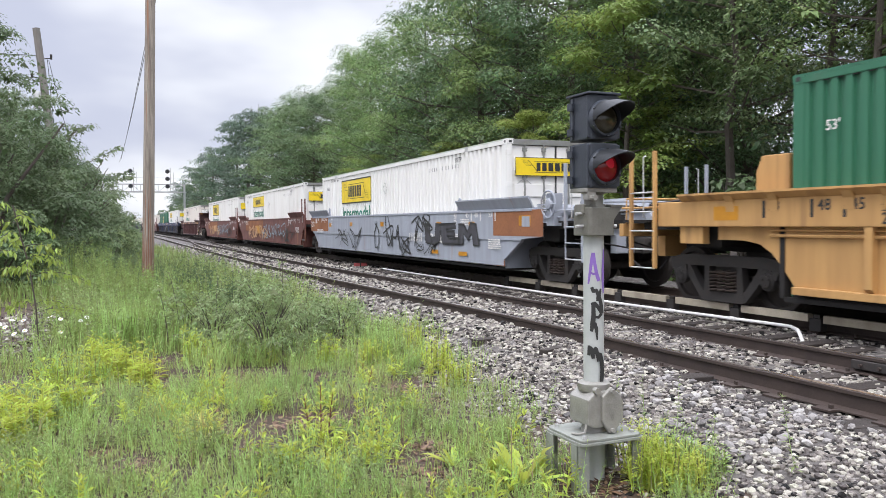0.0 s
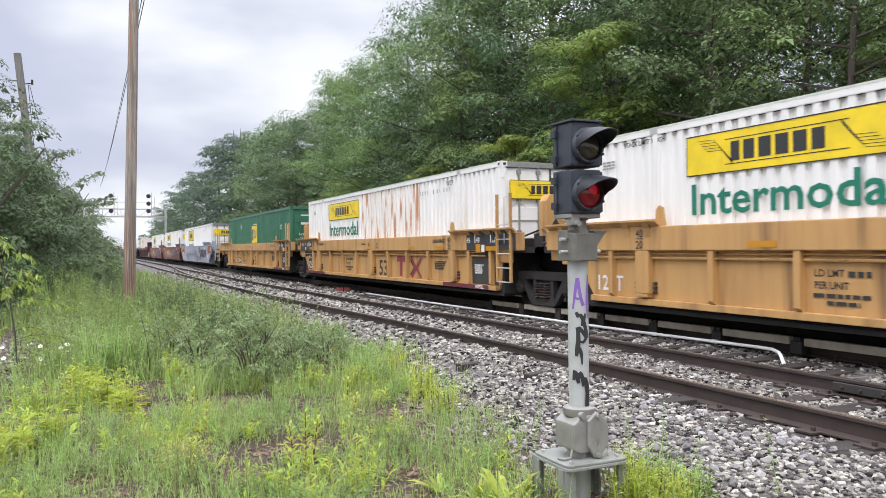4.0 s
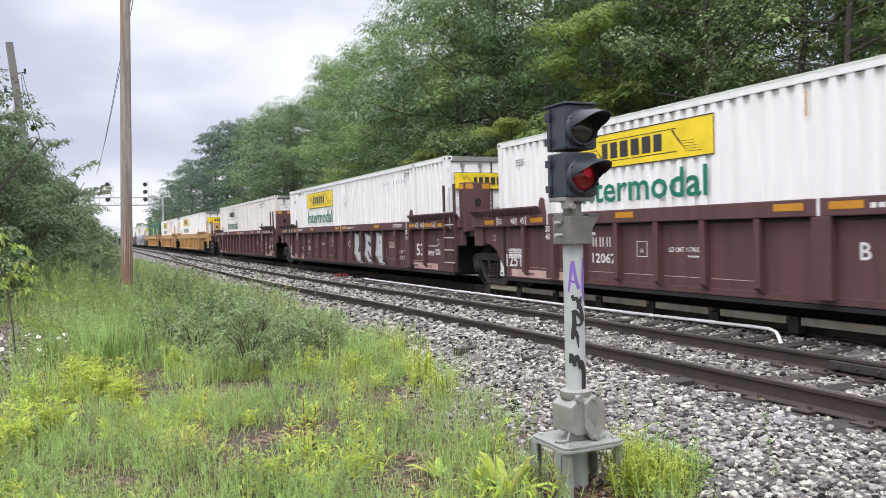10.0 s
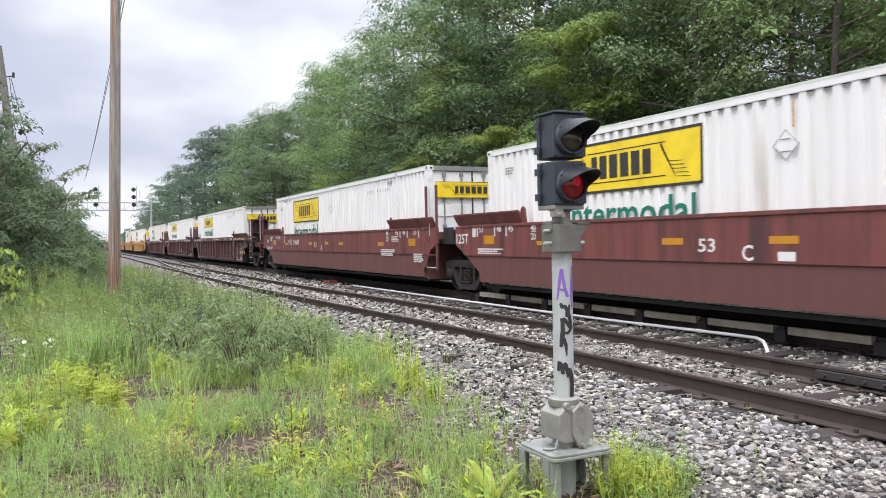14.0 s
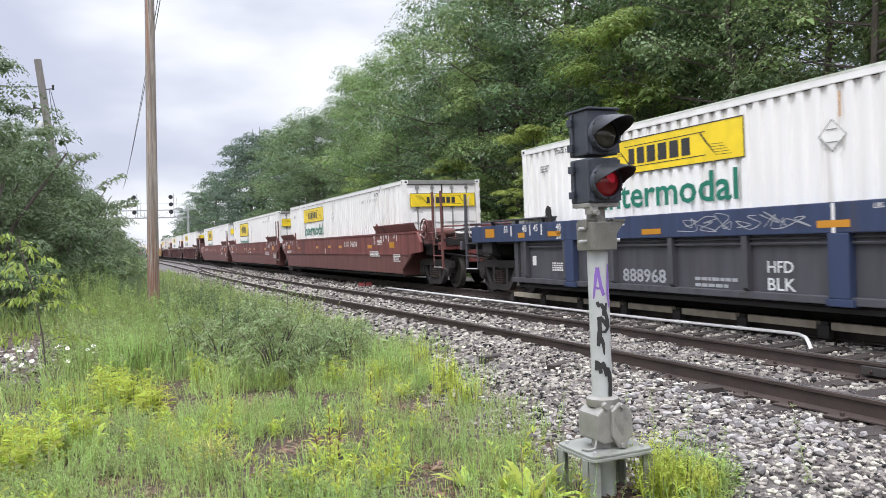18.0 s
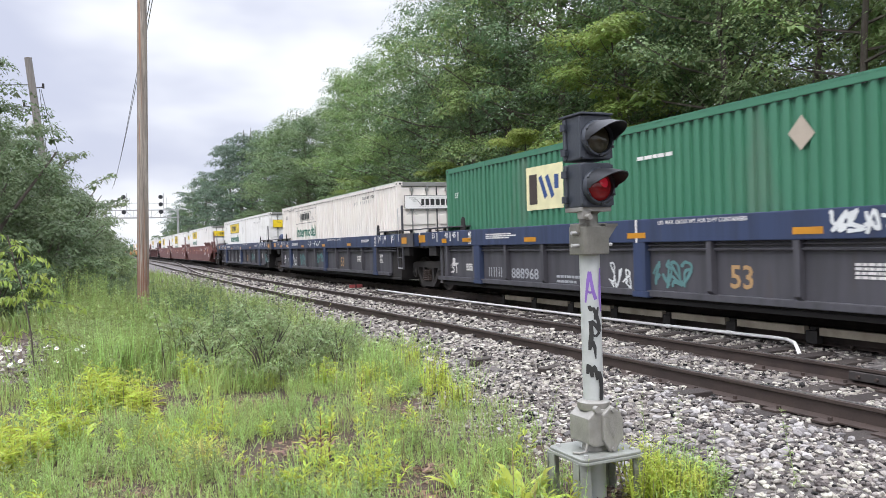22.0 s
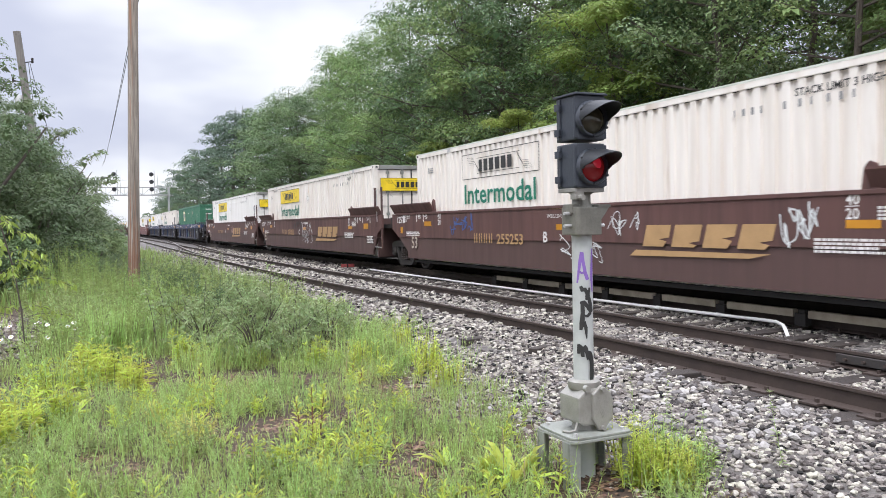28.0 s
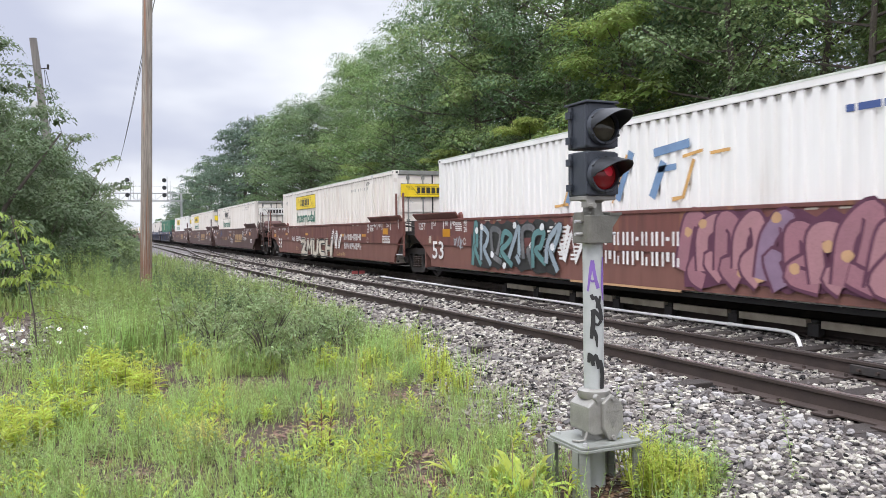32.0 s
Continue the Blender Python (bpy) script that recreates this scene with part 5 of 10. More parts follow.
    if style == "plain":
        faded = paint is M_CNWC
        stencil(bars(Form(), on_side(near[3] - (0.2 if faded else 0.35), 1.47 if faded else 1.37, x), 0.39 if faded else 0.5, 5 if faded else 4, 0.028, seed + 1), name="small_print", small=True)
        if not faded:
            stencil(bars(Form(), on_side(near[3] + 0.5, 1.0, x), 1.1, 4, 0.032, seed + 2), name="small_print", small=True)
        stencil(bars(Form(), on_side(near[0] + (0.54 if faded else 0.15), 1.12 if faded else 0.90, x), 0.74 if faded else 0.62, 5, 0.032, seed + 3), name="small_print", small=True)
        if end_far == "coupler":
            if paint is M_CBRN:
                stencil(plate(Form(), on_side(far[0] + 1.30, 1.28, x - 0.002), 0, 0.44, 0, 0.2), M_ORANGE, "reflector")
                stencil(bars(Form(), on_side(far[0] + 0.82, 1.46, x), 0.7, 4, 0.03, seed + 8), name="small_print", small=True)
            elif not faded:
                stencil(plate(Form(), on_side(far[0] + 1.1, 1.24, x - 0.004), 0, 0.3, 0, 0.13), M_GALV, "notice_plate")
        if faded:
            stencil(bars(Form(), on_side(far[0] + 1.36 if end_far == "coupler" else far[3] + 0.55, 1.40 if end_far == "coupler" else 1.47, x), 0.5 if end_far == "coupler" else 0.37, 3 if end_far == "coupler" else 5, 0.03, seed + 5), name="small_print", small=True)
        else:
            stencil(bars(Form(), on_side(far[0] + (1.15 if end_far == "coupler" else 0.2), 1.05, x), 1.1, 3, 0.03, seed + 5), name="small_print", small=True)
            stencil(plate(Form(), on_side(far[0] + 0.45, 1.30, x), 0, 0.16, 0, 0.2), M_MARK, "notice_plate")
    else:
        if not own_marks:
            stencil(bars(Form(), on_side(3.3, 1.45, x), 0.85, 2, 0.035, seed + 1), ink, name="small_print", small=True)
            stencil(bars(Form(), on_side(13.6, 1.45, x), 1.4, 3, 0.028, seed + 6), ink, name="small_print", small=True)
        if upright:
            stencil(write(Form(), "LBS. MAX. GROSS WT. FOR 20 FT CONTAINERS", 0.06, on_side(7.6, 1.47, x), 1.85), ink)
        elif not own_marks:
            stencil(bars(Form(), on_side(7.6, 1.47, x), 1.85, 1, 0.05, seed), ink, name="small_print", small=True)
        if not own_marks:
            stencil(bars(Form(), on_side(4.2, 0.90, low), 0.75, 4, 0.035, seed + 2), ink, name="small_print", small=True)
            stencil(bars(Form(), on_side(2.0 if upright else 0.75, 0.95, low), 0.5, 6, 0.03, seed + 3), ink if not arch else M_MARK, name="small_print", small=True)
            stencil(bars(Form(), on_side(14.9, 0.75, low), 0.6, 4, 0.03, seed + 7), ink, name="small_print", small=True)
        if upright:
            stencil(plate(Form(), on_side(15.68, 0.68, low - 0.002), 0, 0.15, 0, 0.2), M_MARK, "notice_plate")
    if end_far == "joint":
        stencil(write(Form(), "125T", (0.18 if paint is M_CNWC else 0.22 if far[0] < CL else 0.19) if style == "plain" else 0.26, (on_side(yf - 0.06 + limit_y, limit_z, x) if far[0] < CL else on_side(far[0] + 0.88, 1.29, x)) if style == "plain" else on_side(CL - 0.1 + limit_y, 0.51, low - 0.004)))
    if paint is M_CBRN:
        stencil(write(Form(), "WELL LD LMT", 0.07, on_side(9.15, 1.335, x), 0.68))
        stencil(bars(Form(), on_side(8.4, 1.405, x), 0.42, 1, 0.07, seed + 4), name="small_print", small=True)
        stencil(bars(Form(), on_side(9.07, 1.56, x), 0.75, 1, 0.06, seed + 2), P_GOLD, name="small_print", small=True)
    if letter:
        stencil(write(Form(), letter, 0.21, on_side(*letter_at, x if style == "plain" or letter_at[1] > 1.2 else low)), ink)
    for f in extra:
        f(u, x, low)
    return u

def word(text, y, z, h, w, mat):
    return lambda u, x, low: part("graffiti", write(Form(), text, h, on_side(y, z, low - 0.003), w), mat, u, "sprayed white letters")


def number_big(text, y, z, h, mat=M_MARK):
    return lambda u, x, low: part("number", write(Form(), text, h, on_side(y, z, x if y > CL - 0.7 else low)), mat, u, "large painted number")


def glyph_bars(form, place, n, h, pitch=1.1):
    """Letters of a firm's mark as plain upright bars."""
    for i in range(n):
        plate(form, place, i * h * pitch, i * h * pitch + h * 0.18, 0, h)
        plate(form, place, i * h * pitch + h * 0.48, i * h * pitch + h * 0.66, 0, h)
    return form


def number_bars(y, z, n, h, digits="", mat=M_MARK, flush=False):
    def make(u, x, low):
        f = glyph_bars(Form(), on_side(y, z - h, x if flush else low), n, h)
        if digits:
            write(f, digits, h, on_side(y - (n * 1.1 + (0.5 if n else 0)) * h, z - h, x if flush else low), len(digits) * h * 0.86)
        tagged(part("reporting_mark", f, mat, u), kind="stuff")
    return make


def ring(form, y, z, r, x):
    return form.ribbon([(r * math.cos(0.35 * k), r * math.sin(0.35 * k)) for k in range(19)], r * 0.2, on_side(y, z, x))


def outline(form, y, z, w, h, t, x):
    p = on_side(y, z, x)
    for a, b, c, d in ((0, w, 0, t), (0, w, h - t, h), (0, t, t, h - t), (w - t, w, t, h - t)):
        plate(form, p, a, b, c, d)
    return form


def maroon_marks(off, letter, near_end):
    """All stencils on the side of a maroon unit; off moves them with its stakes."""
    def make(u, x, low):
        def mark(form, mat=M_MARK, name="stencil"):
            return part(name, form, mat, u)
        def small(y, z, w, rows, h, seed, up=False):
            tagged(mark(bars(Form(), on_side(y + off, z, x if up else low), w, rows, h, seed), name="small_print"), kind="stuff")
        for y in (8.38, 2.40, 14.42):
            mark(plate(Form(), on_side(y + off, 1.355, x), 0, 0.045, 0, 0.215))
        for y in (2.46, 14.47):
            mark(write(write(Form(), "20", 0.115, on_side(y + off, 1.225, -1.508)), "40", 0.115, on_side(y + off, 1.075, -1.508)))
        for y, text, lead in ((1.58, "45", 1), (1.20, "48", 1), (0.47, "53", 1), (15.22, "45", 1), (15.60, "48", 1), (16.40, "53", 0)):
            mark(plate(Form(), on_side(y + off, 1.375, x), 0, 0.035, 0, 0.17))
            mark(write(Form(), text, 0.12, on_side(y + off + (0.20 if lead else -0.06), 1.40, x)))
        rows = [(9.03, 1.43, 0.46), (8.21, 1.43, 0.46), (5.01, 1.43, 0.47), (12.30, 1.43, 0.46), (1.13, 1.40, 0.44), (2.16, 1.41, 0.36), (15.02, 1.41, 0.46), (0.30, 1.39, 0.94 if near_end == "coupler" else 0.26), (16.95, 1.40, 0.42)]
        for y, z, w in rows:
            mark(plate(Form(), on_side(y + off, z, x - 0.001), 0, w, 0, 0.095), M_ORANGE, "reflector")
        small(7.67, 1.49, 0.32, 1, 0.06, 4, True)
        mark(write(write(Form(), "120620", 0.065, on_side(7.30 + off, 1.445, x)), letter, 0.065, on_side(6.86 + off, 1.445, x)))
        small(3.39, 1.51, 0.75, 3, 0.022, 5, True)
        small(14.18, 1.51, 0.75, 3, 0.022, 6, True)
        f = glyph_bars(Form(), on_side(13.10 + off, 0.945, low), 4, 0.165, 1.2)
        write(f, "120620", 0.165, on_side(13.12 + off, 0.665, low), 0.80)
        tagged(part("reporting_mark", f, M_MARK, u), kind="stuff")
        mark(write(outline(Form(), 11.90 + off, 0.79, 0.26, 0.25, 0.012, low), "H", 0.07, on_side(11.81 + off, 0.85, low)))
        mark(write(Form(), "LD LMT 117400", 0.075, on_side(11.13 + off, 0.88, low), 0.65))
        small(10.72, 0.83, 0.22, 1, 0.028, 7)
        card = mark(plate(Form(), on_side(4.0 + off, 0.83, low), 0, 0.47, 0, 0.17), P_SAND, "notice")
        part("small_print", bars(Form(), on_side(3.97 + off, 0.98, low - 0.003), 0.41, 4, 0.018, 9), M_CMAR, card)
        mark(write(write(Form(), "IL 53' 1\"", 0.085, on_side(3.20 + off, 0.685, low)), "IW 8' 9\"", 0.085, on_side(3.20 + off, 0.53, low)))
        mark(write(Form(), "53", 0.32, on_side(1.95 + off, 0.65, low), 0.49), name="number")
        for y0, y1 in ((2.71, 0.58 if near_end == "joint" else 0.54), (15.99, 13.84)):
            patch = part("salmon_patch", plate(Form(), on_side(y0 + off, 0.30, low - 0.002), 0, y0 - y1, 0, 0.155), P_SALMON, u)
            for k in (0.72, 0.30):
                part("small_print", bars(Form(), on_side(y1 + off + (y0 - y1) * k, 0.40, low - 0.005), 0.34, 2, 0.022, 11), M_DARK, patch)
        part("tie_down", Form().prism([(2.46 + off, 0.42), (2.16 + off, 0.42), (2.12 + off, 0.36), (2.2 + off, 0.30), (2.42 + off, 0.30)], -1.47, -1.39), M_DARK, u)
        small(1.12, 0.92, 0.66, 1, 0.025, 12)
        small(1.19, 0.78, 0.40, 4, 0.022, 13)
        small(0.71, 0.83, 0.30, 5, 0.022, 14)
        mark(ring(Form(), 0.53 + off, 1.01, 0.065, low))
        small(16.1, 0.88, 0.66, 6, 0.024, 15)
        small(13.96, 0.77, 0.60, 3, 0.022, 16)
        mark(ring(Form(), 16.72 + off, 1.10, 0.06, low))
        # pale weld line along the sheet, bay by bay
        for k in range(14):
            if k not in (6, 7):
                part("weld_line", plate(Form(), on_side(2.24 + 1.005 * k + off, 0.50, SIDE + 0.108), 0.03, 0.90, 0, 0.010), P_SALMON, u)
    return make


def chalk(y, z, strokes, mat, width=0.022):
    def make(u, x, low):
        for pts in strokes:
            part("graffiti", Form().ribbon(pts, width, on_side(y, z, low - 0.003)), mat, u, "thin sprayed line drawing")
    return make


def spray(y, z, w, h, seed, mat, strokes=6, width=0.05, up=False):
    def make(u, x, low):
        for k in range(strokes):
            part("graffiti", squiggle(Form(), on_side(y - w * k / strokes, z, (x if up else low) - 0.003 - 0.0004 * k), w / strokes, h, seed + 100 * k, 1, width), mat, u, "sprayed graffiti")
    return make


GLYPHS = {
    "E": [(-1, 0.95), (0.85, 1), (0.8, 0.6), (-0.25, 0.5), (-0.2, 0.2), (0.6, 0.25), (0.6, -0.15), (-0.25, -0.2), (-0.2, -0.5), (0.95, -0.45), (0.9, -1), (-0.9, -0.95)],
    "U": [(-1, 1), (-0.4, 0.95), (-0.3, -0.45), (0.25, -0.45), (0.35, 1), (1, 0.9), (0.8, -0.85), (0.0, -1.05), (-0.85, -0.9)],
    "2": [(-0.9, 0.6), (-0.5, 1), (0.6, 1), (0.95, 0.5), (0.2, -0.4), (1, -0.5), (0.95, -1), (-0.95, -0.95), (-0.9, -0.6), (0.2, 0.45), (-0.3, 0.5), (-0.85, 0.3)],
    "M": [(-1, -1), (-0.8, 1), (-0.3, 0.95), (0, 0.2), (0.35, 1), (0.85, 0.95), (1, -1), (0.5, -0.95), (0.4, 0.1), (0.0, -0.5), (-0.4, 0.1), (-0.55, -0.95)],
    "C": [(0.8, 0.95), (-0.5, 1), (-1, 0.4), (-0.95, -0.6), (-0.4, -1), (0.9, -0.95), (0.85, -0.5), (-0.2, -0.45), (-0.3, 0.4), (0.85, 0.5)],
    "H": [(-1, 1), (-0.4, 0.95), (-0.35, 0.25), (0.35, 0.25), (0.4, 1), (1, 0.95), (0.9, -1), (0.35, -0.95), (0.3, -0.25), (-0.35, -0.25), (-0.4, -1), (-0.95, -0.95)],
}


def throw_up(y, z, w, h, shapes, fill, line, seed):
    """Fat graffiti shapes: filled outlines with dark edges and a shade line."""
    def make(u, x, low):
        r = random.Random(seed)
        n = len(shapes)
        for i, ch in enumerate(shapes):
            cu, cw, a, b, tilt = w * (i + 0.5) / n, h * 0.5, w / n * 0.53, h * 0.47, r.uniform(-0.18, 0.18)
            pts = [(cu + a * (p + tilt * q), cw + b * q * r.uniform(0.93, 1.05)) for p, q in GLYPHS[ch]]
            p1, p2 = on_side(y, z, x - 0.003 - 0.0006 * i), on_side(y, z, x - 0.008)
            part("graffiti", Form().add([p1(*p) for p in pts], [tuple(range(len(pts)))]), fill, u, "sprayed graffiti letter")
            part("graffiti_halo", Form().ribbon(pts + pts[:2], h * 0.14, on_side(y, z, x - 0.0016)), fill, u)
            part("graffiti_outline", Form().ribbon(pts + pts[:2], h * 0.075, p2), line, u)
    return make


SPURS = (
    ([(0.1, 1.0), (0.25, 0.93), (0.5, 0.87), (0.62, 0.90), (0.60, 0.62), (0.45, 0.38), (0.72, 0.30), (0.8, 0.2), (1.0, 0.12), (0.95, 0.03), (0.55, 0.02), (0.35, 0.08), (0.2, 0.2), (0.0, 0.28), (0.12, 0.55)],
     ([(0.55, 0.88), (0.68, 0.85), (0.66, 0.5), (0.74, 0.45), (0.66, 0.28), (0.42, 0.36), (0.58, 0.6)],)),
    ([(0.05, 1.0), (0.3, 0.90), (0.6, 0.84), (0.9, 0.84), (0.88, 0.62), (0.80, 0.45), (0.95, 0.38), (0.85, 0.30), (1.0, 0.12), (0.9, 0.04), (0.4, 0.02), (0.2, 0.2), (0.0, 0.24), (0.15, 0.45), (0.2, 0.7)],
     ([(0.38, 0.72), (0.52, 0.66), (0.7, 0.62), (0.9, 0.76), (0.86, 0.55), (0.72, 0.5), (0.56, 0.52), (0.42, 0.58)], [(0.32, 0.38), (0.48, 0.34), (0.62, 0.18), (0.80, 0.34), (0.68, 0.11), (0.52, 0.12)])),
    ([(0.1, 1.0), (0.4, 0.9), (0.75, 0.8), (1.0, 0.72), (0.92, 0.52), (1.0, 0.44), (1.02, 0.1), (0.85, 0.0), (0.4, 0.03), (0.25, 0.2), (0.0, 0.25), (0.15, 0.5), (0.18, 0.8)],
     ([(0.42, 0.74), (0.55, 0.58), (0.44, 0.6)], [(0.42, 0.3), (0.52, 0.16), (0.40, 0.18)], [(0.85, 0.6), (1.02, 0.52), (0.74, 0.42), (0.92, 0.38), (0.7, 0.46)])))


def spurred(y, z, h, step, w, fill, line):
    """Three spurred letters, one to a bay, each white with dark inner shadows and a double edge."""
    def make(u, x, low):
        for i, (body, shades) in enumerate(SPURS):
            at = lambda d: on_side(y - step * i, z, low - d)
            pts = [(a * w, b * h) for a, b in body]
            part("graffiti_halo", Form().ribbon(pts + pts[:2], 0.10, at(0.002)), fill, u)
            part("graffiti_outline", Form().ribbon(pts + pts[:2], 0.065, at(0.004)), line, u)
            part("graffiti", Form().add([at(0.006)(*p) for p in pts], [tuple(range(len(pts)))]), fill, u, "sprayed white graffiti letter")
            for q in shades:
                part("graffiti_shadow", Form().add([at(0.008)(a * w, b * h) for a, b in q], [tuple(range(len(q)))]), line, u)
    return make


def wild(y, z, w, h, seed, fill, line, light, n=7, fat=0.2):
    """Interlaced graffiti: thick looping strokes with dark edges, light dots between them."""
    def make(u, x, low):
        r = random.Random(seed)
        m = 26
        rim = [(w * (k + 0.5) / m, h * (1.0 - (0.12 if k % 3 else 0.0) * r.random() - 0.25 * (k < 2))) for k in range(m)] + [(w * (m - k - 0.5) / m, h * (0.02 + 0.12 * r.random())) for k in range(m)]
        g = Form()
        for k in range(m - 1):
            p = on_side(y, z, x - 0.0012)
            g.add([p(*rim[k]), p(*rim[k + 1]), p(*rim[2 * m - 2 - k]), p(*rim[2 * m - 1 - k])], [(0, 1, 2, 3)])
        part("graffiti_ground", g, line, u, "dark sprayed ground")
        for i in range(n):
            u0 = w * (i + 0.15) / n
            span = w / n * 1.25
            pts = [(u0 + span * r.uniform(-0.1, 0.3), h * r.uniform(0.05, 0.3)), (u0 + span * r.uniform(0.0, 0.4), h * r.uniform(0.6, 0.95)), (u0 + span * r.uniform(0.5, 1.0), h * r.uniform(0.65, 0.95)), (u0 + span * r.uniform(0.5, 0.9), h * r.uniform(0.3, 0.55)), (u0 + span * r.uniform(0.1, 0.5), h * r.uniform(0.2, 0.45)), (u0 + span * r.uniform(0.6, 1.1), h * r.uniform(0.05, 0.2))]
            fine = []
            for a, b, c, d in zip([pts[0]] + pts, pts, pts[1:], pts[2:] + [pts[-1]]):
                for q in range(7):
                    t = q / 7
                    fine.append(tuple(0.5 * (2 * b[j] + (c[j] - a[j]) * t + (2 * a[j] - 5 * b[j] + 4 * c[j] - d[j]) * t * t + (3 * b[j] - a[j] - 3 * c[j] + d[j]) * t ** 3) for j in (0, 1)))
            k = 0.002 + 0.004 * i
            part("graffiti_outline", settle(Form().ribbon(fine, fat * 1.4, on_side(y, z, x - k)), 0), line, u)
            part("graffiti", settle(Form().ribbon(fine, fat, on_side(y, z, x - k - 0.0004)), 0), fill[i % len(fill)], u, "sprayed graffiti stroke")
            for q in range(1):
                part("graffiti_dot", blob(Form(), on_side(y, z, x - k - 0.0042), u0 + span * r.uniform(0.1, 0.9), h * r.uniform(0.1, 0.9), 0.09, 0.08, 12, seed + i), light, u)
    return make


def slab(name, y0, y1, z0, z1, mat, up=True, proud=-0.002):
    def make(u, x, low):
        part(name, plate(Form(), on_side(y0, 0, (x if up else low) - proud), 0, y0 - y1, z0, z1), mat, u)
    return make


P_WHITE = material("spray_white", (0.66, 0.68, 0.68), 0.7, vary=0.12, bump=0)
P_SILVER = material("spray_silver", (0.62, 0.64, 0.65), 0.45, 0.2, (0.48, 0.50, 0.52), 5, 40, 0.8, 0.1, 0, stretch=(1, 1, 6))
P_TEAL = material("spray_teal", (0.10, 0.22, 0.22), 0.7, vary=0.12, bump=0)
P_PINK = material("spray_pink", (0.30, 0.135, 0.165), 0.7, 0, (0.22, 0.12, 0.13), vary=0.15, bump=0)
P_ROSE = material("spray_rose", (0.36, 0.18, 0.20), 0.7, 0, (0.28, 0.15, 0.16), vary=0.15, bump=0)
P_LILAC = material("spray_lilac", (0.24, 0.155, 0.23), 0.7, vary=0.12, bump=0)
P_TAN = material("spray_tan", (0.50, 0.30, 0.16), 0.7, vary=0.12, bump=0)
P_PLUM = material("spray_plum", (0.10, 0.03, 0.06), 0.7, vary=0.12, bump=0)
P_BLUE = material("spray_blue", (0.05, 0.10, 0.28), 0.7, vary=0.12, bump=0)
P_SLATE = material("spray_slate", (0.10, 0.105, 0.11), 0.7, 0, (0.22, 0.21, 0.21), 1.6, 20, 0.9, 0.12, 0)
P_GREYB = material("spray_grey_blue", (0.26, 0.32, 0.36), 0.7, vary=0.12, bump=0)
P_GREYM = material("mark_weathered", (0.36, 0.37, 0.39), 0.7, 0, (0.22, 0.23, 0.25), 4, 40, 0.8, 0.12, 0)
P_CREAM = material("spray_cream", (0.60, 0.54, 0.45), 0.7, 0, (0.46, 0.40, 0.34), 2.2, 30, 0.9, 0.12, 0)
P_GOLD = material("letter_gold", (0.42, 0.26, 0.12), 0.6, vary=0.1, bump=0)
P_SAND = material("number_sand", (0.47, 0.41, 0.34), 0.7, 0, (0.36, 0.28, 0.22), 5, 40, 0.8, 0.12, 0)
P_SALMON = material("patch_salmon", (0.52, 0.34, 0.30), 0.7, vary=0.1, bump=0)
P_RED = material("patch_crimson", (0.13, 0.024, 0.033), 0.7, vary=0.1, bump=0)
P_TRED = material("emblem_crimson", (0.27, 0.042, 0.05), 0.65, vary=0.1, bump=0)
P_RUST = material("patch_rust", (0.28, 0.11, 0.045), 0.8, 0, (0.18, 0.07, 0.04), 1.5, 20, 0.8, 0.15, 0.2)


def load_print(y):
    """Two faint lines of load limits."""
    def make(u, x, low):
        tagged(part("small_print", bars(Form(), on_side(y, 0.58, low), 0.9, 2, 0.05, 3, 0.9), P_GREYM, u, "faint grey print"), kind="stuff")
    return make


def swoosh_name(y, z, w, h, mat):
    """A railway's emblem: four slanting notched blocks over a long tapering stroke."""
    def make(u, x, low):
        p = on_side(y, z, x - 0.003)
        lean = h * 0.3
        for i in range(4):
            a, b = w * (0.07 + 0.215 * i), w * (0.07 + 0.215 * i + 0.185)
            k = (0.55, 0.45, 0.6, 0.5)[i]
            pts = [(a, 0.32), (b - w * 0.03, 0.32), (b - w * 0.01, k - 0.06), (b - w * 0.07, k), (b, k + 0.06), (b, 1.0), (a, 1.0)]
            part("railway_emblem", Form().add([p(c + lean * d, h * d) for c, d in pts], [tuple(range(7))]), mat, u, "gold slanting block")
        part("railway_emblem", Form().add([p(-0.02 * w, 0), p(0.80 * w, 0.06 * h), p(0.92 * w, 0.2 * h), p(0.03 * w, 0.2 * h)], [(0, 1, 2, 3)]), mat, u, "gold tapering stroke")
    return make


def two_bar_name(y, z, w, h, mat):
    """A firm's name in two lines of narrow bars beside slanting zigzag strokes with speed lines."""
    def make(u, x, low):
        p = on_side(y, z, x - 0.003)
        zig = ([(0.10, 0.16), (0.36, 0.70), (0.62, 0.14), (0.84, 0.70)], [(0.66, 0.02), (0.94, 0.56), (1.06, 0.02), (1.42, 0.56)])
        for q, line in enumerate(zig):
            part("firm_emblem", Form().ribbon(line, 0.125, on_side(y, z, x - 0.007 - 0.003 * q)), mat, u, "white slanting zigzag strokes")
            for (a, b), (c, d) in zip(line[:-1:2], line[1::2]):
                for i in range(7):
                    k = (i + 0.3) / 7
                    v = b + (d - b) * k
                    part("speed_line", plate(Form(), p, a + (c - a) * k - (0.24 if i % 2 else 0.19), a + (c - a) * k, v, v + 0.042), mat, u)
        n = 9
        for row in (0.345, 0.02):
            pitch = (w - 1.73) / n
            for i in range(n):
                q, g = 1.73 + pitch * i, Form()
                plate(g, p, q, q + pitch * 0.2, row, row + 0.225)
                plate(g, p, q + pitch * 0.42, q + pitch * (0.66, 0.72, 0.6)[i % 3], row + (0.0, 0.08, 0.0)[i % 3], row + (0.225, 0.225, 0.14)[(i + (row > 0.3)) % 3])
                part("letter_bar", g, mat, u)
    return make


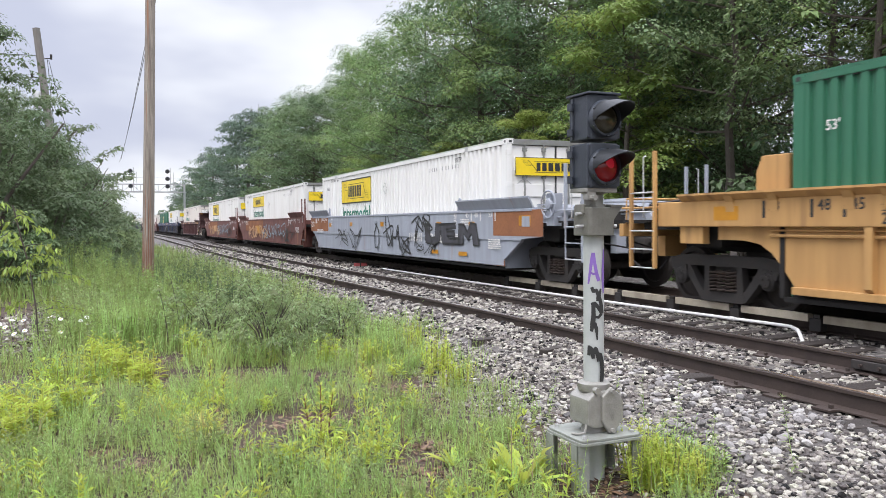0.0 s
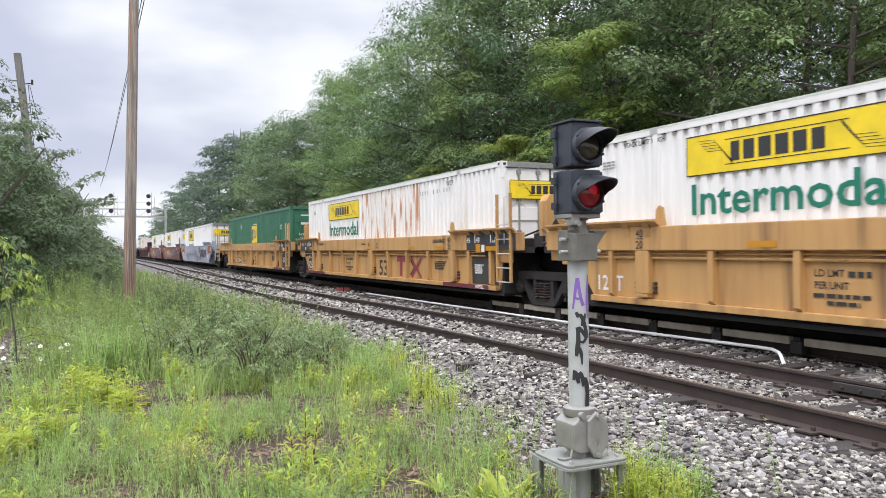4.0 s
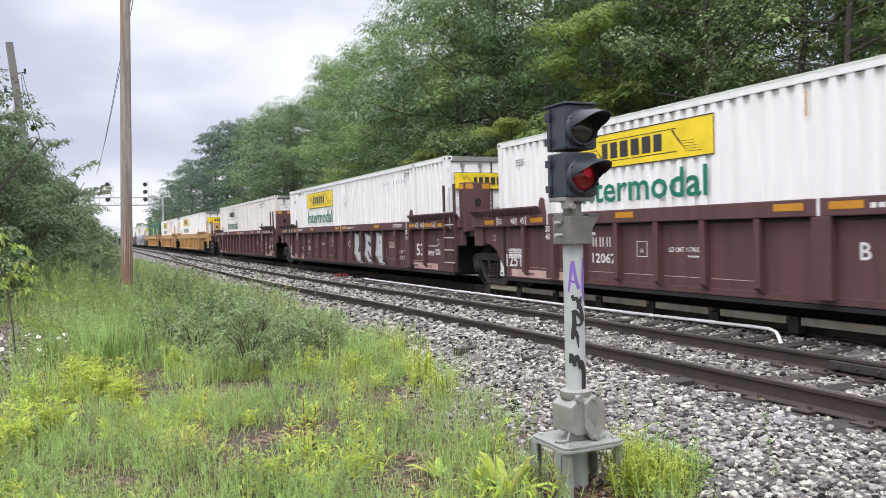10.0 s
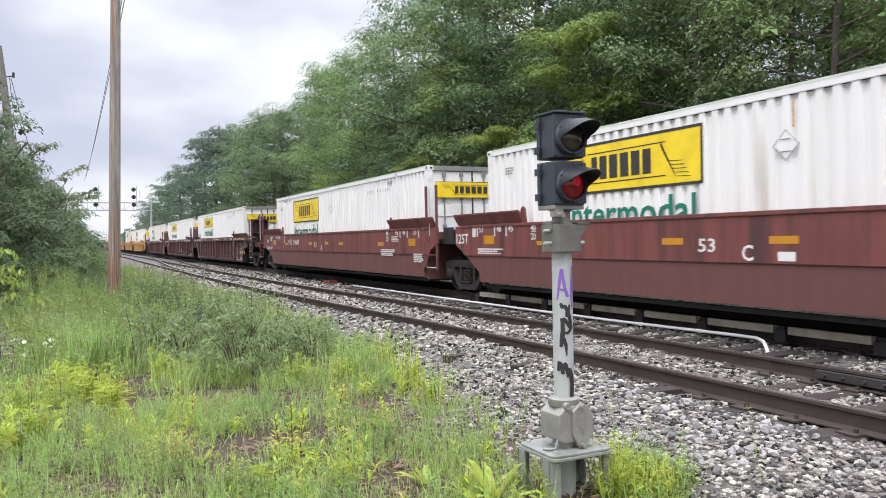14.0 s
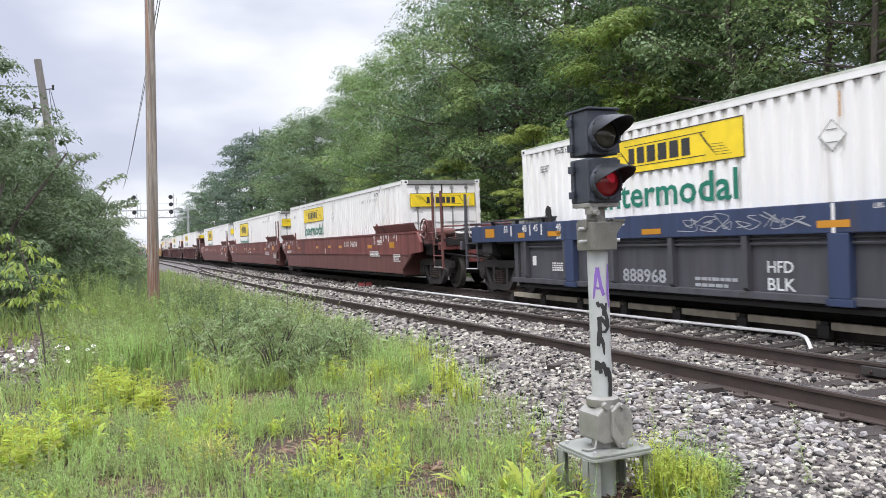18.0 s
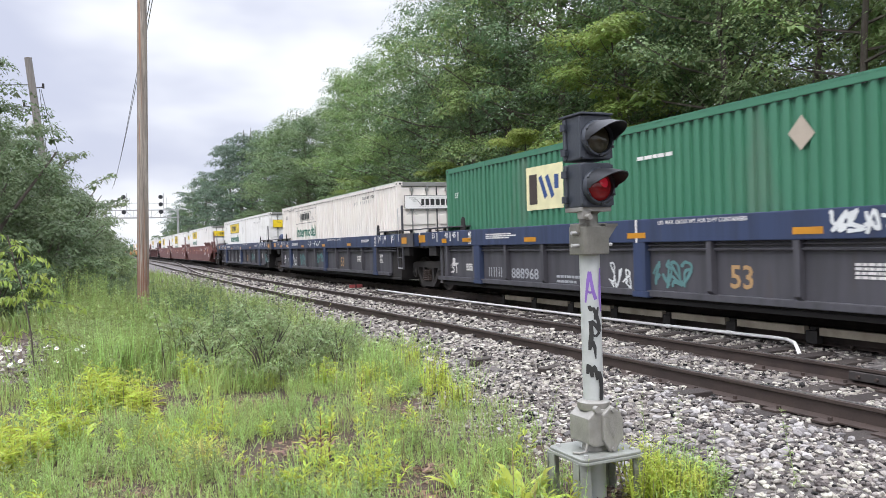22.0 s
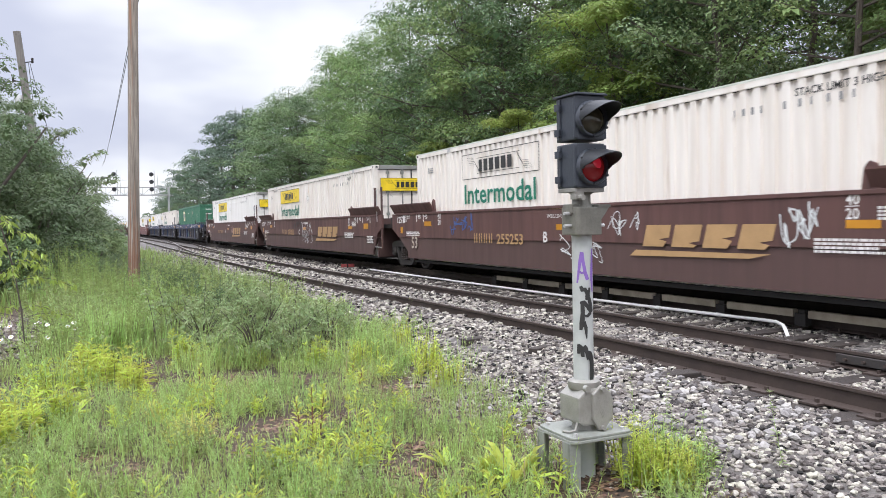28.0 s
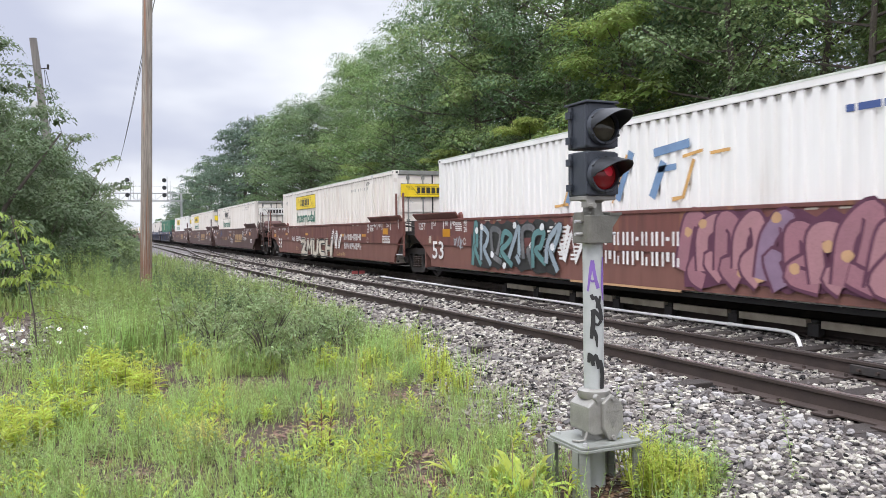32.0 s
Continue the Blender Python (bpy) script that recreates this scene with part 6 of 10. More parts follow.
def faded_marks(at):
    """Stencils and worn patches peculiar to one faded red unit; at: far mark, near mark, big number."""
    far_y, near_y, big = at
    def make(u, x, low):
        part("stencil", ring(Form(), far_y, 1.00, 0.075, x), M_MARK, u)
        part("stencil", ring(Form(), near_y, 0.98, 0.075, x), M_MARK, u)
        part("number", write(Form(), "53", 0.46, on_side(big, 0.54, x), 0.74), M_MARK, u, "large painted number")
        part("worn_patch", plate(Form(), on_side(big + 0.39, 1.14, x + 0.002), 0, 1.9, 0, 0.38), M_CNWC_OLD, u, "darker repainted patch")
        part("notice", plate(Form(), on_side(big + 0.24, 0.93, x), 0, 0.17, 0, 0.2), P_SAND, u)
        part("hatch", outline(Form(), far_y - 0.29, 0.45, 0.51, 0.17, 0.012, low), M_CNWC_OLD, u)
        part("hatch", outline(Form(), near_y + 0.69, 0.43, 0.60, 0.15, 0.012, low), M_CNWC_OLD, u)
        for y, w in ((far_y - 1.12, 0.26), (far_y - 1.71, 0.2), (near_y + 1.7, 0.2), (near_y + 1.2, 0.2)):
            part("label_strip", plate(Form(), on_side(y, 1.475, x), 0, w, 0, 0.025), P_SAND, u)
        tagged(part("small_print", bars(Form(), on_side(big - 1.02, 0.66, low), 0.64, 2, 0.04, 3), P_SAND, u), kind="stuff")
    return make


def firm_blocks(y, mat):
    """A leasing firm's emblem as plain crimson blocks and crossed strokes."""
    def make(u, x, low):
        p = on_side(y, 0.46, low - 0.003)
        for a, b, c, d in ((0.0, 1.0, 0.41, 0.58), (0.22, 0.41, 0.0, 0.41), (0.72, 0.90, 0.0, 0.41), (1.06, 1.20, 0.41, 0.58)):
            part("firm_emblem", plate(Form(), p, a, b, c, d), mat, u)
        for i, (pts, m) in enumerate((([(1.12, 0.0), (1.80, 0.52)], mat), ([(1.12, 0.52), (1.80, 0.0)], mat), ([(1.06, 0.46), (1.34, 0.26), (1.06, 0.06)], M_DARK))):
            part("firm_emblem", Form().ribbon(pts, 0.10 if m is mat else 0.06, on_side(y, 0.46, low - 0.006 - 0.003 * i)), m, u)
    return make


def yellow_marks(off, letter, black_near, black_far, number_patch, mid=0.0):
    """All stencils on the side of a yellow unit; off moves them with its stakes."""
    def make(u, x, low):
        def mark(form, mat=M_BLACK, name="stencil"):
            return part(name, form, mat, u)
        def small(y, z, w, rows, h, seed, up=False, mat=M_BLACK):
            tagged(mark(bars(Form(), on_side(y + off, z, x - 0.004 if up else low - 0.004), w, rows, h, seed), mat, "small_print"), kind="stuff")
        def box(name, y0, y1, z0, z1, mat, up=True, d=0.0):
            mark(plate(Form(), on_side(y0 + off, z0, (x if up else low) - d), 0, y0 - y1, 0, z1 - z0), mat, name)
        if black_near:
            box("dark_panel", 1.0, -1.29 - off, 1.20, 1.55, M_CBLK)
            box("dark_panel", 0.93, -0.34 - off, 0.42, 1.17, M_CBLK, False)
        if black_far:
            box("dark_panel", 16.90, 14.59, 1.20, 1.55, M_CBLK)
            box("dark_panel", 15.50, 14.63, 0.44, 1.17, M_CBLK, False)
            box("dark_panel", 16.15, 15.50, 0.97, 1.17, M_CBLK, False)
        white = M_MARK if black_near else M_BLACK
        for y, text in ((0.98, "45"), (0.51, "48"), (-0.24, "53")):
            mark(write(Form(), text, 0.125, on_side(y + off, 1.37, x - 0.003)), white)
            if text != "45":
                mark(plate(Form(), on_side(y + 0.075 + off, 1.36, x - 0.003), 0, 0.045, 0, 0.18), white)
        box("reflector", 0.53, 0.30, 1.15, 1.34, M_ORANGE, True, 0.003)
        box("reflector", 0.04, -0.46, 1.19, 1.29, M_ORANGE, True, 0.003)
        box("notice", 0.26, 0.10, 1.16, 1.32, M_MARK, True, 0.003)
        for y, z, w in ((2.79, 1.20, 0.48), (4.66, 1.24, 0.45), (8.08, 1.235, 0.46), (11.55, 1.23, 0.49)):
            box("reflector", y, y - w, z, z + 0.09, M_ORANGE, True, 0.003)
        for y in (2.06, 13.89):
            mark(plate(write(write(Form(), "40", 0.13, on_side(y + off, 1.40, x)), "20", 0.13, on_side(y + off, 1.22, x)), on_side(y + off, 1.372, x), 0, 0.18, 0, 0.014))
        small(2.94, 1.47, 0.80, 3, 0.020, 3, True)
        small(3.06, 0.92, 0.70, 5, 0.030, 4)
        small(0.80, 0.87, 0.44, 5, 0.030, 5, mat=white)
        mark(write(Form(), "20", 0.095, on_side(7.95 + off + mid, 1.345, x)))
        mark(write(Form(), letter, 0.17, on_side(7.23 + off + mid, 1.26, x)))
        small(8.64, 1.42, 0.44, 1, 0.04, 6, True)
        mark(write(outline(Form(), 8.33 + off, 0.53, 0.26, 0.26, 0.012, low), "H", 0.08, on_side(8.24 + off, 0.58, low)))
        mark(write(Form(), "53", 0.46, on_side(7.26 + off + mid, 0.45, low), 0.72), name="number")
        mark(write(Form(), "LD LMT", 0.09, on_side(10.59 + off, 0.87, low), 0.42))
        mark(write(Form(), "PER UNIT", 0.09, on_side(10.59 + off, 0.72, low), 0.48))
        small(10.12, 0.94, 0.30, 1, 0.07, 7)
        small(10.61, 0.66, 0.84, 1, 0.05, 8)
        small(10.41, 0.57, 0.45, 1, 0.05, 9)
        patch = part("crimson_patch", plate(Form(), on_side(2.41 + off, 0.315, -1.474), 0, 2.41, 0, 0.095), P_RED, u)
        part("small_print", bars(Form(), on_side(0.62 + off, 0.40, -1.478), 0.42, 3, 0.018, 10), M_MARK, patch)
        if black_far:
            for y, text, bar in ((16.14, "53", 15.86), (15.37, "48", 15.13), (14.90, "45", 15.0)):
                mark(write(Form(), text, 0.125, on_side(y + off, 1.37, x - 0.003)), M_MARK)
                mark(plate(Form(), on_side(bar + off, 1.36, x - 0.003), 0, 0.045, 0, 0.18), M_MARK)
            box("reflector", 16.83, 16.35, 1.22, 1.40, M_ORANGE, True, 0.003)
            box("reflector", 14.98, 14.60, 1.24, 1.33, M_ORANGE, True, 0.003)
            box("notice", 15.62, 15.48, 1.21, 1.34, M_MARK, True, 0.003)
            small(13.63, 1.48, 0.78, 3, 0.020, 11, True)
            small(15.45, 0.99, 0.78, 3, 0.026, 12, mat=M_MARK)
            box("crimson_patch", 15.6, 12.98, 0.315, 0.41, P_RED, False, 0.083)
        if number_patch:
            for y0, y1, text in (number_patch[:2] + ("",), number_patch[2:] + ("730442",)):
                p = part("number_patch", plate(Form(), on_side(y0, 0.47, low), 0, y0 - y1, 0, 0.32), M_CBLK, u)
                if text:
                    part("reporting_mark", write(Form(), text, 0.22, on_side(y0 - 0.06, 0.52, low - 0.004), y0 - y1 - 0.1), M_MARK, p)
                else:
                    tagged(part("reporting_mark", glyph_bars(Form(), on_side(y0 - 0.06, 0.52, low - 0.004), 4, 0.22, 0.95), M_MARK, p), kind="stuff")
    return make


CARS, LOADS = [], []


def put_unit(s_far, unit, load=None, shift=0.0):
    CARS.append((unit, s_far - CL))
    if load:
        LOADS.append((load, s_far - CL + shift))


YL, WH, CR, RU, GR = M_YELLOW, M_WHITE, M_CREAM, M_RUSTY, M_GREEN
T_WHITE = "white corrugated container with a yellow board, in a well car"
T_PLAIN = "dirty white corrugated container with a faded board, in a well car"
T_GREEN = "green corrugated container with a cream emblem, in a well car"
T_RUST = "white container with orange rust streaks, in a well car"
yel = "mustard yellow ribbed well car with white stencils"
mar = "dark maroon ribbed well car with white stencils"
red = "red-brown smooth-sided well car with rain streaks"
nav = "navy and dark grey ribbed well car"
brn = "brown smooth-sided well car with a gold emblem"
nwc = "faded red smooth-sided well car with graffiti"

# yellow three-unit car
ycar = dict(style="ribbed", paint=M_CYEL, stakes=9, stake_step=1.4875, lift=-0.14, ink=M_BLACK, arch=True, wheel=False, own_marks=True, near=(-0.38, 0.39, 0.88, 1.96))


def yellow_at(off, far_y):
    return dict(ycar, stake0=1.85 + off, wide=(1.85 + off, 7.80 + off, 13.75 + off), more_stakes=(0.98 + off, -0.11 + off, 14.59 + off), guide=(1.83 + off, far_y), refl=())


wcar = dict(style="ribbed", paint=M_CMAR, own_marks=True, low_z=0.27, sill_z=1.35, stakes=15, stake_step=1.005, arch="coupler", truck_near=-1.2, post_near=(-2.05, -2.65), tip_near=-2.05, wheel=False, box=True, lift=-0.09, near=(0.78, 1.42, 1.86, 2.6))
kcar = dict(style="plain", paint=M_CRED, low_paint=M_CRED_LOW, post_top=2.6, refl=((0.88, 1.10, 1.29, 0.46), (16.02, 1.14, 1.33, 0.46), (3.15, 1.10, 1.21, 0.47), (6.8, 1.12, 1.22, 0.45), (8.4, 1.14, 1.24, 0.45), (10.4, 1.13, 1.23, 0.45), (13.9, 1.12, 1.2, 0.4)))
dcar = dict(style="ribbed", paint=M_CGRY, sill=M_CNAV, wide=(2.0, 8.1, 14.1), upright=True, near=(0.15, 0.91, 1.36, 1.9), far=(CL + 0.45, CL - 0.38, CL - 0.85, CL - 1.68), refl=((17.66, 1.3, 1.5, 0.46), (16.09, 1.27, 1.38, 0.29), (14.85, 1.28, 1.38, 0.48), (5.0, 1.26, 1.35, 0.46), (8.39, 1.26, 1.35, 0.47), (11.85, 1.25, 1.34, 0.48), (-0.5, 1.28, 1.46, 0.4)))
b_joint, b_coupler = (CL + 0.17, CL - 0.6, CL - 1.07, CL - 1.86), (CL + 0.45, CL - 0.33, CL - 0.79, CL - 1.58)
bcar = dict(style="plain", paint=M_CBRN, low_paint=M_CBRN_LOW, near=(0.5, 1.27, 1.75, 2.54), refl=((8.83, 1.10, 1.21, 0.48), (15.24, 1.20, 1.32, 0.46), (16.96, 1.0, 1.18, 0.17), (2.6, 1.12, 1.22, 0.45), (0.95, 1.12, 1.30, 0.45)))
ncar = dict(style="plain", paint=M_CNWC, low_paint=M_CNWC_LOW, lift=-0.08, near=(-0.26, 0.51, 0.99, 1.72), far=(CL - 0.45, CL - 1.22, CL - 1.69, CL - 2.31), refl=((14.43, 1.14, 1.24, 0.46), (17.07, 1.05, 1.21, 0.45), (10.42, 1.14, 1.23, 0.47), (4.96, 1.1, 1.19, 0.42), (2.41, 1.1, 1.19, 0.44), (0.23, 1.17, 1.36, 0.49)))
put_unit(8.0, well_unit(yel, end_far="coupler", end_near="joint", seed=11, inner=(-0.58, CL - 0.5), truck_far=1.06, far=(CL - 0.38, CL - 1.15, CL - 1.62, 14.2), extra=(yellow_marks(-0.15, "B", True, False, (13.2, 12.2, 12.0, 10.7)), slab("reflector", 16.92, 16.44, 1.28, 1.48, M_ORANGE), chalk(5.30, 0.60, ([(0.0, 0.0), (0.30, 0.26)], [(0.0, 0.26), (0.30, 0.0)]), P_RED, 0.05)), **yellow_at(-0.15, 13.9)), container(T_GREEN, GR, "emblem", 3, (8.85, 1.62)), -0.45)
put_unit(-11.4, well_unit("mustard yellow ribbed well car with a black end panel", end_far="joint", end_near="joint", seed=12, inner=(-0.45, CL), far=(CL - 0.38, CL - 1.15, CL - 1.62, 13.6), limit_y=-0.63, extra=(yellow_marks(0.0, "C", True, True, ()), firm_blocks(5.76, P_TRED)), **yellow_at(0.0, 13.68)), container(T_RUST, RU, "yellow", 2), -0.32)
put_unit(-30.8, well_unit("mustard yellow ribbed well car with a long guide flange", end_far="joint", end_near="coupler", seed=13, far=(CL - 0.38, CL - 1.15, CL - 1.62, 13.6), limit_y=-0.63, extra=(yellow_marks(0.37, "A", False, False, (6.03, 5.12, 4.86, 3.63)), slab("notice", 1.10, 0.69, 0.44, 0.78, M_CBLK, False), slab("reflector", -0.74, -1.17, 1.24, 1.46, M_ORANGE)), **yellow_at(0.37, 13.7)), container(T_WHITE, WH, "yellow", 5))
# maroon three-unit car
def maroon_at(off, letter):
    return dict(wcar, stake0=1.29 + off, wide=(2.33 + off, 8.33 + off, 14.34 + off), letter=letter, letter_at=(7.89 + off, 0.83))


put_unit(-54.3, well_unit(mar, end_far="coupler", end_near="joint", seed=21, bow_far=0.75, far=(CL - 0.35, CL - 1.1, CL - 1.6, CL - 2.3), extra=(maroon_marks(0.0, "A", "joint"),), **maroon_at(0.0, "A")), container(T_PLAIN, CR, "white", 6), 0.15)
put_unit(-73.7, well_unit("dark maroon ribbed well car with white graffiti letters", end_far="joint", end_near="joint", seed=22, bow_far=0.91, limit_y=0.3, far=(CL + 0.25, CL - 0.5, CL - 0.95, CL - 1.7), extra=(maroon_marks(0.27, "C", "joint"), spurred(7.56, 0.345, 1.0, 1.03, 0.94, P_SILVER, M_BLACK), chalk(10.24, 0.86, ([(0.09, 0.42), (0.03, 0.14), (0.0, 0.0), (0.22, 0.0)], [(0.20, 0.16), (0.34, 0.22), (0.30, 0.32), (0.22, 0.26), (0.22, 0.10), (0.36, 0.06)], [(0.66, 0.36), (0.46, 0.34), (0.40, 0.10), (0.56, -0.04), (0.70, 0.08), (0.54, 0.16)]), P_WHITE), chalk(3.95, 1.2, ([(0.0, 0.10), (0.14, 0.11)], [(0.07, 0.1), (0.06, 0.0)], [(0.16, 0.1), (0.27, 0.08), (0.2, 0.05), (0.28, 0.02), (0.16, 0.0)], [(0.42, 0.1), (0.32, 0.08), (0.42, 0.03), (0.31, 0.0)]), P_WHITE, 0.016)), **maroon_at(0.27, "C")), container(T_WHITE, WH, "yellow", 17), 0.4)
blob_b = [(0.20, 0.22), (0.20, 0.46), (0.05, 0.44), (0.0, 0.28), (0.04, 0.06), (0.18, 0.0), (0.32, 0.05), (0.35, 0.18), (0.26, 0.28), (0.20, 0.22)]
blob_8 = [(0.12, 0.26), (0.10, 0.36), (0.17, 0.43), (0.29, 0.41), (0.32, 0.30), (0.26, 0.22), (0.34, 0.10), (0.28, 0.0), (0.12, 0.0), (0.01, 0.10), (0.05, 0.22), (0.12, 0.26)]
blob_0 = [(0.17, 0.50), (0.05, 0.42), (0.0, 0.25), (0.07, 0.06), (0.19, 0.0), (0.32, 0.10), (0.34, 0.22), (0.26, 0.28), (0.30, 0.40), (0.27, 0.49), (0.17, 0.50)]
put_unit(-92.6, well_unit("dark maroon ribbed well car with chalk drawings", end_far="joint", end_near="coupler", seed=23, bow_far=0.71, limit_y=0.15, far=(CL + 0.05, CL - 0.7, CL - 1.15, CL - 1.9), inner=(0.45, CL), extra=(maroon_marks(0.0, "B", "coupler"), chalk(5.87, 0.62, (blob_b,), P_WHITE), chalk(4.89, 0.64, (blob_8, [(0.16, 0.24), (0.24, 0.22), (0.30, 0.28)]), P_WHITE), chalk(3.95, 0.63, (blob_0,), P_WHITE), slab("placard", 0.13, -0.02, 0.64, 0.82, M_YELLOW, False)), **maroon_at(0.0, "B")), container(T_WHITE, WH, "yellow", 8), 0.5)
# red-brown three-unit car
crim = slab("crimson_patch", 3.0, -0.1, 0.325, 0.43, P_RED, False)
put_unit(-115.6, well_unit(red, end_far="coupler", end_near="joint", seed=41, letter="A", letter_at=(8.9, 0.92), extra=(number_bars(13.4, 1.34, 3, 0.2, "74609", M_MARK, True), number_bars(9.7, 1.22, 0, 0.17, "53", M_MARK, True), crim), **kcar), container(T_WHITE, WH, "yellow", 7))
put_unit(-134.9, well_unit(red, end_far="joint", end_near="joint", seed=42, letter="C", letter_at=(8.85, 0.92), extra=(number_bars(9.65, 1.22, 0, 0.19, "53", M_MARK, True), slab("notice", 8.27, 8.0, 0.92, 1.04, M_MARK), crim), **kcar), container(T_WHITE, WH, "yellow", 10))
put_unit(-154.2, well_unit(red, end_far="joint", end_near="coupler", seed=43, letter="B", letter_at=(8.9, 0.92), extra=(number_bars(6.0, 1.36, 3, 0.2, "74609", M_MARK, True), crim), **kcar), container(T_WHITE, WH, "yellow", 12))
# navy three-unit car
put_unit(-177.8, well_unit(nav + " with white graffiti", end_far="coupler", end_near="joint", seed=51, letter="B", letter_at=(14.3, 0.88), tank=True, extra=(number_big("53", 6.6, 0.50, 0.36, P_GOLD), number_bars(13.63, 0.68, 4, 0.22, "888968", P_GREYM), word("HFD", 9.31, 0.68, 0.16, 0.44, P_WHITE), word("BLK", 9.31, 0.44, 0.17, 0.47, P_WHITE), load_print(10.74), slab("centre_tick", 8.18, 8.13, 1.19, 1.56, M_MARK), spray(5.0, 0.40, 1.2, 0.6, 53, P_TEAL, 6, 0.03), spray(1.0, 0.40, 0.9, 0.6, 54, P_TEAL, 4, 0.03), spray(11.1, 1.24, 2.5, 0.28, 55, P_GREYM, 6, 0.014, True)), **dcar), container(T_WHITE, WH, "yellow", 9))
put_unit(-197.5, well_unit(nav + " with teal graffiti", end_far="joint", end_near="joint", seed=56, letter="C", letter_at=(14.6, 0.95), extra=(number_big("53", 6.2, 0.52, 0.34, P_GOLD), spray(14.0, 0.42, 1.1, 0.5, 57, P_WHITE, 4, 0.03), spray(12.6, 0.45, 1.0, 0.55, 58, P_TEAL, 5, 0.04), spray(9.7, 0.6, 1.0, 0.42, 63, P_TEAL, 4, 0.045), spray(10.8, 1.24, 2.1, 0.28, 64, P_WHITE, 5, 0.018, True)), **dcar), container(T_PLAIN, CR, "white", 3), 0.25)
put_unit(-217.0, well_unit(nav + " with white tags", end_far="joint", end_near="coupler", seed=59, letter="A", letter_at=(14.5, 0.95), extra=(number_big("53", 6.2, 0.52, 0.33, P_GOLD), number_bars(13.7, 0.69, 4, 0.22, "888968", P_GREYM), load_print(10.8), slab("centre_tick", 8.18, 8.13, 1.19, 1.56, M_MARK), spray(9.15, 0.38, 0.6, 0.5, 60, P_WHITE, 3, 0.035), spray(7.95, 0.42, 0.9, 0.52, 61, P_TEAL, 4, 0.05), spray(4.5, 1.24, 0.9, 0.3, 62, P_WHITE, 4, 0.05, True)), **dcar), container("faded green corrugated container with a cream emblem, on a navy car", M_GREENF, "emblem", 14, (12.05, 1.9)))
# brown three-unit car
put_unit(-241.0, well_unit(brn, end_far="coupler", end_near="joint", seed=71, far=b_coupler, letter="A", letter_at=(9.75, 0.90), extra=(number_big("53", CL + 0.5, 0.58, 0.36, P_SAND), number_bars(12.85, 1.08, 4, 0.22, "255253", P_GOLD, True), swoosh_name(7.05, 0.66, 3.1, 0.55, P_GOLD), spray(7.4, 0.75, 0.9, 0.6, 78, P_SALMON, 4, 0.016, True)), **bcar), container(T_WHITE, WH, "yellow", 11), 0.4)
put_unit(-260.4, well_unit(brn + " and chalk tags", end_far="joint", end_near="joint", seed=72, far=b_joint, letter="C", letter_at=(9.55, 0.90), extra=(number_big("53", CL + 0.35, 0.58, 0.40, P_SAND), number_bars(12.6, 1.11, 4, 0.22, "255253", P_GOLD, True), swoosh_name(6.8, 0.66, 3.1, 0.55, P_GOLD), spray(10.4, 1.10, 1.3, 0.4, 73, M_BLACK, 4, 0.035, True), spray(9.0, 0.5, 1.6, 0.9, 79, P_WHITE, 5, 0.018, True)), **bcar), container(T_WHITE, CR, "yellow", 17), 0.4)
put_unit(-279.7, well_unit(brn + " and white tags", end_far="joint", end_near="coupler", seed=74, far=b_joint, letter="B", letter_at=(9.3, 0.86), tank=True, extra=(number_big("53", CL + 0.0, 0.60, 0.32, P_SAND), number_bars(12.3, 1.02, 4, 0.22, "255253", P_GOLD, True), swoosh_name(6.55, 0.68, 3.1, 0.5, P_GOLD), spray(13.7, 0.95, 1.3, 0.55, 75, P_BLUE, 4, 0.03, True), spray(8.8, 0.5, 1.4, 0.6, 76, P_WHITE, 4, 0.02, True), spray(7.3, 0.98, 0.9, 0.45, 80, P_WHITE, 3, 0.018, True), spray(3.6, 0.85, 0.6, 0.62, 77, P_WHITE, 4, 0.022, True)), **bcar), container(T_PLAIN, CR, "white", 18))
# faded red three-unit car, two units of it
put_unit(-303.3, well_unit(nwc, end_far="coupler", end_near="joint", seed=81, extra=(faded_marks((13.89, 1.77, 16.0)), slab("worn_patch", 13.15, 11.15, 0.89, 1.13, M_CNWC_OLD, True, -0.001), number_bars(13.04, 1.09, 3, 0.215, "55370", M_MARK, True), two_bar_name(6.25, 0.62, 3.82, 0.74, M_MARK), throw_up(11.3, 0.27, 5.2, 0.74, "2MUCH", P_CREAM, M_BLACK, 82), spray(12.3, 0.46, 0.45, 0.18, 88, P_GOLD, 2, 0.03, True), spray(5.6, 0.36, 1.2, 0.16, 89, P_GOLD, 6, 0.02, True)), **ncar), container(T_WHITE, CR, "yellow", 20), -0.32)
